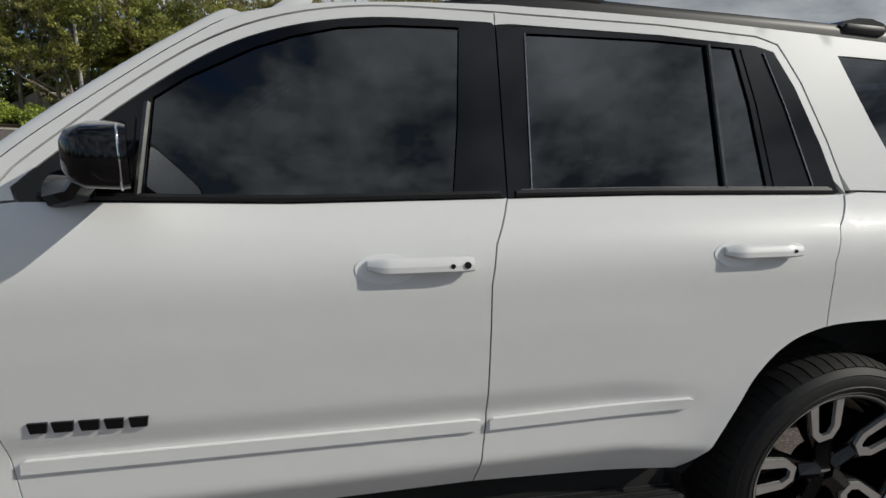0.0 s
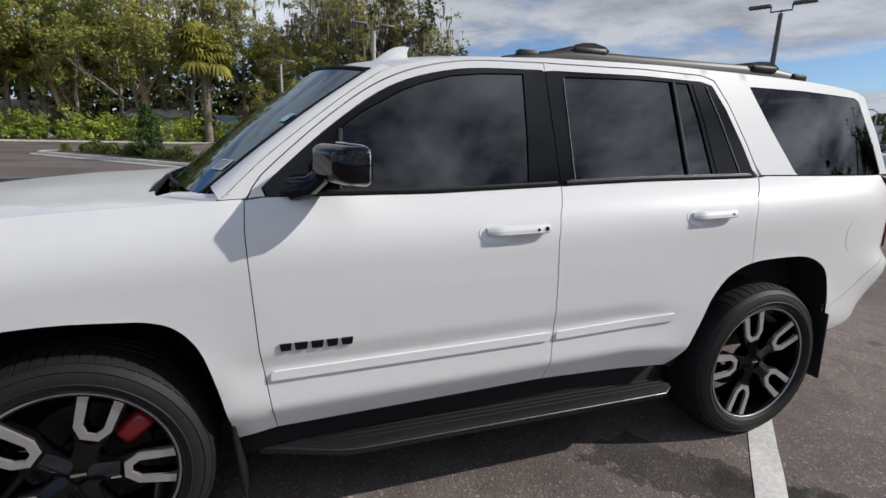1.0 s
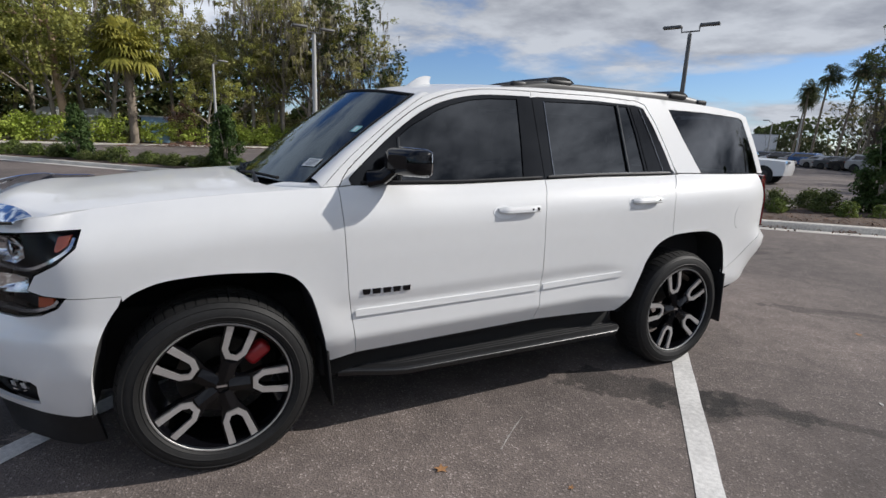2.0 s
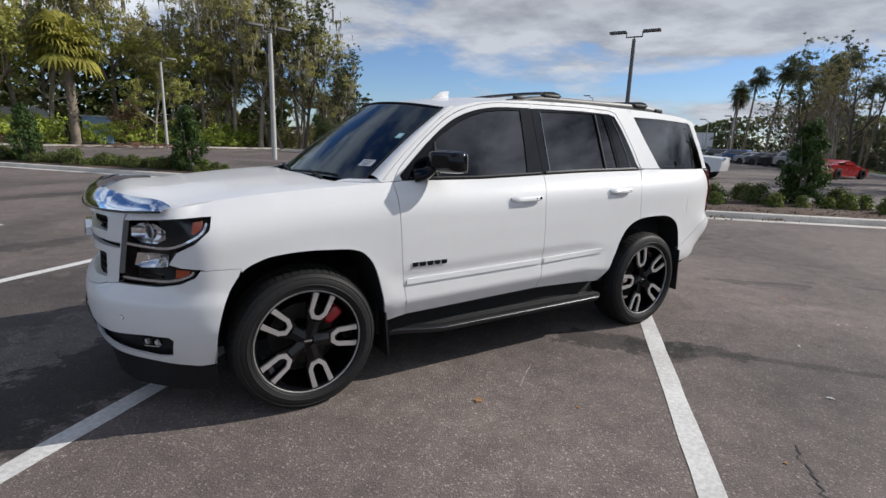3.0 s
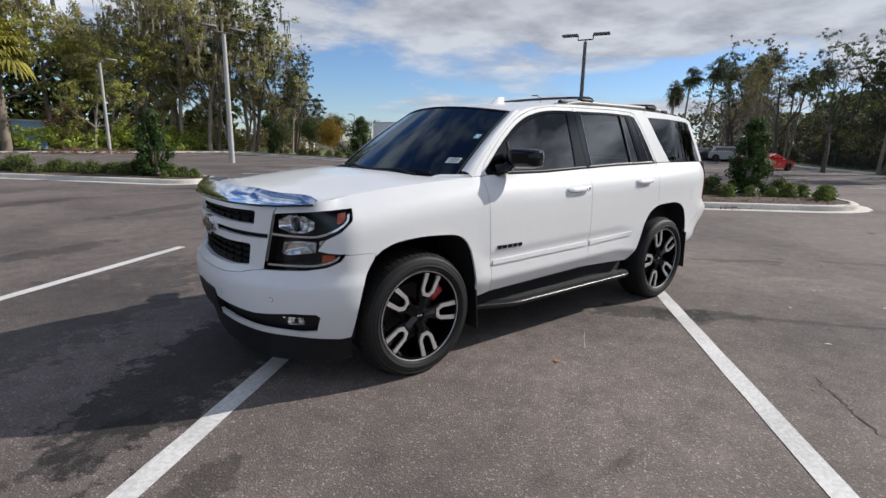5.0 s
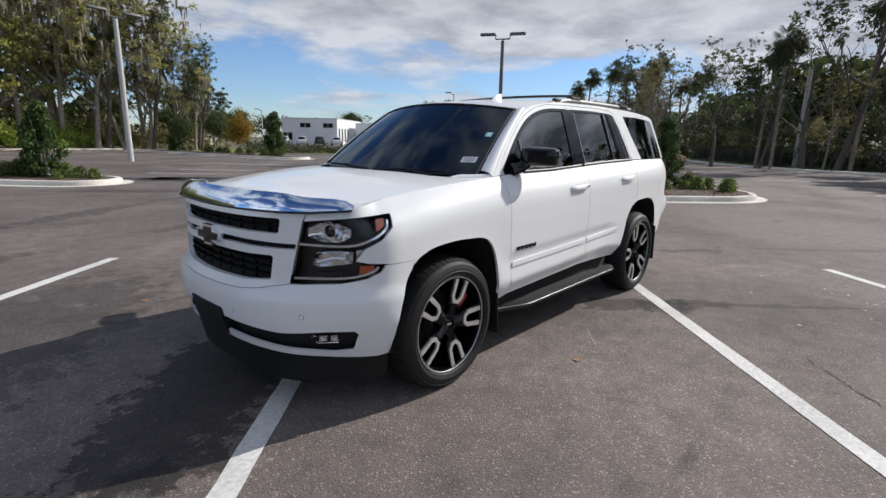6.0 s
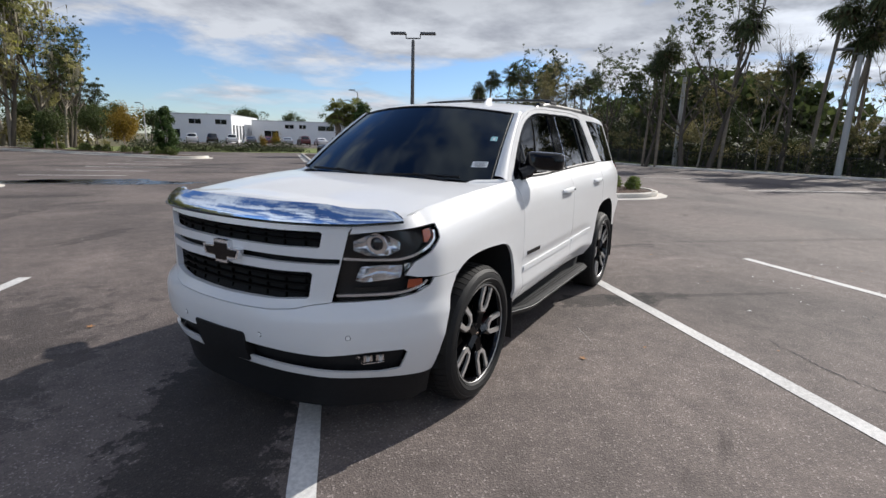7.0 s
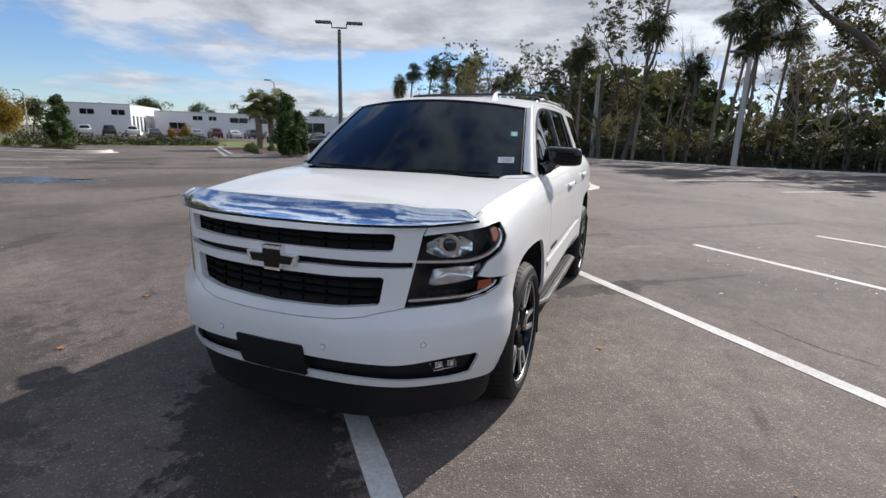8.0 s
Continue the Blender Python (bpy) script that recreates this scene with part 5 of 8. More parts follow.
W2 = [(1.834, 1.752), (2.24, 1.766), (2.417, 1.765), (2.425, 1.60), (2.437, 1.345), (2.20, 1.340), (1.837, 1.327), (1.835, 1.50)]
W3 = [(2.440, 1.764), (2.522, 1.764), (2.560, 1.60), (2.596, 1.349), (2.460, 1.346), (2.448, 1.60)]
SAIL = [(0.67, 1.300), (0.80, 1.432), (0.850, 1.475), (0.846, 1.300)]
front_open = [p for p in OPEN if p[0] < cut_x(p[1]) - 0.003]
fo_top = sorted([p for p in front_open if p[1] > belt(p[0]) + 0.003], key=lambda p: p[0])
fo_bot = sorted([p for p in front_open if p[1] <= belt(p[0]) + 0.003], key=lambda p: -p[0])
ftrim = fo_top + [(cut_x(1.769), 1.768), (cut_x(1.31), belt(1.76))] + fo_bot
panel("window_surround", ftrim, upper, GLOSS, FD, holes=[W1], lift=0.001, step=0.05, thick=0.02, label="gloss black window surround")
ro_top = [p for p in OPEN if p[0] > cut_x(p[1]) + 0.003 and p[1] > belt(p[0]) + 0.003]
ro_bot = [p for p in OPEN if p[0] > cut_x(p[1]) + 0.003 and p[1] <= belt(p[0]) + 0.003]
rtrim = [(cut_x(1.769), 1.770)] + ro_top + ro_bot + [(cut_x(1.31), belt(1.76))]
panel("window_surround", rtrim, upper, GLOSS, RD, holes=[W2, W3], lift=0.001, step=0.05, thick=0.02, label="gloss black window surround")
panel("window_pane", W1, upper, TINT, FD, lift=-0.006, thick=0.005, gap=0.0005, step=0.08, label="dark tinted front door glass")
panel("window_pane", W2, upper, TINT, RD, lift=-0.006, thick=0.005, gap=0.0005, step=0.08, label="dark tinted rear door glass")
panel("window_pane", W3, upper, TINT, RD, lift=-0.006, thick=0.005, gap=0.0005, step=0.08, label="dark tinted rear door vent glass")


W4 = [(2.545, 1.764), (2.612, 1.764), (2.67, 1.60), (2.748, 1.353), (2.622, 1.349), (2.585, 1.60)]
panel("pillar_cover", W4, upper, GLOSS, RD, lift=0.004, thick=0.004, gap=0.0, step=0.08, label="gloss black pillar cover")


def side_bar(name, line, radius, material, holder, lift=0.004, n=6):
    for s in (-1, 1):
        pts = [Vector(upper(x, z, lift)) for x, z in line]
        if s > 0:
            pts = [Vector((p.x, -p.y, p.z)) for p in pts]
        v, f = tube(pts, radius, n)
        link_mesh(name, v, f, material, holder[s])


side_bar("window_divider", [(0.860, 1.295), (0.874, 1.51)], 0.008, EDGE, FD)
side_bar("window_divider", [(2.428, 1.768), (2.437, 1.60), (2.449, 1.343)], 0.007, EDGE, RD)
side_bar("pillar_strip", [(1.830, 1.752), (1.831, 1.50), (1.832, 1.327)], 0.0026, STRIP, RD)
side_bar("pillar_strip", [(2.628, 1.758), (2.69, 1.60), (2.765, 1.36)], 0.0026, STRIP, RD)
side_bar("belt_strip", [(x, belt(x) + 0.010) for x in np.linspace(0.66, 1.74, 16)], 0.0095, RAILBLK, FD)
side_bar("belt_strip", [(x, belt(x) + 0.010) for x in np.linspace(1.785, 2.83, 16)], 0.0090, RAILBLK, RD)
side_bar("belt_line", [(x, belt(x) + 0.019) for x in np.linspace(1.80, 2.82, 16)], 0.0018, STRIP, RD, 0.008)

# roof, windscreen, front pillars, hood
def roof_top(x):
    return float(np.interp(x, [0.85, 1.0, 1.2, 1.5, 1.9, 2.6, 3.2, 3.6, 3.86], [1.770, 1.802, 1.834, 1.856, 1.870, 1.876, 1.868, 1.848, 1.812]))


rows = []
for i in range(41):
    t = i / 40
    row = []
    for j in range(29):
        s = -1 + 2 * j / 28
        xf = 0.868 + 0.15 * s * s + 0.045 * abs(s) ** 6
        x = xf + (3.86 - xf) * t
        xe = max(x, 1.06)
        edge = cabin(xe, up_z(xe)) - 0.001
        ze = up_z(xe)
        zc = roof_top(x)
        y = s * edge
        if t == 0:
            y = s * 0.717
        z = ze + (zc - ze) * (1 - abs(s) ** 3.3)
        z -= 0.012 * max(0.0, 1 - t / 0.03)
        row.append((x, y, z))
    rows.append(row)
v, f = thick_sheet(rows, (0, 0, -0.02))
link_mesh("roof", v, f, PAINT, suv, "white roof panel", sharp=50)


def screen(s, t):
    a = Vector((0.20 + 0.21 * s * s, s * 0.838, 1.262 + 0.02 * s * s))
    b = Vector((0.86 + 0.155 * s * s, s * 0.702, 1.785 - 0.05 * s * s))
    p = a.lerp(b, t)
    return p + Vector((-0.5, 0, 0.65)) * 0.018 * math.sin(math.pi * t)


rows = [[screen(-1 + 2 * j / 24, i / 14) for j in range(25)] for i in range(15)]
v, f = thick_sheet(rows, (0.004, 0, -0.005), True)
windscreen = link_mesh("windscreen", v, f, WSGLASS, suv, "curved windscreen with dark reflections", sharp=60)
for s in (-1, 1):
    line = [screen(s * 0.985, i / 14) + Vector((-0.002, 0, 0.003)) for i in range(15)]
    v, f = tube(line, 0.005, 6)
    link_mesh("windscreen_seal", v, f, SATIN, windscreen)
line = [screen(-1 + 2 * j / 24, 0.992) + Vector((-0.001, 0, 0.002)) for j in range(25)]
v, f = tube(line, 0.007, 6)
link_mesh("windscreen_seal", v, f, SATIN, windscreen)
# front pillar skin between the screen and the door frame
for s in (-1, 1):
    rows = []
    upl = [p for p in smooth_curve(UPLINE[:6], 6)]
    for i, (x, z) in enumerate(upl):
        if x > 1.10:
            break
        a = Vector(upper(x, z, 0.0))
        t = min(1.0, i / 24)
        zt = z + 0.012
        b = screen(-1.0, min(1.0, max(0.0, (x - 0.44) / 0.60))) + Vector((0.0, -0.002, 0.004))
        row = []
        for k in range(6):
            q = k / 5
            p = a.lerp(b, q) + Vector((-0.004, -0.012, 0.010)) * math.sin(math.pi * q)
            row.append(p if s < 0 else Vector((p.x, -p.y, p.z)))
        rows.append(row)
    v, f = sheet(rows, s < 0)
    link_mesh("front_pillar", v, f, PAINT, suv, "white windscreen pillar", sharp=60)


def hood_point(s, t):
    yf = 0.84 * s
    fu = uy(-max(0.0, abs(yf) - 0.04 * min(1.0, abs(yf) / 0.34)))
    fx = skin(fu, 1.15, -0.012)[0]
    front = Vector((fx + 0.0, yf, 1.152))
    rear = Vector((0.185 + 0.10 * s * s + 0.16 * max(0.0, abs(s) - 0.74) ** 2 * 15, 0.902 * s, 1.2640))
    x = front.x + (rear.x - front.x) * t
    y = front.y + (rear.y - front.y) * t
    edge_z = belt(x) - 0.002
    crown = 0.034 * (1 - abs(s) ** 2.4) + 0.007 * (1 - ramp(abs(s), 0.36, 0.74))
    rise = ramp(t, 0.0, 0.16)
    z = edge_z + crown * (0.45 + 0.55 * math.sin(math.pi * min(1, t * 0.75 + 0.12))) - 0.052 * (1 - t / 0.14) ** 2 * (t < 0.14)
    z += 0.022 * (1 - abs(s) ** 2) * (1 - t) * rise
    return Vector((x, y, z))


rows = [[hood_point(-1 + 2 * j / 44, (i / 34) ** 1.25) for j in range(45)] for i in range(35)]
v, f = thick_sheet(rows, (0, 0, -0.012), True)
link_mesh("hood", v, f, PAINT, suv, "white hood with raised centre", sharp=50)
# white corner pieces between the hood's rear edge and the foot of each pillar
for s in (-1, 1):
    rows = []
    for k in range(9):
        q = k / 8
        a = hood_point(0.80 + 0.20 * q, 1.0) + Vector((0.002, 0, 0.001))
        b = screen(0.90 + 0.10 * min(1.0, q * 1.6), 0.0) + Vector((0.0, 0.0, 0.006))
        if q > 0.6:
            b = b.lerp(Vector((0.50, cabin(0.50, 1.29) + 0.002, 1.295)), (q - 0.6) / 0.4)
        row = [a.lerp(b, j / 5) + Vector((0, 0, 0.006 * math.sin(math.pi * j / 5))) for j in range(6)]
        rows.append([Vector((p.x, s * p.y, p.z)) for p in row])
    v, f = thick_sheet(rows, (0, 0, -0.008), s > 0)
    link_mesh("cowl_corner", v, f, PAINT, suv, "white panel at the foot of the windscreen pillar", sharp=60)
# cowl and wipers
rows = [[Vector((0.17 + 0.10 * s * s + 0.04, s * 0.77, 1.235)), Vector((0.29 + 0.19 * s * s, s * 0.77, 1.262 + 0.01 * s * s))] for s in np.linspace(-1, 1, 21)]
v, f = thick_sheet(rows, (0, 0, -0.03), True)
link_mesh("cowl", v, f, SATIN, suv, "black cowl below the windscreen")
for ya, yb, dy in ((-0.64, -0.03, 0.0), (0.02, 0.66, 0.0)):
    pts = []
    for k in range(13):
        t = k / 12
        y = ya + (yb - ya) * t
        s = y / 0.838
        p = screen(s, 0.012 + 0.018 * math.sin(math.pi * t)) + Vector((-0.012, 0, 0.016))
        pts.append(p)
    blade = tube(pts, 0.0085, 6)
    arm = tube([Vector((0.215, ya + 0.02, 1.255)), Vector((0.225, ya + 0.08, 1.275)), pts[6] + Vector((-0.008, 0, 0.009))], [0.014, 0.012, 0.008], 6)
    v, f = join(blade, arm)
    link_mesh("wiper", v, f, SATIN, suv, "black windscreen wiper")
# stickers inside the screen
def sticker(y0, z0, w, h, name, material, label):
    a = Vector((0.0, 0.0, 0.0))
    best = min(((screen(s, t) - Vector((0.5, y0, z0))).length * 0 + abs(screen(s, t).y - y0) + abs(screen(s, t).z - z0), s, t) for s in np.linspace(-0.99, 0.99, 100) for t in np.linspace(0.05, 0.95, 90))
    _, s, t = best
    o = screen(s, t)
    du = (screen(s + 0.02, t) - o).normalized()
    dv = (screen(s, t + 0.02) - o).normalized()
    n = du.cross(dv).normalized()
    n = n if n.x < 0 else -n
    rows = [[o + du * (w * (i - 0.5)) + dv * (h * (j - 0.5)) + n * 0.004 for i in (0, 1)] for j in (0, 1)]
    v, f = thick_sheet(rows, n * -0.0012)
    ob = link_mesh(name, v, f, material, windscreen, label, smooth=False)
    return ob, o, du, dv, n


ob, o, du, dv, n = sticker(-0.70, 1.371, 0.105, 0.055, "paper_label", PAPER, "white paper stock label")
pieces = []
for k, (wk, hk, off) in enumerate(((0.08, 0.006, 0.016), (0.09, 0.004, 0.006), (0.07, 0.004, -0.003), (0.085, 0.004, -0.012), (0.05, 0.004, -0.020))):
    rows = [[o + du * (wk * (i - 0.5)) + dv * (off + hk * (j - 0.5)) + n * 0.0052 for i in (0, 1)] for j in (0, 1)]
    pieces.append(sheet(rows))
v, f = join(*pieces)
link_mesh("print_bars", v, f, PRINT, ob, "rows of grey print", smooth=False)
ob, o, du, dv, n = sticker(-0.688, 1.545, 0.045, 0.05, "toll_tag", TEAL, "pale teal square sticker")
rows = [[o + du * (0.016 * (i - 0.5)) + dv * (-0.004 + 0.03 * (j - 0.5)) + n * 0.0052 for i in (0, 1)] for j in (0, 1)]
v, f = sheet(rows)
link_mesh("print_bars", v, f, PAPER, ob, smooth=False)

# rear glass and closure
rows = [[Vector((3.864 + 0.105 * t + 0.07 * (1 - s * s), s * (0.662 + 0.134 * t), 1.768 - 0.42 * t)) for s in np.linspace(-1, 1, 13)] for t in np.linspace(0, 1, 5)]
v, f = thick_sheet(rows, (-0.006, 0, 0), False)
link_mesh("rear_window", v, f, TINT, suv, "dark tinted tailgate glass")

# chrome-faced bug shield along the hood's edge
def shield_point(s, t):
    y = -0.845 * s
    u = uy(y) if abs(y) < 0.83 else uy(0.83 * (1 if y > 0 else -1)) + (0.02 if y < 0 else -0.02)
    a = abs(s)
    ztop = float(np.interp(a, [0, 0.55, 0.66, 0.74, 0.80, 0.92, 0.97, 1.0], [1.228, 1.226, 1.223, 1.210, 1.204, 1.200, 1.190, 1.168]))
    zbot = float(np.interp(a, [0, 0.8, 1.0], [1.138, 1.138, 1.152]))
    z = zbot + (ztop - zbot) * t
    out = 0.032 - 0.016 * t - 0.052 * t ** 2.2
    x, yy, _ = skin(u, 1.12, out)
    return Vector((x, yy, z))


rows = [[shield_point(-1 + 2 * j / 60, i / 8) for j in range(61)] for i in range(9)]
v, f = thick_sheet(rows, (0.004, 0, -0.003))
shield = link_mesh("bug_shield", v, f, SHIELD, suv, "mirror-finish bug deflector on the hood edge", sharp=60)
v, f = tube([shield_point(-1 + 2 * j / 60, 0.0) + Vector((0, 0, -0.003)) for j in range(61)], 0.006, 6)
link_mesh("shield_lip", v, f, GLOSS, shield)

# ---- mirrors ----
for s in (-1, 1):
    rows = []
    prof = [(-0.058, 0.50), (-0.046, 0.78), (-0.02, 0.95), (0.036, 1.0), (0.050, 0.97)]       # from the front back: growth of the shell
    turn_c, turn_s = math.cos(radians(20)), math.sin(radians(20))
    for d, g in prof:
        ring = []
        for k in range(24):
            a = 2 * math.pi * k / 24
            ca, sa = math.cos(a), math.sin(a)
            w = 0.138 * g * math.copysign(abs(ca) ** 0.32, ca)
            zz = 0.066 * g * math.copysign(abs(sa) ** 0.32, sa)
            if w < 0:
                w *= 1 - 0.14 * (zz / 0.070 + 1) * 0.5
            ring.append(Vector((0.84 + d * turn_c + w * turn_s, s * (1.02 + w * turn_c - d * turn_s), 1.400 + zz * (1.0 - 0.06 * w / 0.132))))
        rows.append(ring + ring[:1])
    v, f = sheet(rows, s > 0)
    w = len(rows[0])
    f += [tuple(range(w - 1)), tuple(range((len(rows) - 1) * w, len(rows) * w - 1))]
    shell = link_mesh("door_mirror", v, f, GLOSS, suv, "gloss black door mirror", sharp=45)
    rr = rows[-1]
    cen = sum(rr[:-1], Vector()) / (len(rr) - 1)
    v = [cen + (p - cen) * 0.88 + Vector((0.003, -s * 0.001, 0)) for p in rr[:-1]]
    link_mesh("mirror_glass", v, [tuple(range(len(v)))], CHROME, shell, "mirror glass", smooth=False)
    v, f = tube([p + Vector((0.001, 0, -0.001)) for p in rows[-2]], 0.0022, 6, caps=False)
    link_mesh("mirror_trim", v, f, CHROME, shell, "thin bright mirror edge")
    v, f = tube([Vector((0.70, s * 0.895, 1.31)), Vector((0.76, s * 0.93, 1.325)), Vector((0.80, s * 0.96, 1.365))], [0.05, 0.045, 0.04], 10, squash=0.75)
    link_mesh("mirror_arm", v, f, GLOSS, shell, "black mirror foot")
    sail = [Vector((x, s * (cabin(x, z) + 0.006), z)) for x, z in SAIL]
    link_mesh("mirror_sail", sail + [p - Vector((0, s * 0.006, 0)) for p in sail], [(0, 1, 2, 3) if s > 0 else (3, 2, 1, 0), (0, 4, 5, 1), (1, 5, 6, 2), (2, 6, 7, 3), (3, 7, 4, 0)], GLOSS, shell, smooth=False)

# ---- roof rails, fin ----
for s in (-1, 1):
    line = [(1.58, 1.830), (1.70, 1.852), (1.85, 1.872), (2.00, 1.879), (2.30, 1.881), (2.66, 1.884), (2.95, 1.885), (3.20, 1.878), (3.37, 1.858)]
    pts = [Vector((x, s * (0.645 - 0.01 * max(0, x - 2)), z)) for x, z in smooth_curve(line, 4)]
    section = []
    for p in pts:
        w = 0.019
        edge, low = cabin(p.x, up_z(p.x)), up_z(p.x)
        seat_z = low + (roof_top(p.x) - low) * (1 - (abs(p.y) / edge) ** 3.3) - 0.006
        seat_z = min(seat_z, p.z - 0.012)
        ring = [(-1.15, seat_z), (-1.0, seat_z * 0.5 + p.z * 0.5), (-0.8, p.z - 0.010), (-0.3, p.z), (0.3, p.z), (0.8, p.z - 0.010), (1.0, seat_z * 0.5 + p.z * 0.5), (1.15, seat_z)]
        section.append([Vector((p.x, p.y + w * k * -s, z)) for k, z in ring])
    v, f = sheet(section, True)
    n = len(section[0])
    f += [tuple(range(n)), tuple(range(len(v) - 1, len(v) - n - 1, -1))]
    if s > 0:
        f = [tuple(reversed(q)) for q in f]
    rail = link_mesh("roof_rail", v, f, RAILBLK, suv, "black roof rail")
    for xf in (1.70, 3.33):
        bm = box_bm((0.10, 0.044, 0.04), (xf, s * 0.642, up_z(xf) + 0.020), 0.012)
        part("rail_foot", bm, RAILBLK, rail)
# two cross bars, each clamped to the rails by a swelling foot
for xb, zb in ((2.01, 1.905), (3.07, 1.900)):
    rows = []
    for k in range(29):
        u = -1 + 2 * k / 28
        fat = math.exp(-((1 - abs(u)) / 0.10) ** 2)
        half, tall = 0.030 + 0.075 * fat, 0.011 + 0.011 * fat
        mid = zb + 0.016 * (1 - u * u) - 0.012 * fat
        rows.append([Vector((xb + half * c, u * 0.655, mid + tall * d)) for c, d in ((-1, -0.4), (-0.8, 0.35), (-0.35, 0.9), (0.2, 1.0), (0.7, 0.5), (1, -0.4), (0.6, -1.0), (-0.6, -1.0), (-1, -0.4))])
    v, f = sheet(rows)
    f += [tuple(range(8, -1, -1)), tuple(range(len(v) - 9, len(v)))]
    bar = link_mesh("cross_bar", v, f, RAILBLK, suv, "black roof cross bar")
    for s in (-1, 1):
        part("bar_foot", box_bm((0.17, 0.050, 0.034), (xb, s * 0.638, zb - 0.026), 0.012), RAILBLK, bar)
rows = []
for i in range(8):
    t = i / 7
    h = 0.050 * math.sin(min(1.0, t / 0.72) * math.pi / 2) ** 1.2 * (1 if t < 0.9 else 0.92)
    half = 0.026 * (0.35 + 0.65 * math.sin(math.pi * (0.12 + 0.8 * t)))
    x = 1.075 + 0.155 * t
    zb = roof_top(x) - 0.016
    rows.append([Vector((x, -0.405 + half, zb)), Vector((x, -0.405 + half * 0.55, zb + h * 0.6)), Vector((x + 0.01 * t, -0.405 + 0.004, zb + h + 0.004)), Vector((x + 0.01 * t, -0.405 - 0.004, zb + h + 0.004)), Vector((x, -0.405 - half * 0.55, zb + h * 0.6)), Vector((x, -0.405 - half, zb))])
v, f = sheet(rows, True)
f += [(0, 1, 2, 3, 4, 5), tuple(range(len(v) - 1, len(v) - 7, -1))]
link_mesh("antenna_fin", v, f, PAINT, suv, "white shark-fin antenna")

# ---- wheels ----
def lathe(profile, n, axis_y=True):
    verts, faces = [], []
    m = len(profile)
    for k in range(n):
        a = 2 * math.pi * k / n
        for r, y in profile:
            verts.append(Vector((r * math.cos(a), y, r * math.sin(a))))
    for k in range(n):
        for i in range(m - 1):
            a, b = k * m + i, ((k + 1) % n) * m + i
            faces.append((a, a + 1, b + 1, b))
    return verts, faces


# local frame: the outer face looks to -y, the hub cap lies at y = 0
TYRE = [(0.292, 0.215), (0.33, 0.235), (0.372, 0.232), (0.398, 0.210), (0.4075, 0.17), (0.410, 0.105), (0.4075, 0.035), (0.402, -0.008), (0.388, -0.034), (0.378, -0.041), (0.375, -0.0445), (0.371, -0.0425), (0.355, -0.050), (0.338, -0.0505), (0.335, -0.0535), (0.330, -0.0505), (0.322, -0.049), (0.314, -0.044), (0.312, -0.0465), (0.306, -0.038), (0.297, -0.020)]
tyre_v, tyre_f = lathe(TYRE, 96)
# shoulder blocks
tread_v, tread_f = [], []
for k in range(60):
    a0, a1 = 2 * math.pi * k / 60, 2 * math.pi * (k + 0.84) / 60
    for edge, (ra, ya), (rb, yb), (rc, yc) in ((0, (0.4130, 0.062), (0.4115, 0.012), (0.397, -0.026)), (1, (0.4130, 0.135), (0.4115, 0.185), (0.394, 0.218))):
        base = len(tread_v)
        for a in (a0, a1):
            sk = 0.012 if edge == 0 else -0.012
            for (r, y), d in (((ra, ya), sk), ((rb, yb), 0.0), ((rc, yc), 0.0)):
                tread_v.append(Vector((r * math.cos(a + d), y, r * math.sin(a + d))))
                tread_v.append(Vector(((r - 0.012) * math.cos(a + d), y, (r - 0.012) * math.sin(a + d))))
        for q in ((0, 2, 8, 6), (2, 4, 10, 8), (0, 1, 3, 2), (2, 3, 5, 4), (6, 8, 9, 7), (8, 10, 11, 9), (4, 5, 11, 10), (0, 6, 7, 1)):
            tread_f.append(tuple(base + i for i in q))
for y0, y1 in ((0.068, 0.094), (0.104, 0.129)):
    for k in range(56):
        a0, a1 = 2 * math.pi * k / 56, 2 * math.pi * (k + 0.9) / 56
        base = len(tread_v)
        for a in (a0, a1):
            for y in (y0, y1):
                tread_v.append(Vector((0.4135 * math.cos(a), y, 0.4135 * math.sin(a))))
                tread_v.append(Vector((0.402 * math.cos(a), y, 0.402 * math.sin(a))))
        for q in ((0, 2, 6, 4), (0, 1, 3, 2), (4, 6, 7, 5), (0, 4, 5, 1), (2, 3, 7, 6)):
            tread_f.append(tuple(base + i for i in q))
for group_v in (tyre_v, tread_v):
    for p in group_v:
        p.z = max(p.z, -0.4005)
BARREL = [(0.298, -0.018), (0.302, -0.030), (0.296, -0.034), (0.286, -0.030), (0.281, -0.016), (0.278, 0.03), (0.268, 0.09), (0.262, 0.20), (0.285, 0.215)]
SPOKE = [(0.295, -0.066), (0.168, -0.053), (0.130, -0.026), (0.130, 0.026), (0.168, 0.053), (0.295, 0.066), (0.295, 0.036), (0.176, 0.030), (0.152, 0.012), (0.152, -0.012), (0.176, -0.030), (0.295, -0.036)]
SPOKE_HOLE = [(0.284, -0.036), (0.284, 0.036), (0.178, 0.027), (0.152, 0.011), (0.152, -0.011), (0.178, -0.027)]


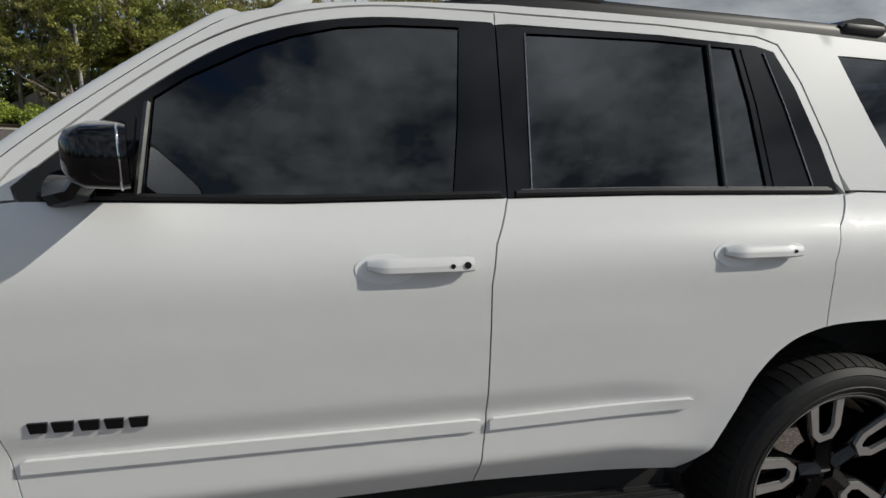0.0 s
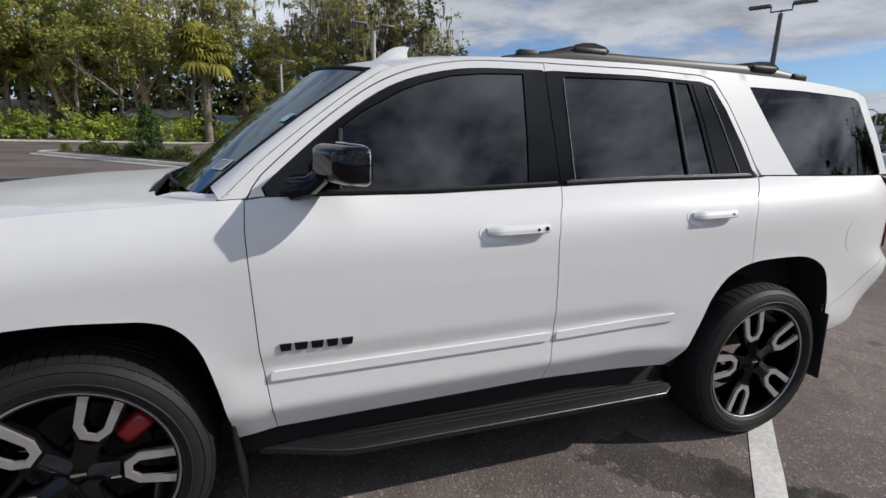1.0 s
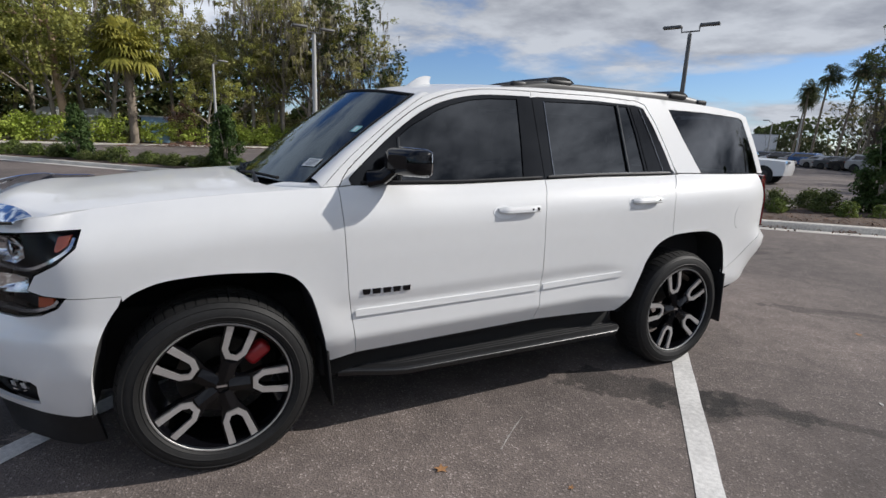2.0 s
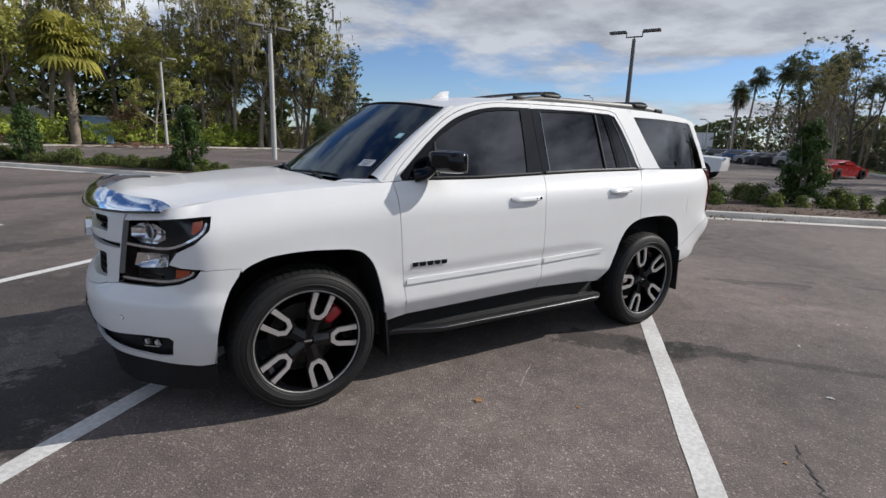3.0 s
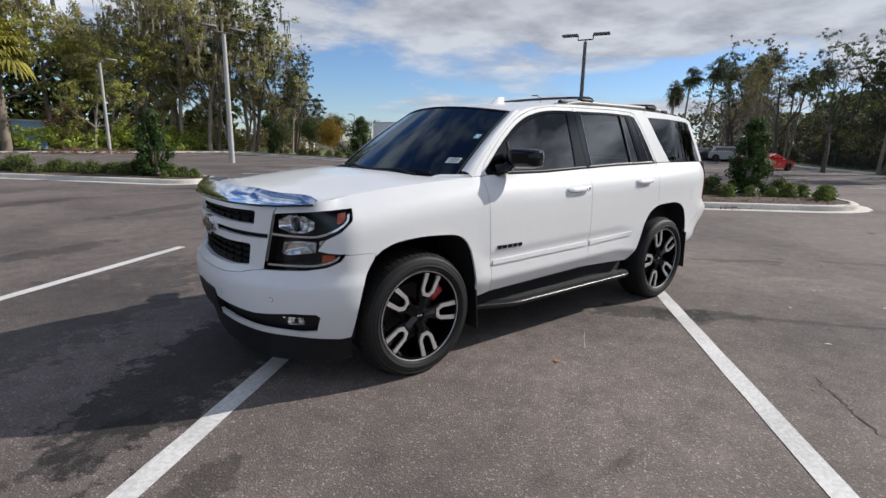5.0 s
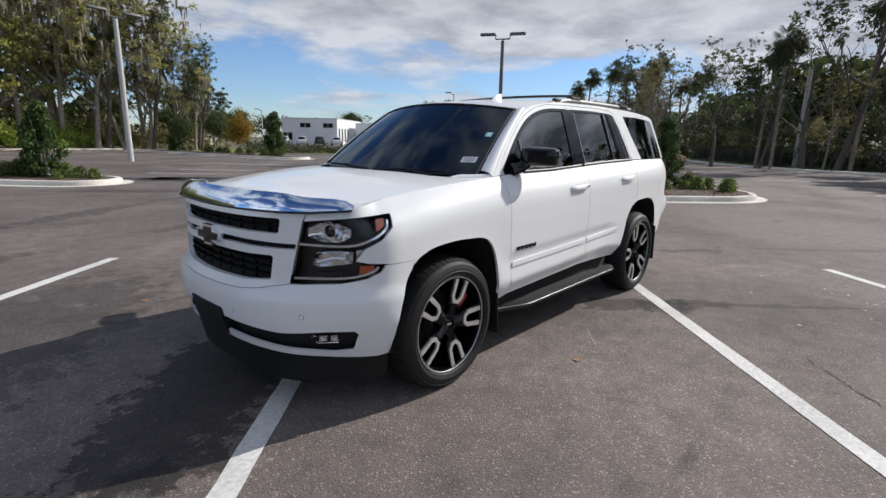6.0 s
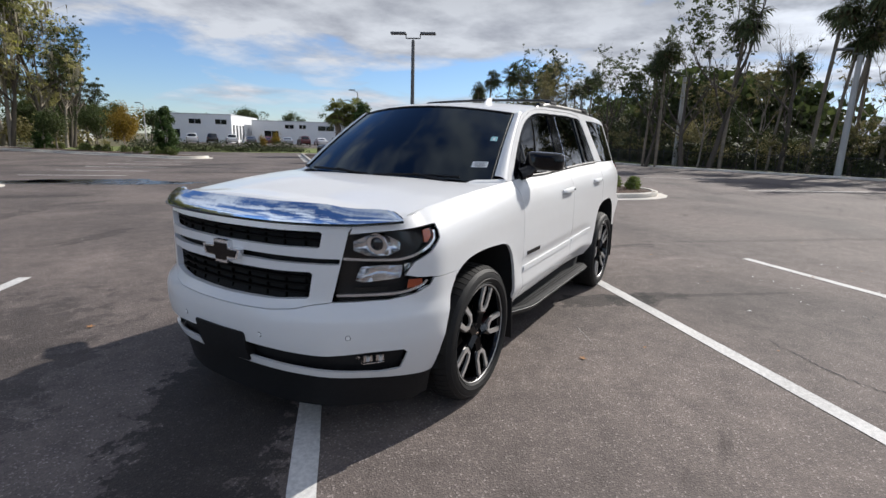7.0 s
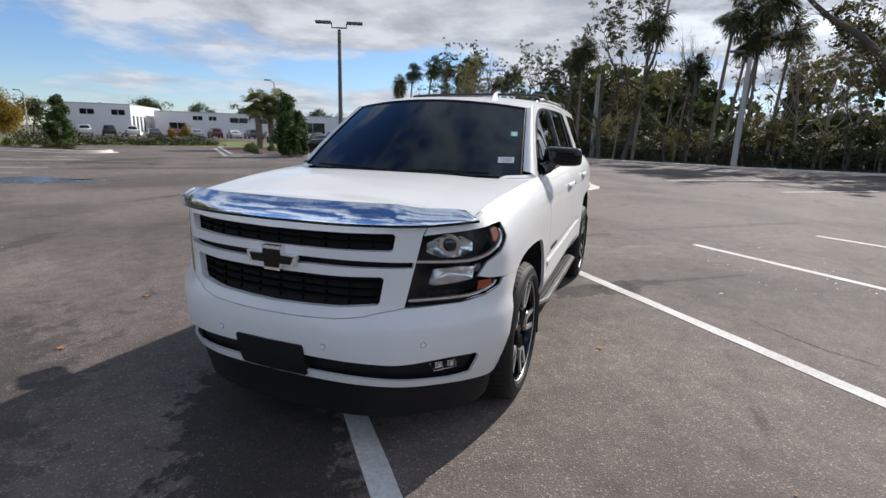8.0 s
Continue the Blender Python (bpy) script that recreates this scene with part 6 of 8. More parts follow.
def flat_plate(outline, holes, y0, y1, dish=0.0):
    """A plate in the wheel's plane between y0 (outer) and y1, its inner end sunk by dish."""
    surface = lambda a, b, off: (a, y0 - off + dish * max(0.0, (0.284 - a) / 0.18), b)
    loops = [np.array(outline), *[np.array(h) for h in holes]]
    pts = np.vstack(loops)
    edges, k = [], 0
    for lp in loops:
        edges += [(k + i, k + (i + 1) % len(lp)) for i in range(len(lp))]
        k += len(lp)
    v2, _, tris, _, _, _ = delaunay_2d_cdt([Vector(p) for p in pts], edges, [], 0, 1e-6)
    v2 = np.array([tuple(p) for p in v2])
    mid = np.array([v2[list(t)].mean(0) for t in tris])
    ok = inside(mid, loops[0])
    for h in loops[1:]:
        ok &= ~inside(mid, h)
    tris = [tuple(t) for t, o in zip(tris, ok) if o]
    front = [Vector(surface(a, b, 0.0)) for a, b in v2]
    back = [Vector((p.x, y1, p.z)) for p in front]
    n = len(front)
    seen = {(a, b) for t in tris for a, b in zip(t, t[1:] + t[:1])}
    faces = list(tris) + [tuple(i + n for i in t[::-1]) for t in tris]
    faces += [(b, a, a + n, b + n) for a, b in seen if (b, a) not in seen]
    return front + back, faces


BODY_SPOKE = [(0.290, -0.074), (0.290, 0.074), (0.172, 0.061), (0.10, 0.036), (0.03, 0.036), (0.03, -0.036), (0.10, -0.036), (0.172, -0.061)]
wheel_mesh = join(lathe(BARREL, 72), tube([(0, 0.06, 0), (0, 0.006, 0), (0, 0.0, 0)], [0.070, 0.066, 0.055], 24))


def make_wheel(at, phase, side_sign, caliper):
    hub = link_mesh("wheel", *wheel_mesh, GLOSS, suv, "gloss black alloy wheel with machined spoke faces")
    hub.matrix_basis = pose(*at, 0, 0, 0 if side_sign < 0 else 180)
    link_mesh("tyre", tyre_v, tyre_f, RUBBER, hub, "low-profile road tyre")
    link_mesh("tread", tread_v, tread_f, RUBBER, hub)
    ring = lathe([(0.3020, -0.030), (0.3005, -0.0362), (0.2950, -0.0362), (0.2925, -0.0315)], 72)
    link_mesh("rim_lip", *ring, RIM, hub, "machined rim edge")
    for k in range(5):
        turn = Matrix.Rotation(radians(phase + 72 * k) * -1, 4, "Y")
        v, f = flat_plate(BODY_SPOKE, [SPOKE_HOLE], -0.018, 0.028, 0.012)
        link_mesh("spoke", [turn @ p for p in v], f, GLOSS, hub, smooth=False)
        root = [Vector(p) for p in ((0.028, -0.008, -0.034), (0.028, -0.026, 0.0), (0.028, -0.008, 0.034), (0.118, -0.012, 0.030), (0.118, -0.027, 0.0), (0.118, -0.012, -0.030), (0.028, 0.02, -0.034), (0.028, 0.02, 0.034), (0.118, 0.02, 0.030), (0.118, 0.02, -0.030))]
        link_mesh("spoke_root", [turn @ p for p in root], [(0, 1, 4, 5), (1, 2, 3, 4), (0, 6, 7, 2, 1), (3, 8, 9, 5, 4), (2, 7, 8, 3), (5, 9, 6, 0)], GLOSS, hub, smooth=False)
        v, f = flat_plate(SPOKE, [], -0.030, -0.010, 0.012)
        link_mesh("spoke_face", [turn @ p for p in v], f, MACHINED, hub, "machined spoke face", smooth=False)
        a = radians(phase + 36 + 72 * k)
        v, f = tube([Vector((0.058 * math.cos(a), 0.0, 0.058 * math.sin(a))), Vector((0.058 * math.cos(a), -0.010, 0.058 * math.sin(a)))], 0.010, 6)
        link_mesh("wheel_nut", v, f, STEEL, hub)
    v, f = lathe([(0.036, 0.002), (0.036, -0.006), (0.030, -0.011), (0.001, -0.012)], 24)
    cap = link_mesh("hub_cap", v, f, GLOSS, hub, "black hub cap")
    v, f = flat_plate([(-0.022, -0.005), (0.022, -0.005), (0.022, 0.005), (-0.022, 0.005)], [], -0.0135, -0.011)
    link_mesh("cap_mark", v, f, CHROME, cap, "small bright mark", smooth=False)


for s in (-1, 1):
    for (cx, cz), ph in zip(WHEELS, (-2, 34)):
        make_wheel((cx, s * 0.961, 0.401), ph, s, True)
        v, f = lathe([(0.09, 0.02), (0.185, 0.02), (0.185, 0.045), (0.09, 0.045)], 40)
        flipm = Matrix.Translation((cx, s * 0.86, 0.40)) @ Matrix.Diagonal((1, -s, 1, 1)).to_4x4()
        link_mesh("brake_disc", [flipm @ p for p in v], f, STEEL if cx < 1 else INNER, suv, "dark brake disc")
        bm = box_bm((0.075, 0.075, 0.115), (0, 0, 0), 0.024, 3)
        for v in bm.verts:
            v.co.x += 0.9 * v.co.z * v.co.z
        bmesh.ops.rotate(bm, verts=bm.verts, cent=(0, 0, 0), matrix=Matrix.Rotation(radians(52), 3, "Y"))
        bmesh.ops.translate(bm, verts=bm.verts, vec=(cx + 0.158, s * 0.905, 0.40 + 0.118))
        part("brake_caliper", bm, RED if cx < 1 else SATIN, suv, "red brake caliper" if cx < 1 else "dark brake caliper")
# wheel-arch liners and black arch edges
for s in (-1, 1):
    for arch in (F_ARCH, R_ARCH):
        rows = [[Vector((x, s * y, z)) for y in (0.985, 0.84, 0.64)] for x, z in arch]
        v, f = sheet(rows, s > 0)
        link_mesh("arch_liner", v, f, INNER, suv)
    for xa, za, zb, yo in ((0.492, 0.205, 0.50, 0.995), (3.412, 0.255, 0.63, 1.005)):
        bm = box_bm((0.014, 0.255, zb - za), (0, 0, 0), 0.005)
        for v in bm.verts:
            v.co.x += 0.03 * (v.co.z / (zb - za) + 0.5) * (-1 if xa < 1 else -1) * 0.8
        bmesh.ops.translate(bm, verts=bm.verts, vec=(xa, s * (yo - 0.128), (za + zb) / 2))
        part("mud_flap", bm, SATIN, suv, "black rubber mud flap")
    # running board: tread, bright edge, brackets
    secs = []
    for x in np.linspace(0.545, 2.43, 30):
        out = 1.002 - 0.11 * (1 - ramp(x, 0.5, 0.92)) - 0.05 * ramp(x, 2.36, 2.44)
        inn = 0.84
        zt = 0.352
        secs.append([Vector((x, s * inn, zt - 0.012)), Vector((x, s * (inn + 0.02), zt)), Vector((x, s * (out - 0.03), zt)), Vector((x, s * (out - 0.006), zt - 0.007)), Vector((x, s * out, zt - 0.026)), Vector((x, s * (out - 0.012), zt - 0.050)), Vector((x, s * (inn + 0.02), zt - 0.062)), Vector((x, s * inn, zt - 0.012))])
    v, f = sheet(secs, s < 0)
    f += [tuple(range(7)), tuple(range(len(v) - 8, len(v) - 1))]
    board = link_mesh("running_board", v, f, BOARD, suv, "black running board with ribbed tread and bright edge", sharp=30)
    for yr in (0.875, 0.902, 0.929, 0.956):
        pts = [Vector((x, s * min(yr, 1.002 - 0.11 * (1 - ramp(x, 0.5, 0.92)) - 0.035), 0.3535)) for x in np.linspace(0.60, 2.40, 26)]
        v, f = tube(pts, 0.0045, 5)
        link_mesh("tread_rib", v, f, SATIN, board)
    pts = [Vector((x, s * (1.002 - 0.11 * (1 - ramp(x, 0.5, 0.92)) - 0.05 * ramp(x, 2.36, 2.44) + 0.001), 0.334)) for x in np.linspace(0.56, 2.42, 30)]
    v, f = tube(pts, 0.0035, 6)
    link_mesh("board_edge", v, f, EDGE, board, "bright metal edge strip")
    part("rocker", box_bm((1.95, 0.12, 0.20), (1.42, s * 0.84, 0.415), 0.03), INNER, suv)
# underside and cabin
part("underbody", box_bm((4.55, 1.26, 0.42), (1.62, 0, 0.50), 0.06), INNER, suv)
part("cabin_floor", box_bm((3.3, 1.55, 0.30), (2.2, 0, 0.86), 0.04), INNER, suv)
part("cargo_trim", box_bm((0.03, 1.70, 0.62), (3.90, 0, 1.02), 0.008), INNER, suv, "dark trim inside the tailgate")
bm = box_bm((0.42, 1.54, 0.24), (0.52, 0, 1.10), 0.07, 3)
part("dashboard", bm, CLOTH, suv, "dark dashboard behind the windscreen")
for yy in (-0.40, 0.40):
    bm = box_bm((0.16, 0.50, 0.62), (1.42, yy, 1.28), 0.06, 3, taper=0.82)
    seat = part("seat", bm, CLOTH, suv, "dark leather front seat")
    part("headrest", box_bm((0.11, 0.27, 0.17), (1.46, yy, 1.66), 0.04, 3), CLOTH, seat)
ring = [Vector((0.80 + 0.09 * math.sin(a), -0.40 + 0.185 * math.cos(a), 1.20 + 0.165 * math.sin(a))) for a in np.linspace(0, 2 * math.pi, 25)]
v, f = tube(ring, 0.016, 8, caps=False)
link_mesh("steering_wheel", v, f, CLOTH, suv, "dark steering wheel")

# ---- plants ----
rng = np.random.default_rng(7)


def leaf_cloud(centres, size, slim=0.5, normals=None):
    """Verts and faces of one small blade at each centre, turned at random or facing about its normal."""
    c = np.asarray(centres, float)
    n = len(c)
    d = rng.normal(size=(n, 3))
    if normals is not None:
        d -= normals * np.sum(d * normals, axis=1)[:, None]
    d /= np.linalg.norm(d, axis=1)[:, None]
    e = np.cross(d, rng.normal(size=(n, 3)) if normals is None else normals)
    e /= np.linalg.norm(e, axis=1)[:, None]
    s = (size * rng.uniform(0.6, 1.35, n))[:, None]
    a, b = d * s * 0.5, e * s * slim * 0.5
    verts = np.stack([c - a, c + b, c + a, c - b], 1).reshape(-1, 3)
    faces = [(4 * i, 4 * i + 1, 4 * i + 2, 4 * i + 3) for i in range(n)]
    return [tuple(p) for p in verts], faces


def clumps(hubs, per, radius, flat=0.7, loose=0.55):
    """Places and facings of leaves gathered in rounded clumps, thickest at the clump's skin."""
    hubs = np.asarray(hubs, float)
    h = np.repeat(hubs, per, 0)
    big = np.repeat(rng.uniform(0.55, 1.3, len(hubs)), per)[:, None] * radius
    u = rng.normal(size=h.shape)
    u /= np.linalg.norm(u, axis=1)[:, None]
    c = h + u * big * rng.random((len(h), 1)) ** 0.42 * (1, 1, flat)
    n = u * (1, 1, 1.2) + (0, 0, 0.45) + rng.normal(size=h.shape) * loose
    return c, n / np.linalg.norm(n, axis=1)[:, None]


def grow(start, way, length, radius, depth, tubes, tips, wander=0.22, split=(2, 3), lift=0.12, shrinkage=0.68):
    """A limb that bends, tapers and forks."""
    p, d = Vector(start), Vector(way).normalized()
    n = 5
    path, rad = [p.copy()], [radius]
    for i in range(n):
        d = (d + Vector(rng.normal(size=3)) * wander * 0.5 + Vector((0, 0, lift * 0.4))).normalized()
        p = p + d * length / n
        path.append(p.copy())
        rad.append(radius * (1 - 0.42 * (i + 1) / n))
    tubes.append(tube(path, rad, 6 if depth < 3 else 4, caps=False))
    if depth == 0:
        tips.append(tuple(p))
        return
    tips.append(tuple(path[3]))
    for k in range(int(rng.integers(split[0], split[1] + 1))):
        side_way = Vector(rng.normal(size=3))
        side_way.z = abs(side_way.z) * 0.5
        nd = (d + side_way.normalized() * rng.uniform(0.45, 0.95)).normalized()
        grow(path[int(rng.integers(3, n + 1))], nd, length * shrinkage * rng.uniform(0.75, 1.15), rad[-1] * 0.72, depth - 1, tubes, tips, wander, split, lift, shrinkage)


def make_tree(name, label, height, leaf, kind, leaf_count=2200, leaf_size=0.30, spread=(0.9, 0.9, 0.7), moss=0, depth=4, lean=0.08, lift=0.15, trunk_r=0.22, split=(2, 3), group="woodland trees", wood=BARK):
    t = thing(name, label, "tree", group=group)
    tubes, tips = [], []
    way = (lean * rng.normal(), lean * rng.normal(), 1.0)
    trunk_len = height * 0.42
    p, d = Vector((0, 0, -0.1)), Vector(way).normalized()
    path, rad = [p.copy()], [trunk_r * 1.35]
    for i in range(7):
        d = (d + Vector(rng.normal(size=3)) * 0.06 + Vector((0, 0, 0.05))).normalized()
        p = p + d * trunk_len / 7
        path.append(p.copy())
        rad.append(trunk_r * (1.1 - 0.5 * (i + 1) / 7))
    tubes.append(tube(path, rad, 8, caps=False))
    for k in range(4):
        a = rng.uniform(0, 2 * math.pi)
        nd = Vector((math.cos(a), math.sin(a), rng.uniform(0.5, 1.6)))
        grow(path[int(rng.integers(4, 8))], nd, height * rng.uniform(0.2, 0.3), trunk_r * 0.5, depth - 1, tubes, tips, 0.24, split, lift)
    grow(path[-1], d, height * 0.26, trunk_r * 0.6, depth - 1, tubes, tips, 0.2, split, lift + 0.1)
    v, f = join(*tubes)
    link_mesh("trunk", v, f, wood, t, sharp=80)
    if leaf_count:
        tips = np.array(tips)
        per = 52 if leaf_count > 4000 else 15
        n_hub = max(14, leaf_count // per)
        hubs = tips[rng.integers(0, len(tips), n_hub)] + rng.normal(size=(n_hub, 3)) * np.asarray(spread) * 0.55
        c, facing = clumps(hubs, per, float(np.mean(spread)) * (0.72 if per > 20 else 0.55) * (1.6 if depth < 4 else 1.0), 0.68)
        v, f = leaf_cloud(c, leaf_size, 0.55, facing)
        link_mesh("crown", v, f, leaf, t, smooth=False)
    if moss:
        pick = np.array(tips)[rng.integers(0, len(tips), moss)] + rng.normal(size=(moss, 3)) * (0.08, 0.08, 0.05)
        mv, mf = [], []
        for c in pick:
            L = rng.uniform(0.6, 1.8)
            a = rng.uniform(0, math.pi)
            w = Vector((math.cos(a), math.sin(a), 0)) * rng.uniform(0.05, 0.13)
            c = Vector(c)
            k = len(mv)
            mv += [c - w, c + w, c + w * 0.7 + Vector((0.04, 0, -L * 0.6)), c + Vector((0, 0.03, -L)), c - w * 0.7 + Vector((-0.03, 0, -L * 0.55))]
            mf.append((k, k + 1, k + 2, k + 3, k + 4))
        tagged(link_mesh("hanging_moss", mv, mf, MOSS, t, "grey hanging moss", smooth=False), "grey hanging moss", kind="stuff")
    return t


def fan(verts, faces, base, way, size, blades=15, sag=0.25):
    """One fan leaf of a palm: pointed blades spread from the end of a stalk, bent down at their tips."""
    way = Vector(way).normalized()
    sidev = way.cross(Vector((0, 0, 1)))
    if sidev.length < 0.1:
        sidev = Vector((1, 0, 0))
    sidev.normalize()
    upv = sidev.cross(way)
    for k in range(blades):
        a = radians(-120 + 240 * k / (blades - 1))
        d = (way * math.cos(a) + sidev * math.sin(a) + upv * 0.12 * math.cos(2 * a)).normalized()
        L = size * (0.76 + 0.24 * math.cos(a)) * rng.uniform(0.88, 1.08)
        w = d.cross(upv).normalized() * L * 0.078
        mid = base + d * L * 0.5 - Vector((0, 0, sag * L * 0.10))
        far = base + d * L * 0.8 - Vector((0, 0, sag * L * 0.34))
        tip = base + d * L * 0.98 - Vector((0, 0, sag * L * 0.72))
        i = len(verts)
        verts += [base, mid + w, far + w * 0.55, tip, far - w * 0.55, mid - w]
        faces += [(i, i + 1, i + 5), (i + 1, i + 2, i + 4, i + 5), (i + 2, i + 3, i + 4)]


def make_palm(label, height, leaf, crown=1.7, fans=30, trunk_r=0.16, lean=(0.0, 0.0), skirt=8, boots=True, droop=0.35, low=-0.62, blades=13, blown=(0.0, 0.0)):
    """A fan palm: lean is the crown's shift in metres, blown the way the wind pushes its leaves."""
    t = thing("palm_tree", label, "palm", group="palms")
    bend = lambda q: Vector((lean[0] * (0.45 * q + 0.55 * q * q) + 0.05 * math.sin(q * 5), lean[1] * (0.45 * q + 0.55 * q * q), -0.1 + (height + 0.1) * q))
    path = [bend(i / 11) for i in range(12)]
    rad = [trunk_r * (1.2 - 0.35 * i / 11 + (0.15 if boots and i > 6 else 0)) for i in range(12)]
    v, f = tube(path, rad, 9, caps=False)
    if boots:
        stubs = []
        for k in range(110):
            q = 0.22 + 0.78 * k / 110
            a = k * 2.4
            c, d = bend(q), Vector((math.cos(a), math.sin(a), 0.9))
            stubs.append(tube([c + d * trunk_r * 0.6, c + d * trunk_r * 1.45], [0.055, 0.03], 4))
        v, f = join((v, f), *stubs)
    link_mesh("trunk", v, f, PALMBARK, t, sharp=70)
    top = path[-1]
    wind = Vector((blown[0], blown[1], 0.0))
    cv, cf, dv, df, stalks = [], [], [], [], []
    for k in range(fans):
        a = k * 2.39996
        el = math.asin(low + (0.97 - low) * (k + 0.5) / fans)
        way = (Vector((math.cos(a) * math.cos(el), math.sin(a) * math.cos(el), math.sin(el))) + wind + Vector(rng.normal(size=3)) * 0.22).normalized()
        stalk = crown * rng.uniform(0.28, 0.62)
        base = top + way * stalk - Vector((0, 0, droop * 0.22 * crown * (1 - math.sin(el))))
        stalks.append(tube([top, base], [0.03, 0.015], 4, caps=False))
        fan(cv, cf, base, way + wind * 0.8 + Vector(rng.normal(size=3)) * 0.25 - Vector((0, 0, droop * 0.6)), crown * rng.uniform(0.36, 0.60), blades, sag=droop + rng.uniform(0.0, 0.4))
    cv, cf = join((cv, cf), *stalks)
    link_mesh("crown", cv, cf, leaf, t, smooth=False)
    for k in range(skirt):
        a = k * 2.0
        way = Vector((math.cos(a) * 0.6, math.sin(a) * 0.6, -1)) + wind * 0.5
        fan(dv, df, top + Vector((math.cos(a) * 0.7, math.sin(a) * 0.7, -0.7)) * 0.28 * crown, way, crown * rng.uniform(0.36, 0.5), 9, 0.1)
    if skirt:
        link_mesh("dry_skirt", dv, df, DRY, t, "dry brown hanging fronds", smooth=False)
    return t


def at(x, y, z=0.0, turn=None, size=1.0):
    return pose(x, y, z, 0, 0, rng.uniform(0, 360) if turn is None else turn) @ Matrix.Scale(size, 4)


def plant(proto, m):
    made = copy_thing(proto, m)
    made.scale = m.to_scale()
    return made


first = []


def kinds(maker, n):
    out = [maker(k) for k in range(n)]
    first.extend(out)
    return out


mossy = kinds(lambda k: make_tree("tree", "tall mossy oak with thin grey-green crown in the woods", 17 + 2 * k, (LEAF_MID, LEAF, LEAF_MID)[k], k, 4200, 0.25, (0.95, 0.95, 0.8), moss=230, depth=4, trunk_r=0.24), 3)
leafy = kinds(lambda k: make_tree("tree", "leafy green woodland tree beside the car park", 13 + 2 * k, (LEAF_DEEP, LEAF, LEAF_MID)[k], k, 6500, 0.28, (1.2, 1.2, 0.9), depth=4, trunk_r=0.22), 3)
sparse = kinds(lambda k: make_tree("tree", "half-bare tree with crooked limbs and few dark leaves", 14 + 2 * k, LEAF_DARK, k, (2400, 3900)[k], 0.22, (0.6, 0.6, 0.5), depth=5, lean=0.14, trunk_r=0.20, lift=0.22, wood=SHADEBARK), 2)
bare = kinds(lambda k: make_tree("tree", "bare crooked tree at the edge of the woods", 14, LEAF_SHADE, k, 160, 0.20, (0.4, 0.4, 0.4), depth=5, lean=0.2, trunk_r=0.24, lift=0.18, wood=SHADEBARK), 2)
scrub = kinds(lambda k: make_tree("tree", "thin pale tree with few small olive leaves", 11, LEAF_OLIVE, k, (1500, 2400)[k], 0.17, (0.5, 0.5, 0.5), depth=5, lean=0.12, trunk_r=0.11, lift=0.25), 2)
darktree = kinds(lambda k: make_tree("tree", "dark leafy tree at the edge of the woods", 11, LEAF_SHADE, k, 5200, 0.26, (0.8, 0.8, 0.8), depth=4, trunk_r=0.24, wood=SHADEBARK), 1)
oakfar = kinds(lambda k: make_tree("tree", "round-topped far green oak", 9 + 2 * k, LEAF_DARK, k, 5200, 0.36, (1.3, 1.3, 0.7), depth=3, trunk_r=0.28, lift=0.0), 2)
gold = kinds(lambda k: make_tree("tree", "small cypress with golden autumn leaves" if k else "small dense green young tree", 4.2, (LEAF_DARK, LEAF_GOLD)[k], k, 6500, 0.13, (0.55, 0.55, 0.7), depth=3, trunk_r=0.08, lift=0.3, lean=0.02), 2)
tallpalm = kinds(lambda k: make_palm("tall slender palm with a small wind-blown dark crown", 10.0, FROND_DARK, (1.75, 1.95, 1.65)[k], 46, 0.115, lean=((0.2, -0.5), (0.3, -0.9), (0.2, 0.1))[k], skirt=12, boots=False, droop=(0.5, 0.35, 0.6)[k], low=-0.55, blades=11, blown=((0.1, -0.3), (0.15, -0.4), (0.0, -0.2))[k]), 3)
cabbage = kinds(lambda k: make_palm("stout cabbage palm with yellow-green fan leaves", 8.3, FROND, 3.1, 60, 0.31, skirt=14, droop=0.4, low=-0.55, blades=17), 1)
shortpalm = kinds(lambda k: make_palm("short cabbage palm in a planting island", 3.4, FROND_SHORT, 1.5, 34, 0.19, skirt=10, droop=0.4), 1)

# the woods beyond the hedge
spots = []
for k in range(26):
    x = -52 + 72 * ((k * 0.618034) % 1.0)
    y = 52.5 + 0.06 * x + 11 * ((k * 0.7548777) % 1.0)
    spots.append((x, y))
for i, (x, y) in enumerate(spots):
    proto = (mossy[0], mossy[1], leafy[0], mossy[2], leafy[1], leafy[2], mossy[1])[i % 7]
    if x < -22:
        proto = (leafy[0], leafy[1], mossy[0], leafy[2])[i % 4]
    if x > 16.5:
        proto = sparse[1] if i % 2 else mossy[0]
    k = rng.uniform(0.85, 1.15) * (0.62 if x > 17 else 0.82 if x > 13.5 else 1.0)
    plant(proto, at(x, y, 0, None, k))
for x, y, k in ((19.8, 50, 0.66), (18.0, 49.8, 0.8), (15.6, 51, 0.95), (12.0, 51.5, 1.0)):
    plant(sparse[1], at(x, y, 0, None, k))
plant(darktree[0], at(21.4, 55, 0, None, 0.8))
plant(darktree[0], at(25.5, 60, 0, None, 0.7))
plant(bare[0], at(20.6, 52.5, 0, None, 0.75))
for x, y, h, p in ((9.0, 52.5, 18.5, 1), (11.2, 51.5, 18.0, 0), (13.4, 51.8, 16.5, 2), (15.6, 51.0, 15.0, 0), (17.6, 50.4, 12.6, 1), (19.2, 50.0, 10.4, 0), (6.0, 53.0, 19.0, 2), (14.4, 54.5, 15.0, 1)):
    plant(mossy[p], at(x, y, 0, None, h / (18.5 + 2 * p)))
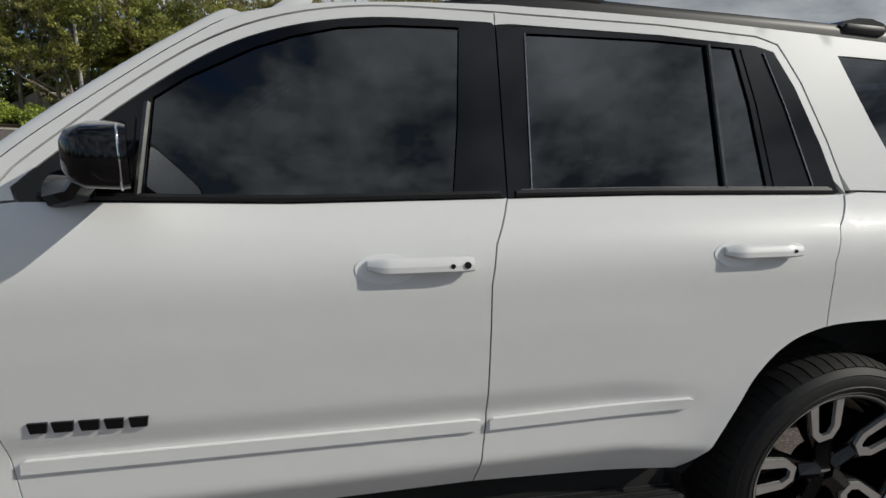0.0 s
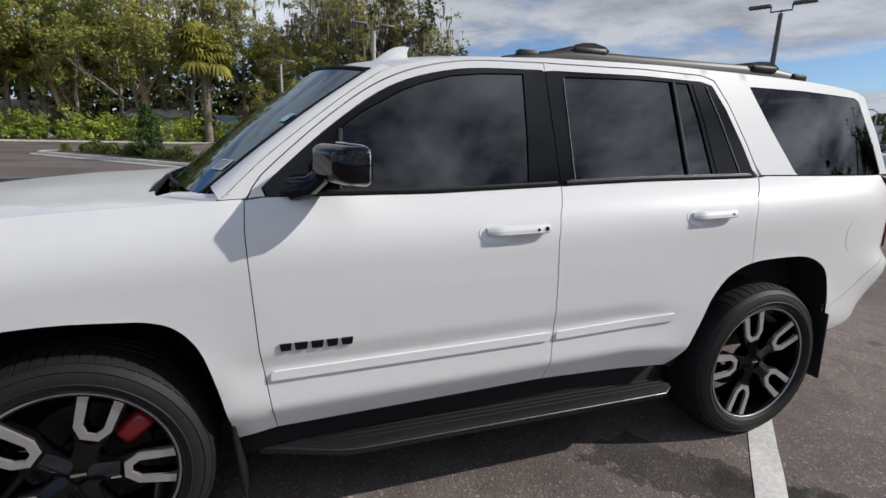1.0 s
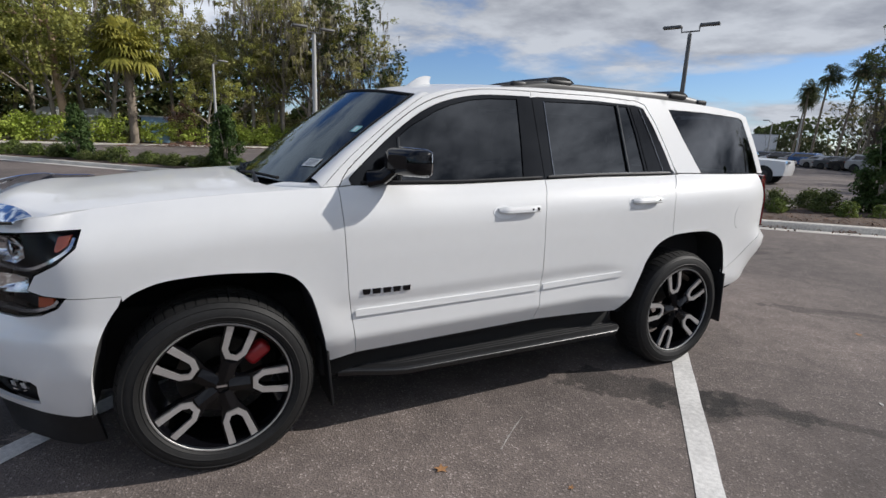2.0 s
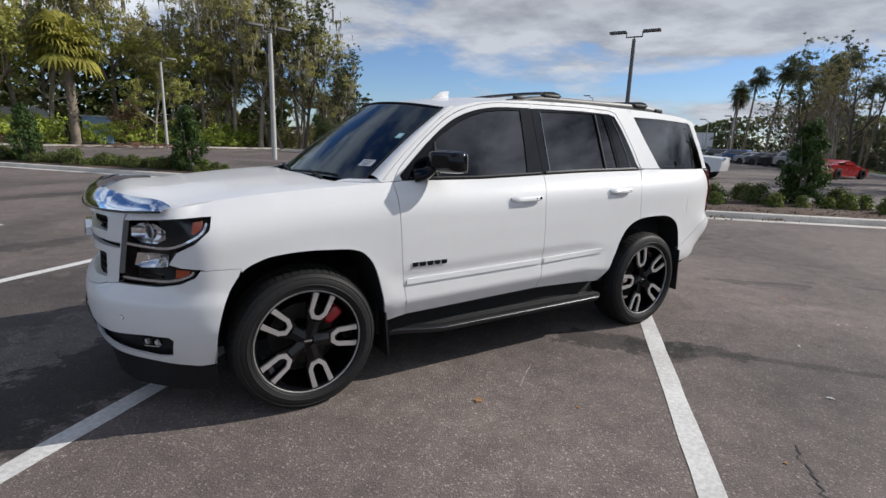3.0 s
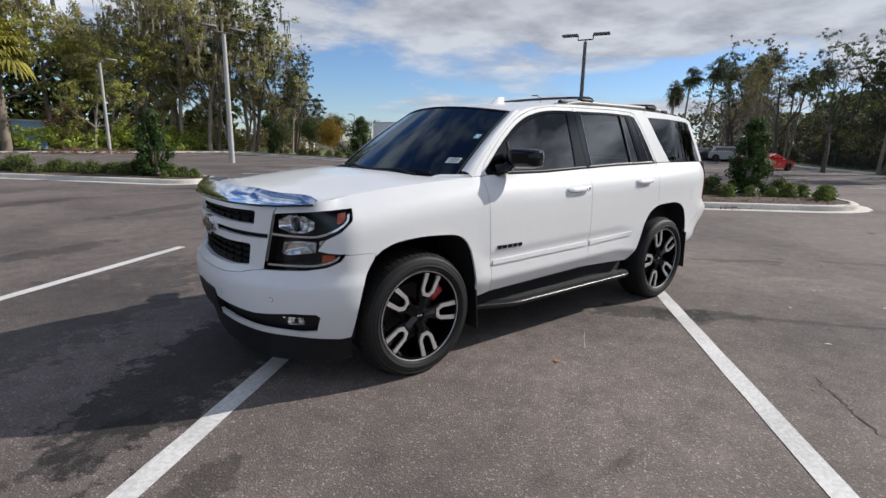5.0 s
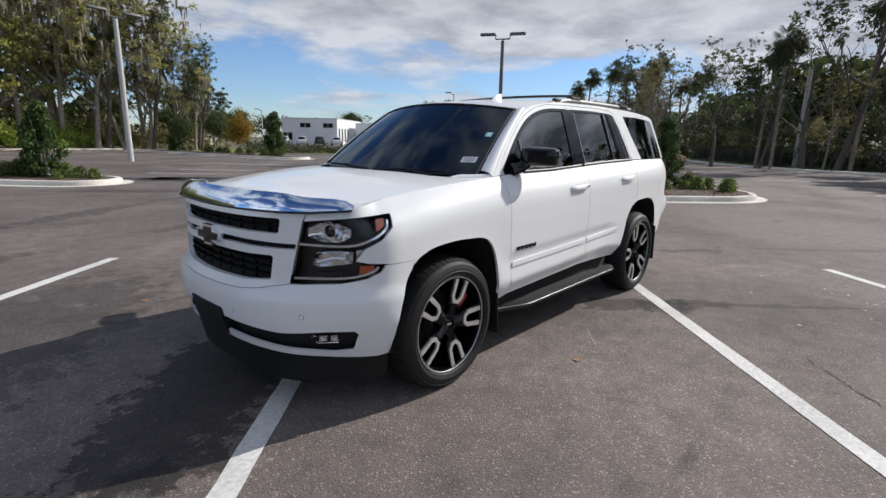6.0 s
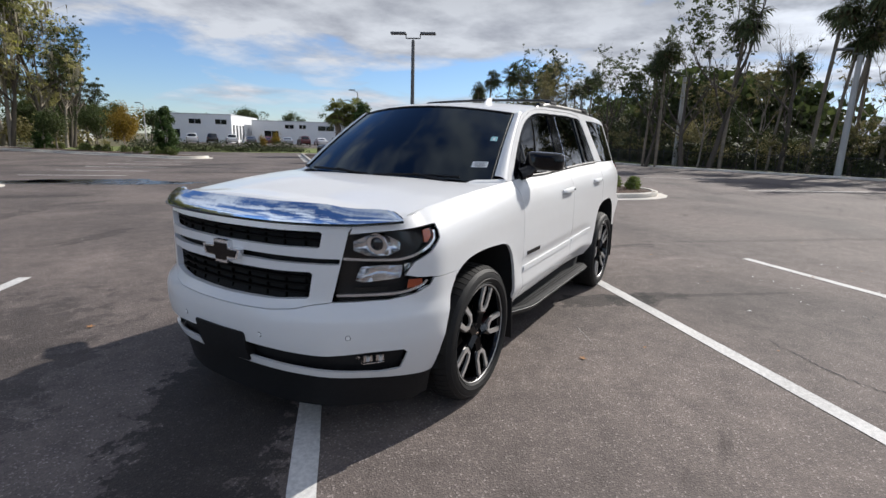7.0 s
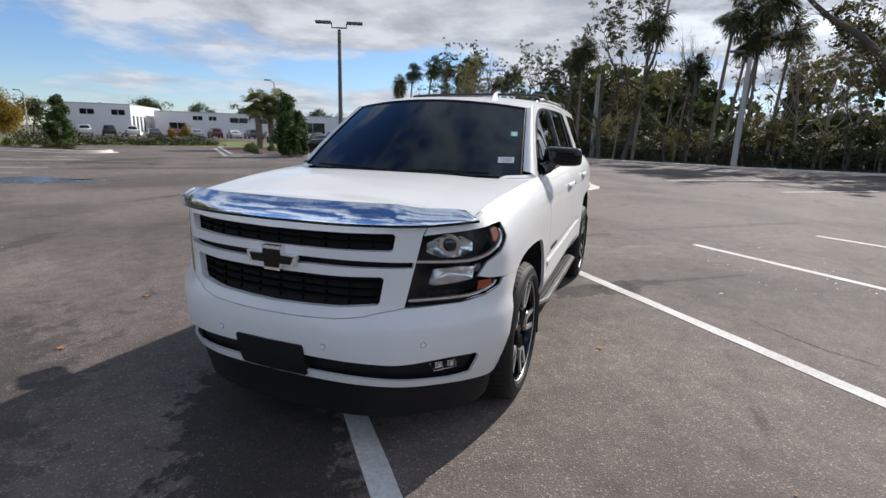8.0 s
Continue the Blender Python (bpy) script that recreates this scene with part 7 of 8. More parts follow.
for x, y, k in ((12.2, 52.6, 0.62), (16.4, 53.0, 0.52), (18.8, 52.5, 0.42), (8.0, 54, 0.7), (3.0, 53.5, 0.7)):
    plant(leafy[2], at(x, y, 0, None, k))
for x, y, k in ((-4.3, 49.2, 1.0), (-33, 50, 0.9), (-19, 52, 0.8)):
    plant(cabbage[0], at(x, y, 0, None, k))
for x, y, k, p in ((-31, 50.0, 0.8, 0), (-22, 50.2, 0.75, 1), (-14.5, 49.8, 0.85, 0), (1.5, 50.6, 0.62, 1), (-38, 49.5, 0.8, 0)):
    plant(leafy[p], at(x, y, 0, None, k))
for x, y, k, proto in ((-15.8, 51.2, 0.95, leafy[0]), (-9.7, 51.0, 1.0, leafy[1]), (-20.5, 52.0, 1.0, mossy[0]), (-12.5, 54.5, 1.05, leafy[0]), (-6.5, 54.0, 1.1, leafy[1]), (-25, 52, 1.0, leafy[1])):
    plant(proto, at(x, y, 0, None, k))
# two old trunks stand clear of the hedge, one of them leaning, wrapped in vines
for foot, knee, head, r in (((-14.9, 50.4, 0.0), (-16.1, 50.4, 3.4), (-17.6, 50.5, 8.2), 0.26), ((-9.4, 50.5, 0.0), (-9.62, 50.5, 5.5), (-9.95, 50.6, 11.0), 0.30)):
    t = thing("tree", "old brown trunk wrapped in vines at the edge of the woods", "tree", group="woodland trees")
    tubes, tips = [], []
    line = smooth_curve([foot, tuple((np.array(foot) + np.array(knee)) / 2 + (0.1, 0, 0)), knee, tuple((np.array(knee) + np.array(head)) / 2 + (0.15, 0, 0.2)), head], 5)
    tubes.append(tube([Vector(p) for p in line], list(np.linspace(r * 1.2, r * 0.55, len(line))), 9, caps=False))
    for k in range(9, len(line), 2):
        grow(line[k], (rng.normal(0, 0.8), rng.normal(0, 0.8), rng.uniform(0.2, 1.0)), rng.uniform(1.6, 2.6), r * 0.3, 2, tubes, tips, 0.3)
    v, f = join(*tubes)
    link_mesh("trunk", v, f, TRUNK, t, sharp=80)
    vine = np.array([line[int(i)] for i in rng.integers(4, len(line), 16)]) + rng.normal(size=(16, 3)) * (0.22, 0.22, 0.3)
    c, facing = clumps(np.vstack([np.array(tips), vine]), 42, 0.62, 0.75)
    v, f = leaf_cloud(c, 0.22, 0.55, facing)
    link_mesh("crown", v, f, LEAF, t, smooth=False)
# far oaks and young trees towards the building
for x, y, k in ((27, 78, 0.8), (31, 84, 0.95), (36, 92, 1.0), (42, 98, 0.95), (24, 70, 0.7), (47, 112, 1.05), (55, 120, 1.1), (64, 116, 1.0), (74, 108, 1.0), (80, 102, 1.15), (90, 98, 1.1), (97, 90, 1.05), (104, 84, 1.2), (112, 80, 1.1), (60, 124, 1.2), (86, 110, 1.2)):
    plant(oakfar[int(rng.integers(0, 2))], at(x, y, 0, None, k * 0.7))
for x, y, k, g in ((17.3, 36.6, 0.80, 1), (18.6, 43.2, 0.85, 0), (14.8, 40.9, 0.72, 0), (18.9, 39.5, 0.72, 1), (31.2, 38.6, 0.36, 1), (38, 44.5, 0.45, 1), (26.4, 64, 1.3, 0), (29, 66, 1.2, 0)):
    plant(gold[g], at(x, y, 0, None, k))
for x, y, k in ((28.0, 25.8, 1.0), (28.9, 25.4, 0.93), (29.3, 24.8, 1.02)):
    plant(shortpalm[0], at(x, y, 0.1, None, k))
# the woods to the right: palms leaning with the wind, bare and dark trees between them
for i, (x, y, h) in enumerate(((90.9, 46.2, 10.9), (82, 42, 9.4), (78.4, 39.2, 10.6), (74.8, 35.6, 11.6), (76.0, 33.2, 12.4), (66.0, 25.5, 10.6), (60.6, 20.9, 9.6), (64.5, 23.4, 10.4), (68.6, 22.2, 12.0), (65, 16.2, 9.8), (58.8, 15.9, 8.2), (55.9, 15.3, 7.6),
                               (39.4, -0.7, 10.2), (39.2, -3.6, 6.9), (39.1, -4.5, 7.0), (39.0, -5.9, 10.4), (38.9, -6.8, 8.6), (38.7, -8.1, 8.8), (38.5, -9.5, 9.0), (38.4, -7.4, 11.0), (38.9, 3.6, 8.4), (39.3, 4.6, 7.6), (37.5, -21, 10.5), (36.9, -27, 11.5))):
    plant(tallpalm[i % 3], at(x, y, 0, rng.uniform(-14, 14), h / 10.0))
for x, y, h, proto in ((66.5, 24.6, 15, sparse[0]), (57.9, 11.2, 12.9, sparse[0]), (58.4, 20.1, 14.0, sparse[0]), (38.3, 7.2, 9.6, sparse[0]), (39.0, 4.3, 9.0, sparse[1]), (39.1, 1.8, 11.2, bare[0]), (39.4, 0.0, 14.5, sparse[1]), (39.6, -4.4, 11.2, bare[1])):
    plant(proto, at(x, y, 0, None, h / 15.5))
for x, y, h in ((38.1, -10.9, 9.6), (37.9, -12.2, 9.4), (37.4, -13.8, 8.8), (39.6, -10.2, 9.0), (39.9, -3.0, 8.0), (39.0, -12.9, 9.8), (37.0, -15.5, 9.0), (40.2, 0.8, 7.0)):
    plant(scrub[0 if h > 9 else 1], at(x, y, 0, None, h / 11.0))
plant(darktree[0], at(54.6, 6.7, 0, None, 1.0))
for x, y, k in ((38.5, -20.5, 1.15), (39.0, -25.5, 1.3), (37.9, -16.6, 1.15), (36.9, -18.0, 1.25), (38.6, -18.9, 1.2), (40.5, -20.3, 1.35), (38.2, -22.2, 1.2)):
    plant(darktree[0], at(x, y, 0, None, k))
for k in range(20):
    t = (k * 0.618034) % 1.0
    plant(scrub[k % 2] if k % 4 else bare[k % 2], at(50 + 38 * t + rng.normal(0, 0.6), 12.5 + 19.5 * t + rng.uniform(0, 6), 0, None, rng.uniform(0.7, 1.0)))
# a heavy limb reaches out over the asphalt
t = thing("tree", "dark leaning tree with a long crooked limb over the asphalt", "tree", group="woodland trees")
tubes, tips = [], []
limb = smooth_curve([(34.6, -17.5, -0.1), (34.2, -16.6, 2.4), (33.6, -15.0, 4.5), (33.3, -13.6, 5.8), (33.4, -13.0, 6.7), (33.7, -12.0, 7.8), (34.1, -10.8, 8.7), (34.4, -9.6, 9.9), (34.6, -8.6, 11.2)], 5)
tubes.append(tube([Vector(p) for p in limb], list(np.linspace(0.34, 0.10, len(limb))), 8, caps=False))
for k in range(18, len(limb), 2):
    grow(limb[k], (rng.normal(0, 0.5), rng.normal(0, 0.6), rng.uniform(-0.2, 0.7)), rng.uniform(1.0, 1.7), 0.05, 2, tubes, tips, 0.35)
v, f = join(*tubes)
link_mesh("trunk", v, f, SHADEBARK, t, sharp=80)
c, facing = clumps(np.array(tips), 9, 0.45, 0.7)
v, f = leaf_cloud(c, 0.15, 0.5, facing)
link_mesh("crown", v, f, LEAF_OLIVE, t, smooth=False)
# undergrowth: stuff
def thicket(name, label, centres, size, material, slim=0.5, normals=None):
    v, f = leaf_cloud(centres, size, slim, normals)
    ob = link_mesh(name, v, f, material, smooth=False)
    return tagged(ob, label, "undergrowth", kind="stuff")


hl = smooth_curve(hedge_line, 40)
hx = hl[rng.integers(0, len(hl), 620)]
lumps = 1.75 + 0.5 * np.sin(hx[:, 0] * 0.55) * np.sin(hx[:, 0] * 1.9 + 1) + 0.35 * np.sin(hx[:, 0] * 4.1)
hz = rng.random(len(hx)) ** 0.7 * lumps
hubs = np.stack([hx[:, 0] + rng.normal(0, 0.7, len(hx)), hx[:, 1] + 1.5 + np.abs(rng.normal(0, 0.8, len(hx))) + 0.35 * hz, 0.2 + hz], 1)
c, facing = clumps(hubs, 62, 0.62, 0.8, 0.6)
c[:, 2] = np.maximum(c[:, 2], 0.12)
thicket("hedge", "dense bright green vine-covered hedge along the kerb", c, 0.23, LEAF_LIT, 0.6, facing)
hx = -62 + 80 * rng.random(640)
hubs = np.stack([hx, 53.5 + 0.06 * hx + rng.random(640) * 9, 0.4 + rng.random(640) ** 1.2 * (4.4 + 1.8 * np.sin(hx * 0.35) - 2.0 * (hx > 14))], 1)
hubs = hubs[~((((hubs[:, 0] > -15) & (hubs[:, 0] < 0.5)) | ((hubs[:, 0] > -31) & (hubs[:, 0] < -18.5))) & (hubs[:, 1] < 57.5) & (hubs[:, 2] > 0.9))]
c, facing = clumps(hubs, 60, 0.85, 0.75, 0.6)
thicket("woodland_undergrowth", "shadowy mass of shrubs and saplings inside the woods", c, 0.30, LEAF_OLIVE, 0.6, facing)
hx = 10 + 14 * rng.random(110)
hubs = np.stack([hx, 51.2 + 0.12 * (hx - 12) + rng.random(110) * 6, 0.3 + rng.random(110) * 1.9], 1)
c, facing = clumps(hubs, 56, 0.7, 0.8, 0.6)
c[:, 2] = np.maximum(c[:, 2], 0.1)
thicket("woodland_undergrowth", "dark green shrubs at the end of the woods", c, 0.24, LEAF_OLIVE, 0.55, facing)
far_line = smooth_curve([(24, 70), (36, 96), (50, 116), (76, 112), (100, 90), (118, 78)], 40)
pick = far_line[rng.integers(0, len(far_line), 300)]
hubs = np.c_[pick + rng.normal(0, 1.6, pick.shape), 0.6 + rng.random(300) ** 1.1 * (4.6 + 2.4 * np.sin(pick[:, 0] * 0.31) * np.sin(pick[:, 0] * 0.83))]
c, facing = clumps(hubs, 46, 1.7, 0.75, 0.6)
c[:, 2] = np.maximum(c[:, 2], 0.2)
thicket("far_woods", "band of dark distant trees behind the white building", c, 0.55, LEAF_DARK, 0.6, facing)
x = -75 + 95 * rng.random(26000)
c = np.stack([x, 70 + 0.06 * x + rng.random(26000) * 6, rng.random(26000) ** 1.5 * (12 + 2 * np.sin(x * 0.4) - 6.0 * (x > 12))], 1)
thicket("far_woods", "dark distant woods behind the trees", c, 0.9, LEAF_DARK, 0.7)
ed = smooth_curve([(33.8, -55), (34.5, -15), (37.6, -4), (43.0, 5.2), (59, 15.8), (80, 26), (96, 36), (101, 46), (95, 54)], 40)
gd = np.gradient(ed, axis=0)
gn = np.stack([gd[:, 1], -gd[:, 0]], 1) / np.linalg.norm(gd, axis=1)[:, None]
seg = np.r_[0, np.cumsum(np.linalg.norm(np.diff(ed, axis=0), axis=1))]


def edge_points(n, back, far_back, power=1.0):
    s = rng.random(n) * seg[-1]
    px, py = np.interp(s, seg, ed[:, 0]), np.interp(s, seg, ed[:, 1])
    nx, ny = np.interp(s, seg, gn[:, 0]), np.interp(s, seg, gn[:, 1])
    b = back + (far_back - back) * rng.random(n) ** power
    return s, np.stack([px + nx * b, py + ny * b], 1)


olive = kinds(lambda k: make_tree("tree", "scrubby olive-green tree at the edge of the woods", 7.0, (LEAF_OLIVE, LEAF_DARK)[k], k, 3000, 0.20, (0.75, 0.75, 0.7), depth=4, trunk_r=0.10, lift=0.2, wood=SHADEBARK), 2)
s, q = edge_points(20, 2.0, 6.5)
for k, (px, py) in enumerate(q):
    plant(olive[k % 2], at(px, py, 0, None, rng.uniform(0.45, 0.68)))
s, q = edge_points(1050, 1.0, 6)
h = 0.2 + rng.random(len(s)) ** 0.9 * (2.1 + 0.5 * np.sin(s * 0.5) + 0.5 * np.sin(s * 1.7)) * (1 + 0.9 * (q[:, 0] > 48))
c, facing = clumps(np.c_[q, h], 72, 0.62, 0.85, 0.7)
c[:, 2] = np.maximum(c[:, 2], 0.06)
thicket("woodland_undergrowth", "dark palmetto and shrub thicket at the edge of the asphalt", c, 0.22, LEAF_SHADE, 0.5, facing)
s, q = edge_points(520, 0.9, 6)
h = 0.9 + rng.random(len(s)) ** 1.2 * (2.0 + 0.9 * np.sin(s * 0.33 + 1) + 0.6 * np.sin(s * 1.1)) * (1 + 0.5 * (q[:, 0] > 48))
c, facing = clumps(np.c_[q, h], 70, 0.75, 0.75, 0.8)
thicket("woodland_undergrowth", "green-brown shrub crowns above the thicket", c, 0.17, LEAF_OLIVE, 0.55, facing)

bits = []
s, q = edge_points(420, 0.3, 5.0)
for px, py in q:
    hh = rng.uniform(1.8, 6.5)
    lx, ly = rng.normal(0, 0.16, 2) * hh
    p0, p2 = Vector((px, py, 0.0)), Vector((px + lx, py + ly, hh))
    p1 = p0.lerp(p2, 0.5) + Vector((*rng.normal(0, 0.05 * hh, 2), 0.0))
    r = rng.uniform(0.015, 0.05)
    bits.append(tube([p0, p1, p2], [r, r * 0.7, r * 0.3], 4, caps=False))
    for j in range(3):
        b0 = p1.lerp(p2, rng.uniform(0, 0.8))
        bits.append(tube([b0, b0 + Vector((*rng.normal(0, 0.5, 2), rng.uniform(0.3, 1.0)))], [r * 0.5, r * 0.15], 3, caps=False))
v, f = join(*bits)
tagged(link_mesh("bare_brush", v, f, SHADEBARK), "bare grey saplings and sticks in the thicket", "undergrowth", kind="stuff")
fv, ff = [], []
s, q = edge_points(760, 0.7, 3.2)
for (px, py) in q:
    z = rng.uniform(0.3, 2.3)
    a = rng.uniform(0, 2 * math.pi)
    fan(fv, ff, Vector((px, py, z)), Vector((math.cos(a), math.sin(a), rng.uniform(0.1, 0.9))), rng.uniform(0.5, 0.95), 9, 0.25)
ob = link_mesh("palmetto_thicket", fv, ff, FROND_DARK, smooth=False)
tagged(ob, "dark palmetto fans along the edge of the woods", "undergrowth", kind="stuff")
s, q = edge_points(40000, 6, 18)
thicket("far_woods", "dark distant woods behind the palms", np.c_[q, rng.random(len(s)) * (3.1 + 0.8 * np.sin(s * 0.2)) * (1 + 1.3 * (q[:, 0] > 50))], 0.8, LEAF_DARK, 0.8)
# grass verge and a dark picket fence along the edge of the woods
rows = []
for k in range(0, len(ed), 2):
    if -50 < ed[k][1] < 25:
        p, n = Vector((*ed[k], 0.0)), Vector((*gn[k], 0.0))
        rows.append([p - n * 0.75 + Vector((0, 0, 0.015)), p + n * 0.2 + Vector((0, 0, 0.06)), p + n * 1.6 + Vector((0, 0, 0.05))])
v, f = sheet(rows)
tagged(link_mesh("grass_verge", v, f, GRASS), "strip of green grass at the foot of the woods", "grass", kind="structure")
IRON = mat("fence_iron", (0.012, 0.012, 0.013), 0.5, var=0.2)
fence = thing("fence", "low black metal picket fence before the woods", "fence")
first_s, last_s = float(np.interp(-17.0, ed[:, 1], seg)), float(np.interp(14.0, ed[:, 1], seg))
stops = np.linspace(first_s, last_s, 17)
spot = lambda d: Vector((float(np.interp(d, seg, ed[:, 0] + gn[:, 0] * 0.55)), float(np.interp(d, seg, ed[:, 1] + gn[:, 1] * 0.55)), 0.0))
v, f = tube([Vector((0, 0, 0.08)), Vector((0, 0, 1.28))], 0.012, 4)
first_picket = link_mesh("picket", v, f, IRON, smooth=False)
picket_mesh = first_picket.data
bpy.data.objects.remove(first_picket)
for i, d in enumerate(stops):
    p = spot(d)
    part("post", box_bm((0.07, 0.07, 1.42), (p.x, p.y, 0.70), 0.006), IRON, fence)
    if i + 1 < len(stops):
        q = spot(stops[i + 1])
        for z in (0.22, 1.16):
            v, f = tube([p + Vector((0, 0, z)), q + Vector((0, 0, z))], 0.022, 4)
            link_mesh("rail", v, f, IRON, fence, smooth=False)
        for k in range(1, 14):
            picket = new("picket", picket_mesh)
            picket.parent, picket.location = fence, p.lerp(q, k / 14)
# heap of cut brush before the hedge
bits = []
for k in range(170):
    x = rng.normal(0.6, 2.1)
    y = 45.6 + 0.1 * x + rng.normal(0, 0.45)
    z = 0.05 + 0.42 * rng.random() * math.exp(-((x - 0.6) / 2.4) ** 2)
    a = rng.uniform(0, 2 * math.pi)
    d = Vector((math.cos(a), math.sin(a) * 0.5, rng.normal(0, 0.16))) * rng.uniform(0.2, 0.6)
    bits.append(tube([Vector((x, y, z)) - d, Vector((x, y, z)) + Vector((0, 0, 0.05)), Vector((x, y, z)) + d], [0.012, 0.03, 0.01], 4))
v, f = join(*bits)
tagged(link_mesh("brush_pile", v, f, TWIG), "heap of reddish-brown cut brush by the kerb", "brush", kind="stuff")
# low woods round the unseen sides
a = rng.uniform(math.pi * 0.98, math.pi * 1.78, 16000)
r = 78 + 14 * rng.random(len(a))
c = np.stack([r * np.cos(a), r * np.sin(a), rng.random(len(a)) * (5.5 + 2.5 * np.sin(a * 23) + 1.5 * np.sin(a * 57))], 1)
thicket("far_woods", "low dark woods across the car park", c, 1.2, LEAF_DARK, 0.8)


t = rng.random(9000)
c = np.stack([20 + 14.5 * t + rng.normal(0, 0.35, len(t)), 41.2 - 4.4 * t + rng.normal(0, 0.5, len(t)), rng.random(len(t)) ** 0.8 * (0.66 + 0.25 * np.sin(t * 31) + 0.2 * np.sin(t * 83))], 1)
thicket("hedge", "low clipped dark hedge beyond the asphalt", c, 0.15, LEAF_SHADE)


def make_shrub(label, height, width, leaf, n, size, name="shrub"):
    t = thing(name, label, "shrub", group="island shrubs")
    stems = [tube([Vector((0, 0, -0.05)), Vector((0.05 * math.cos(k * 2.1), 0.05 * math.sin(k * 2.1), height * 0.3)), Vector((0.18 * width * math.cos(k * 2.1), 0.18 * width * math.sin(k * 2.1), height * 0.8))], [0.03, 0.022, 0.01], 5) for k in range(4)]
    v, f = join(*stems)
    link_mesh("stem", v, f, BARK, t)
    n_hub = 70
    q = (np.arange(n_hub) + 0.5) / n_hub
    bulge = np.where(q < 0.3, 0.78 + 0.22 * q / 0.3, np.clip(1.0 - 0.86 * ((q - 0.3) / 0.7) ** 1.35, 0.05, 1.0))
    a = rng.uniform(0, 2 * math.pi, n_hub)
    r = width * 0.42 * bulge * rng.uniform(0.45, 1.0, n_hub)
    hubs = np.stack([r * np.cos(a), r * np.sin(a), height * (0.05 + 0.89 * q)], 1)
    c, facing = clumps(hubs, n // n_hub, width * 0.17, 0.9, 0.7)
    c[:, 2] = np.maximum(c[:, 2], 0.02)
    v, f = leaf_cloud(c, size, 0.55, facing)
    link_mesh("crown", v, f, leaf, t, smooth=False)
    return t


LITTER = [(10.75, 2.78, 130), (11.55, 1.98, 120)]
# bark chips on the near island and leaf litter in its gutter
bits = []
a0, b0 = Vector((10.2, 5.6, 0)), Vector((14.3, 1.9, 0))
across = Vector((b0.y - a0.y, a0.x - b0.x, 0)).normalized()
for k in range(2600):
    p = a0.lerp(b0, rng.uniform(-0.2, 1.2)) + across * rng.uniform(-1.62, 1.62) + Vector((0, 0, rng.uniform(0.135, 0.175)))
    d = Vector((*rng.normal(size=2), rng.normal() * 0.35)).normalized() * rng.uniform(0.025, 0.07)
    e = d.cross(Vector((0, 0, 1))).normalized() * rng.uniform(0.010, 0.022)
    up_by = Vector((0, 0, 0.012))
    bits.append(([p - d, p + e, p + d, p - e, p + up_by], [(0, 1, 4), (1, 2, 4), (2, 3, 4), (3, 0, 4)]))
v, f = join(*bits)
tagged(link_mesh("bark_chips", v, f, CHIP, smooth=False), "loose brown bark chips on the planting island", "mulch", kind="stuff")
for cx, cy, n in LITTER:
    c = np.stack([cx + rng.normal(0, 0.26, n), cy + rng.normal(0, 0.20, n), 0.02 + 0.05 * rng.random(n)], 1)
    v, f = leaf_cloud(c, 0.06, 0.55)
    tagged(link_mesh("leaf_litter", v, f, CHIP, smooth=False), "small drift of brown dead leaves in the gutter", "leaves", kind="stuff")


tall_shrub = make_shrub("glossy dark green upright shrub in a mulched island", 2.05, 1.15, LEAF_SHRUB, 9000, 0.085, "tall_shrub")
low_shrub = make_shrub("low rounded green shrub on the mulch", 0.48, 0.9, LEAF_LOW, 1900, 0.06, "low_shrub")
lit_shrub = make_shrub("small yellow-green grassy tuft on the mulch", 0.36, 0.5, LEAF_TUFT, 900, 0.06, "grass_tuft")
first += [tall_shrub, low_shrub, lit_shrub]
for x, y, k in ((14.7, 2.75, 1.12), (1.1, 16.6, 1.12), (-4.1, 22.0, 1.1), (17.5, 31.7, 1.55), (22.4, 18.6, 1.75), (23.2, 18.4, 1.3), (14.6, 42.5, 1.3)):
    plant(tall_shrub, at(x, y, 0.13, None, k))
for x, y, k in ((13.4, 3.2, 1.1), (12.6, 4.0, 1.0), (11.6, 4.7, 1.05), (15.1, 2.05, 1.0), (10.6, 5.6, 1.0), (14.0, 3.9, 1.0), (12.4, 5.4, 1.0), (0.3, 17.3, 0.9), (-0.6, 18.0, 0.85), (-1.5, 19.2, 1.0), (-2.6, 20.4, 1.0), (-3.3, 21.0, 0.8), (-5.0, 23.0, 0.95), (-6.2, 24.5, 1.0), (-0.9, 18.8, 0.7), (1.9, 16.0, 0.7), (15.8, 36, 1.0), (16.3, 31, 1.0), (15.4, 38, 1.1), (24.9, 22.0, 0.9), (26.4, 25.0, 1.0), (16.6, 29.6, 0.8), (21.6, 20.4, 0.8), (22.6, 21.6, 1.0), (23.6, 22.8, 1.0), (16.4, 33.4, 0.9), (16.2, 34.6, 1.0), (15.9, 37.4, 0.9), (15.7, 39.2, 1.0), (15.4, 42.0, 1.0), (15.0, 44.5, 1.0), (16.9, 30.6, 1.0)):
    plant(low_shrub, at(x, y, 0.12, None, k))
for x, y, k in ((14.65, 1.65, 1.2), (15.2, 1.5, 1.1), (14.7, 0.85, 1.2), (13.0, 2.6, 1.1), (14.2, 1.9, 0.9), (15.3, 0.9, 1.1), (11.9, 3.5, 1.0), (13.7, 2.3, 0.9), (1.5, 16.3, 0.8), (2.1, 15.4, 0.9), (1.2, 15.6, 0.7), (-2.0, 19.2, 0.9)):
    plant(lit_shrub, at(x, y, 0.12, None, k))
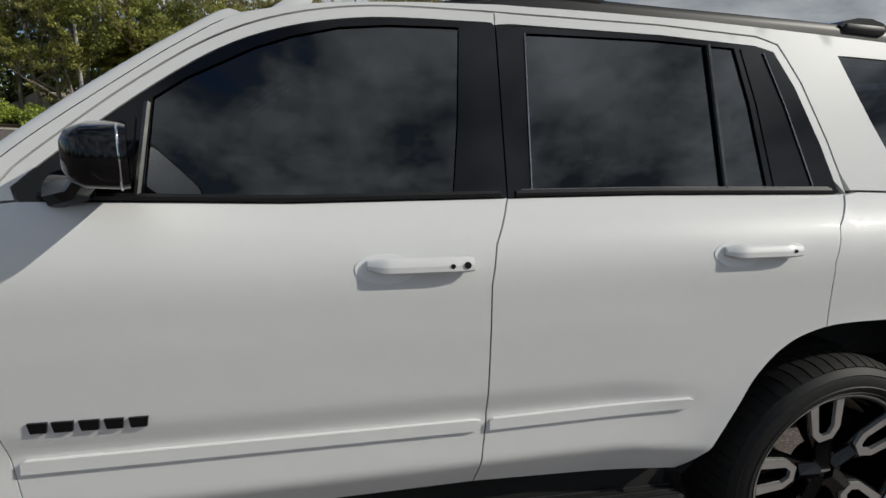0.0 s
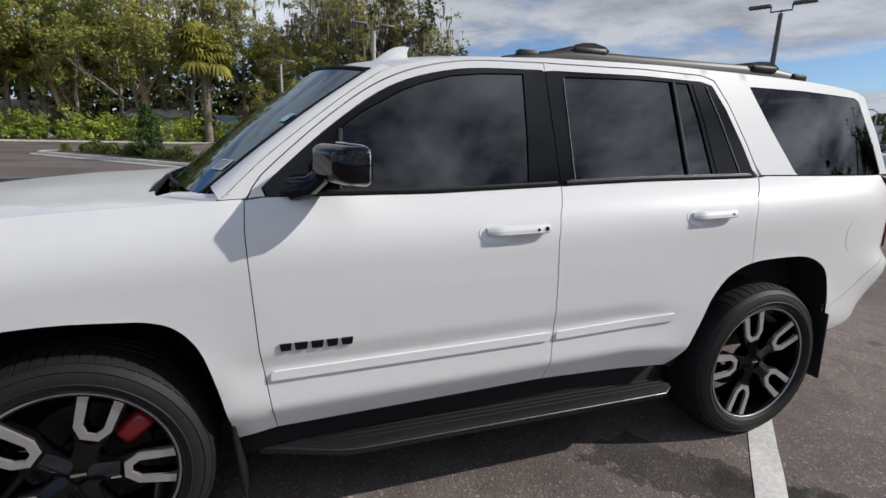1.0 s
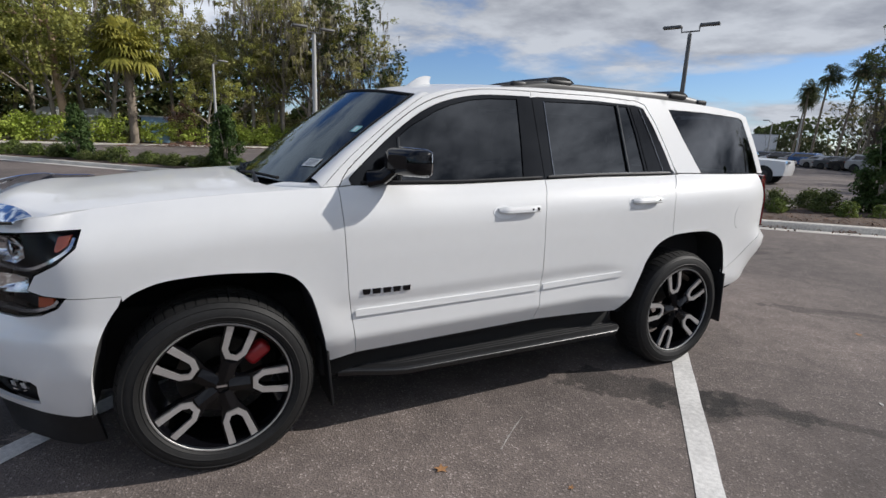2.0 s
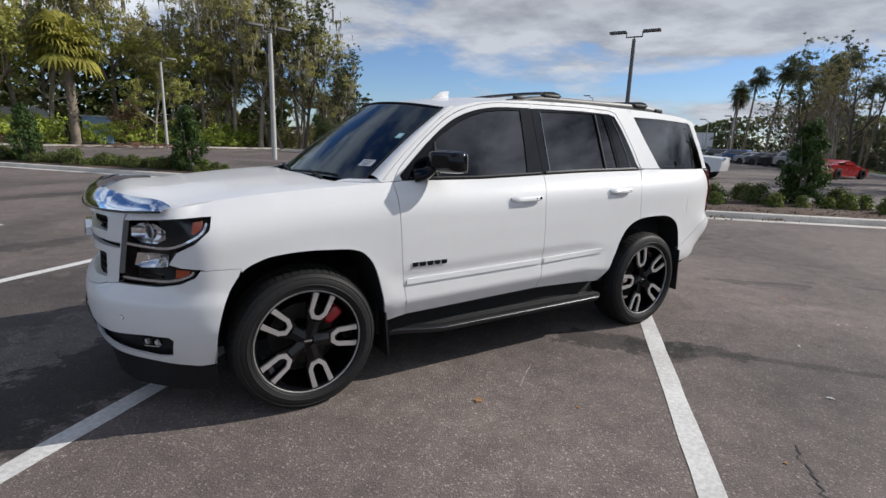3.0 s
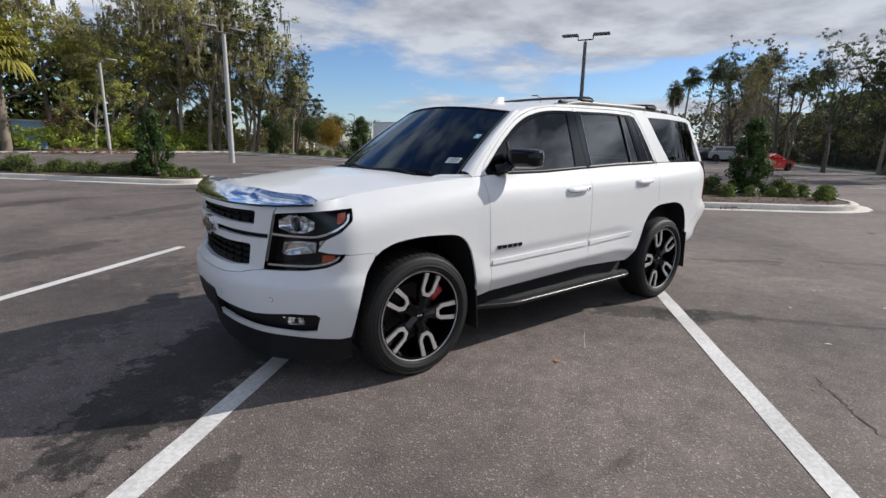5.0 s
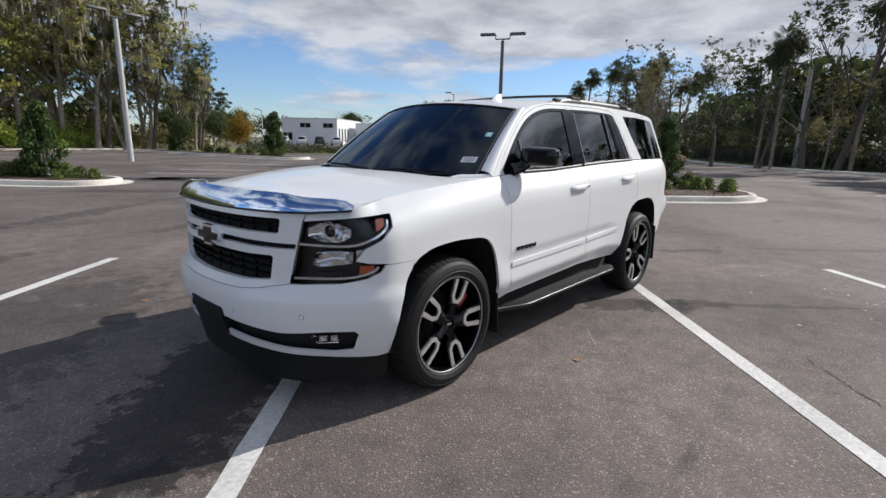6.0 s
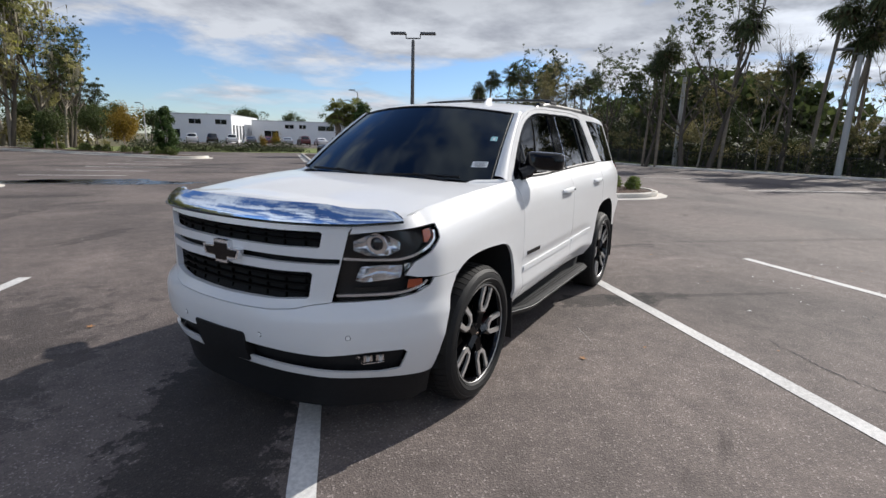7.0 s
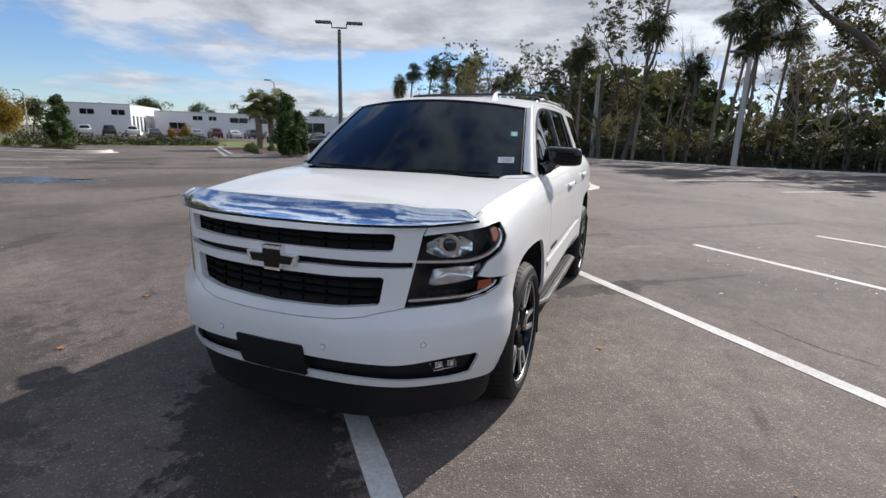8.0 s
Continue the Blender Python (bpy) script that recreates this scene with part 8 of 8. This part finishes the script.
for k in range(30):
    # a loose row along the long island
    t = (k * 0.618034) % 1.0
    x, y = 1.2 - 9.6 * t + rng.uniform(-0.5, 0.5), 16.3 + 11.0 * t + rng.uniform(-0.5, 0.5)
    plant(low_shrub if k % 3 else lit_shrub, at(x, y, 0.12, None, rng.uniform(0.75, 1.15) * (1.0 if k % 3 else 1.5)))
for ob in first:
    for o in (*ob.children_recursive, ob):
        bpy.data.objects.remove(o)


# ---- lamp posts ----
def lamp_post(x, y, height, turn, heads, r=0.13):
    t = thing("street_lamp", "pale concrete car park lamp post with flat lamp heads" if heads == 2 else "pale concrete lamp post with one flat lamp head", "street lamp", pose(x, y, 0, 0, 0, turn), "lamp posts")
    v, f = tube([(0, 0, -0.05), (0, 0, height * 0.5), (0, 0, height)], [r, r * 0.85, r * 0.7], 10)
    link_mesh("post", v, f, POLE if heads == 1 or x < 15 else LAMPGREY, t, sharp=60)
    for s in ((-1, 1) if heads == 2 else (1,)):
        bm = box_bm((0.86, 0.34, 0.13), (s * 0.84, 0, height + 0.36), 0.03)
        for q in bm.verts:
            if q.co.z > height + 0.36:
                q.co.y *= 0.8
        head = part("lamp_head", bm, LAMPGREY, t, "flat grey lamp head")
        v, f = tube([(0, 0, height - 0.02), (0, 0, height + 0.10), (s * 0.40, 0, height + 0.10), (s * 0.40, 0, height + 0.33), (s * 0.50, 0, height + 0.34)], 0.04, 6)
        link_mesh("lamp_arm", v, f, LAMPGREY, head)
    return t


lamp_post(22.1, 14.67, 7.0, 117, 2)
lamp_post(6.97, 28.5, 7.3, 8, 2, 0.16)
lamp_post(2.2, 45.5, 7.0, 20, 1)
lamp_post(-21.0, 48.6, 9.1, 20, 1, 0.17)
lamp_post(35.9, -7.2, 7.0, 100, 1, 0.2)
lamp_post(43.0, 2.7, 7.0, 110, 1, 0.2)
for x, y, h in ((69.4, 34.5, 5.7), (80.7, 44.8, 6.0), (54.8, 46.5, 7.9), (69.4, 60.3, 7.9), (43.6, 81.4, 5.8)):
    lamp_post(x, y, h, 120, 1, 0.11)
lamp_post(4.0, -17.0, 7.0, 40, 2, 0.15)


# ---- parked vehicles ----
CARPAINT = [mat("paint_white", (0.70, 0.70, 0.70), 0.3, var=0.03, coat=0.8), mat("paint_black", (0.012, 0.012, 0.014), 0.25, var=0.1, coat=0.8), mat("paint_silver", (0.40, 0.41, 0.42), 0.3, metal=0.4, var=0.05, coat=0.8),
            mat("paint_blue", (0.03, 0.10, 0.28), 0.25, var=0.1, coat=0.8), mat("paint_grey", (0.08, 0.085, 0.09), 0.3, var=0.1, coat=0.8), mat("paint_red", (0.45, 0.015, 0.018), 0.25, var=0.08, coat=0.9), mat("paint_maroon", (0.10, 0.012, 0.015), 0.3, var=0.1, coat=0.8)]


def loft_car(profile, width, tuck):
    """A closed body from a side profile (x, z), narrowed towards its top, with rounded shoulders."""
    prof = dense(profile, 0.25)
    n = len(prof)
    zmin, zmax = min(z for x, z in prof), max(z for x, z in prof)
    xs = [x for x, z in prof]
    x0, x1 = min(xs), max(xs)
    rows = []
    for s in (-1.0, -0.985, -0.93, -0.75, -0.35, 0.35, 0.75, 0.93, 0.985, 1.0):
        drop, row = abs(s) ** 6, []
        for x, z in prof:
            ends = max(0.0, (abs(x - (x0 + x1) / 2) / ((x1 - x0) / 2) - 0.72) / 0.28) ** 2
            zz = z - 0.10 * drop * max(0.0, (z - zmin) / (zmax - zmin) - 0.3)
            row.append(Vector((x - 0.16 * math.copysign(1, x) * ends * s * s, s * width / 2 * (1 - tuck * max(0.0, z - 0.85) - 0.16 * max(0.0, 0.5 - z)) * (1 - 0.09 * ends), zz)))
        rows.append(row)
    verts = [p for r in rows for p in r]
    faces = []
    for i in range(len(rows) - 1):
        for j in range(n):
            a, b = i * n + j, i * n + (j + 1) % n
            faces.append((a, b, b + n, a + n))
    m = len(rows)
    faces += [tuple(range(n)), tuple(range(m * n - 1, (m - 1) * n - 1, -1))]
    return verts, faces


def make_vehicle(name, label, category, kind, paint, group=""):
    t = thing(name, label, category, group=group)
    if kind == "sedan":
        body = [(-2.28, 0.30), (-2.38, 0.45), (-2.36, 0.60), (-2.22, 0.72), (-1.7, 0.85), (-1.1, 0.94), (0.4, 0.97), (1.4, 1.0), (2.05, 0.99), (2.28, 0.92), (2.35, 0.72), (2.3, 0.36), (1.9, 0.24), (-1.9, 0.22)]
        cab, w, wb, r = [(-1.15, 0.93), (-0.35, 1.38), (0.7, 1.42), (1.65, 0.97)], 1.8, 1.38, 0.32
    elif kind == "suv":
        body = [(-2.28, 0.36), (-2.40, 0.52), (-2.39, 0.74), (-2.27, 0.90), (-1.9, 1.0), (-1.2, 1.07), (0.5, 1.09), (2.15, 1.11), (2.36, 0.98), (2.40, 0.7), (2.33, 0.42), (1.9, 0.30), (-1.9, 0.28)]
        cab, w, wb, r = [(-1.25, 1.05), (-0.55, 1.62), (1.7, 1.66), (2.2, 1.08)], 1.88, 1.42, 0.37
    elif kind == "truck":
        body = [(-2.85, 0.45), (-2.92, 0.85), (-2.8, 1.16), (-1.2, 1.25), (0.95, 1.25), (0.98, 1.22), (2.85, 1.22), (2.9, 0.6), (2.4, 0.42), (-2.3, 0.40)]
        cab, w, wb, r = [(-1.35, 1.23), (-0.75, 1.82), (0.7, 1.86), (1.0, 1.24)], 2.0, 1.85, 0.42
    else:
        body = [(-2.2, 0.20), (-2.30, 0.34), (-2.24, 0.48), (-1.95, 0.62), (-1.5, 0.75), (-0.9, 0.84), (0.2, 0.86), (1.0, 0.93), (1.5, 0.97), (2.0, 0.95), (2.22, 0.86), (2.26, 0.66), (2.18, 0.3), (1.8, 0.18), (-1.8, 0.16)]
        cab, w, wb, r = [(-0.85, 0.82), (-0.05, 1.17), (0.55, 1.19), (1.75, 0.95)], 1.92, 1.36, 0.32
    v, f = loft_car(body, w, 0.10)
    link_mesh("body", v, f, paint, t, sharp=30)
    v, f = loft_car(cab, w * 0.93, 0.30)
    link_mesh("roof", v, f, paint, t, sharp=25)
    zm = (cab[0][1] + cab[1][1]) / 2 + 0.01
    xm = sum(x for x, z in cab) / 4
    v, f = loft_car([(xm + (x - xm) * 0.91, zm + (z - zm) * 0.74) for x, z in cab], w * 0.945, 0.30)
    link_mesh("side_glass", v, f, DARKGLASS, t, "dark side windows", sharp=20)
    v, f = loft_car([(xm + (x - xm) * 1.025, zm + (z - zm) * 0.86) for x, z in cab], w * 0.80, 0.30)
    link_mesh("windscreen", v, f, DARKGLASS, t, "dark windscreen and rear window", sharp=20)
    if kind == "sports":
        part("rear_wing", box_bm((0.22, w * 0.86, 0.035), (2.12, 0, 1.03), 0.012), paint, t, "red rear wing")
    for s in (-1, 1):
        for wx in (-wb, wb):
            v, f = tube([Vector((wx, s * (w / 2 - 0.22), r)), Vector((wx, s * (w / 2 - 0.02), r)), Vector((wx, s * (w / 2 + 0.005), r))], [r, r, r * 0.93], 18)
            wh = link_mesh("wheel", v, f, RUBBER, t, "dark wheel")
            av, af = tube([Vector((wx, s * (w / 2 - 0.2), r + 0.015)), Vector((wx, s * (w / 2 - 0.010), r + 0.015))], r * 1.10, 20)
            link_mesh("wheel_arch", av, af, INNER, t)
            v, f = tube([Vector((wx, s * (w / 2), r)), Vector((wx, s * (w / 2 + 0.012), r))], [r * 0.64, r * 0.60], 10)
            link_mesh("rim", v, f, STEEL if kind != "sports" else GLOSS, wh)
        xl, zl = body[2]
        v, f = tube([Vector((xl - 0.02, s * w * 0.30, zl - 0.10)), Vector((xl + 0.05, s * w * 0.43, zl - 0.08))], 0.07, 6)
        link_mesh("headlight", v, f, LENS if kind != "truck" else CHROME, t, "headlight")
        xt, zt = max(body, key=lambda p: p[0] + p[1] * 0.3)
        v, f = tube([Vector((xt - 0.06, s * w * 0.36, zt - 0.06)), Vector((xt - 0.10, s * w * 0.46, zt - 0.06))], 0.065, 6)
        link_mesh("tail_light", v, f, TAILRED, t, "red tail light")
    return t


LABELS = ["white parked car", "black parked car", "silver parked car", "dark blue parked car", "dark grey parked car", "red parked car", "dark red parked car"]


def park(kind, color, x, y, turn, what="car"):
    t = make_vehicle("parked_car" if kind != "truck" else "pickup_truck", LABELS[color] + " far across the asphalt" if kind != "truck" else "white pickup truck parked beyond the planting island", what, kind, CARPAINT[color], "parked cars")
    t.matrix_basis = pose(x, y, 0.0, 0, 0, turn)
    return t


park("truck", 0, 25.05, 13.65, 107, "truck")
park("sports", 5, 37.2, 10.3, 173)
row = [("sedan", 4), ("suv", 2), ("sedan", 1), ("sedan", 2), ("suv", 4), ("sedan", 0), ("suv", 1), ("sedan", 2), ("suv", 3), ("sedan", 2), ("sedan", 4), ("sedan", 1), ("suv", 2)]
for i, (kind, c) in enumerate(row):
    park(kind, c, 82.4 - 2.3 * i, 50.1 - 2.55 * i, 88)
for i, (kind, c) in enumerate((("suv", 0), ("suv", 0), ("suv", 1), ("suv", 0), ("sedan", 4), ("sedan", 6), ("sedan", 2), ("suv", 6), ("sedan", 0), ("suv", 4), ("sedan", 6), ("suv", 2), ("suv", 0), ("sedan", 4), ("suv", 6), ("sedan", 0), ("suv", 1), ("sedan", 2))):
    x, y = 47.0 + 2.55 * i, 80.0 - 1.71 * i
    park(kind, c, x, y, 236)
park("suv", 0, 26.5, 66.0, 20)
park("suv", 1, 41.5, 84.5, 236)
park("suv", 0, 51, 43, 60)

# ---- the white building and the house in the woods ----
def block(parent, name, a, b, depth, z0, z1, material, label=""):
    """A wall block on the plan line a-b, reaching back by depth."""
    a, b = Vector((*a, 0)), Vector((*b, 0))
    d = (b - a).normalized()
    n = Vector((-d.y, d.x, 0)) * depth
    loop = [a, b, b + n, a + n]
    v = [p + Vector((0, 0, z0)) for p in loop] + [p + Vector((0, 0, z1)) for p in loop]
    f = [(0, 1, 5, 4), (1, 2, 6, 5), (2, 3, 7, 6), (3, 0, 4, 7), (4, 5, 6, 7), (3, 2, 1, 0)]
    return link_mesh(name, v, f, material, parent, label, smooth=False), a, d, n.normalized()


def window_in(parent, a, d, n, s0, s1, z0, z1, name="window"):
    p = [a + d * s0, a + d * s1]
    out = -n * 0.04
    v = [p[0] + out + Vector((0, 0, z0)), p[1] + out + Vector((0, 0, z0)), p[1] + out + Vector((0, 0, z1)), p[0] + out + Vector((0, 0, z1))]
    v += [q - out * 3 for q in v]
    w = link_mesh(name, v, [(0, 1, 2, 3), (0, 4, 5, 1), (1, 5, 6, 2), (2, 6, 7, 3), (3, 7, 4, 0)], DARKGLASS, parent, "dark window", smooth=False)
    bar = [p[0].lerp(p[1], 0.5) + out * 1.6 + Vector((0, 0, z0)), p[0].lerp(p[1], 0.5) + out * 1.6 + Vector((0, 0, z1))]
    tv, tf = tube(bar, 0.06, 4)
    link_mesh("mullion", tv, tf, WALLGREY, w, smooth=False)


house = thing("office_building", "low white flat-roofed commercial building with dark strip windows", "building")
A0, A1 = (55.0, 94.3), (62.15, 84.8)
C0, C1 = (70.9, 89.8), (98.0, 53.6)
wall, a, d, n = block(house, "wall", A0, A1, 20, -0.05, 5.25, WALLWHITE, "white rendered hall")
for s0, s1, z0, z1 in ((4.0, 6.2, 3.5, 4.4), (8.9, 11.0, 3.5, 4.4), (0.3, 2.2, 0.9, 2.4)):
    window_in(wall, a, d, n, s0, s1, z0, z1)
side_a = Vector((*A1, 0))
for k in range(4):
    window_in(wall, side_a, n, -d, 1.0 + 2.2 * k, 2.1 + 2.2 * k, 0.6, 3.4)
block(house, "parapet", (A0[0] - 0.05, A0[1] - 0.05), (A1[0] + 0.05, A1[1] - 0.05), 20, 5.25, 5.45, WALLGREY)
wall2, a, d, n = block(house, "wall", C0, C1, 16, -0.05, 4.6, WALLWHITE, "white rendered wing")
for s0, s1, z0, z1 in ((2.6, 5.6, 0.3, 2.6), (7.0, 8.8, 3.2, 4.0), (10.0, 11.4, 3.2, 4.0), (14.0, 17.4, 2.9, 3.9), (20.0, 22.4, 2.9, 3.8), (23.0, 23.8, 2.9, 3.8), (28.0, 33.0, 1.2, 3.4), (36.0, 40.0, 2.6, 3.6)):
    window_in(wall2, a, d, n, s0, s1, z0, z1)
block(house, "parapet", (C0[0] - 0.05, C0[1] - 0.05), (C1[0] + 0.05, C1[1] - 0.05), 16, 4.6, 4.8, WALLGREY)
cottage = thing("house", "small pale house half hidden in the woods", "house")
block(cottage, "wall", (-31.0, 57.6), (-19.8, 58.2), 6, -0.05, 2.1, WALLWHITE)
v = [Vector(p) for p in ((-31.6, 56.8, 1.95), (-19.2, 57.5, 1.95), (-19.4, 64.6, 1.95), (-31.8, 64, 1.95), (-30.6, 60.6, 3.65), (-20.4, 61.1, 3.65))]
link_mesh("roof", v, [(0, 1, 5, 4), (1, 2, 5), (2, 3, 4, 5), (3, 0, 4), (3, 2, 1, 0)], TANROOF, cottage, "pale tan low-pitched roof", smooth=False)
part("chimney", box_bm((0.85, 0.7, 2.2), (-25.7, 58.6, 2.95), 0.03), BRICKRED, cottage, "brown brick chimney")
cottage = thing("house", "small pale house half hidden in the woods", "house")
block(cottage, "wall", (-12.6, 56.6), (-7.0, 56.8), 5, -0.05, 2.3, WALLWHITE)
v = [Vector(p) for p in ((-13.2, 55.9, 2.25), (-6.5, 56.1, 2.35), (-6.7, 62, 2.35), (-13.4, 61.8, 2.25), (-12.4, 58.8, 3.15), (-7.3, 59.0, 3.25))]
link_mesh("roof", v, [(0, 1, 5, 4), (1, 2, 5), (2, 3, 4, 5), (3, 0, 4), (3, 2, 1, 0)], ROOFMETAL, cottage, "pale low-pitched roof", smooth=False)
shed = thing("shed", "pale blue shed glimpsed behind the hedge", "shed")
block(shed, "wall", (-4.0, 54.0), (-1.7, 54.1), 2.5, -0.05, 2.55, mat("blue_boards", (0.30, 0.46, 0.66), 0.7, var=0.1, scale=2))
block(shed, "roof", (-4.15, 53.85), (-1.55, 53.95), 2.8, 2.55, 2.68, ROOFMETAL)
# a dry bush turned red-brown beside the palm
hubs = np.array([-0.45, 50.2, 2.4]) + rng.normal(size=(26, 3)) * (0.7, 0.4, 0.75)
c, facing = clumps(hubs, 70, 0.42, 0.9, 0.8)
c[:, 2] = np.maximum(c[:, 2], 0.1)
thicket("dry_bush", "dry red-brown bush at the edge of the woods", c, 0.16, TWIG, 0.4, facing)
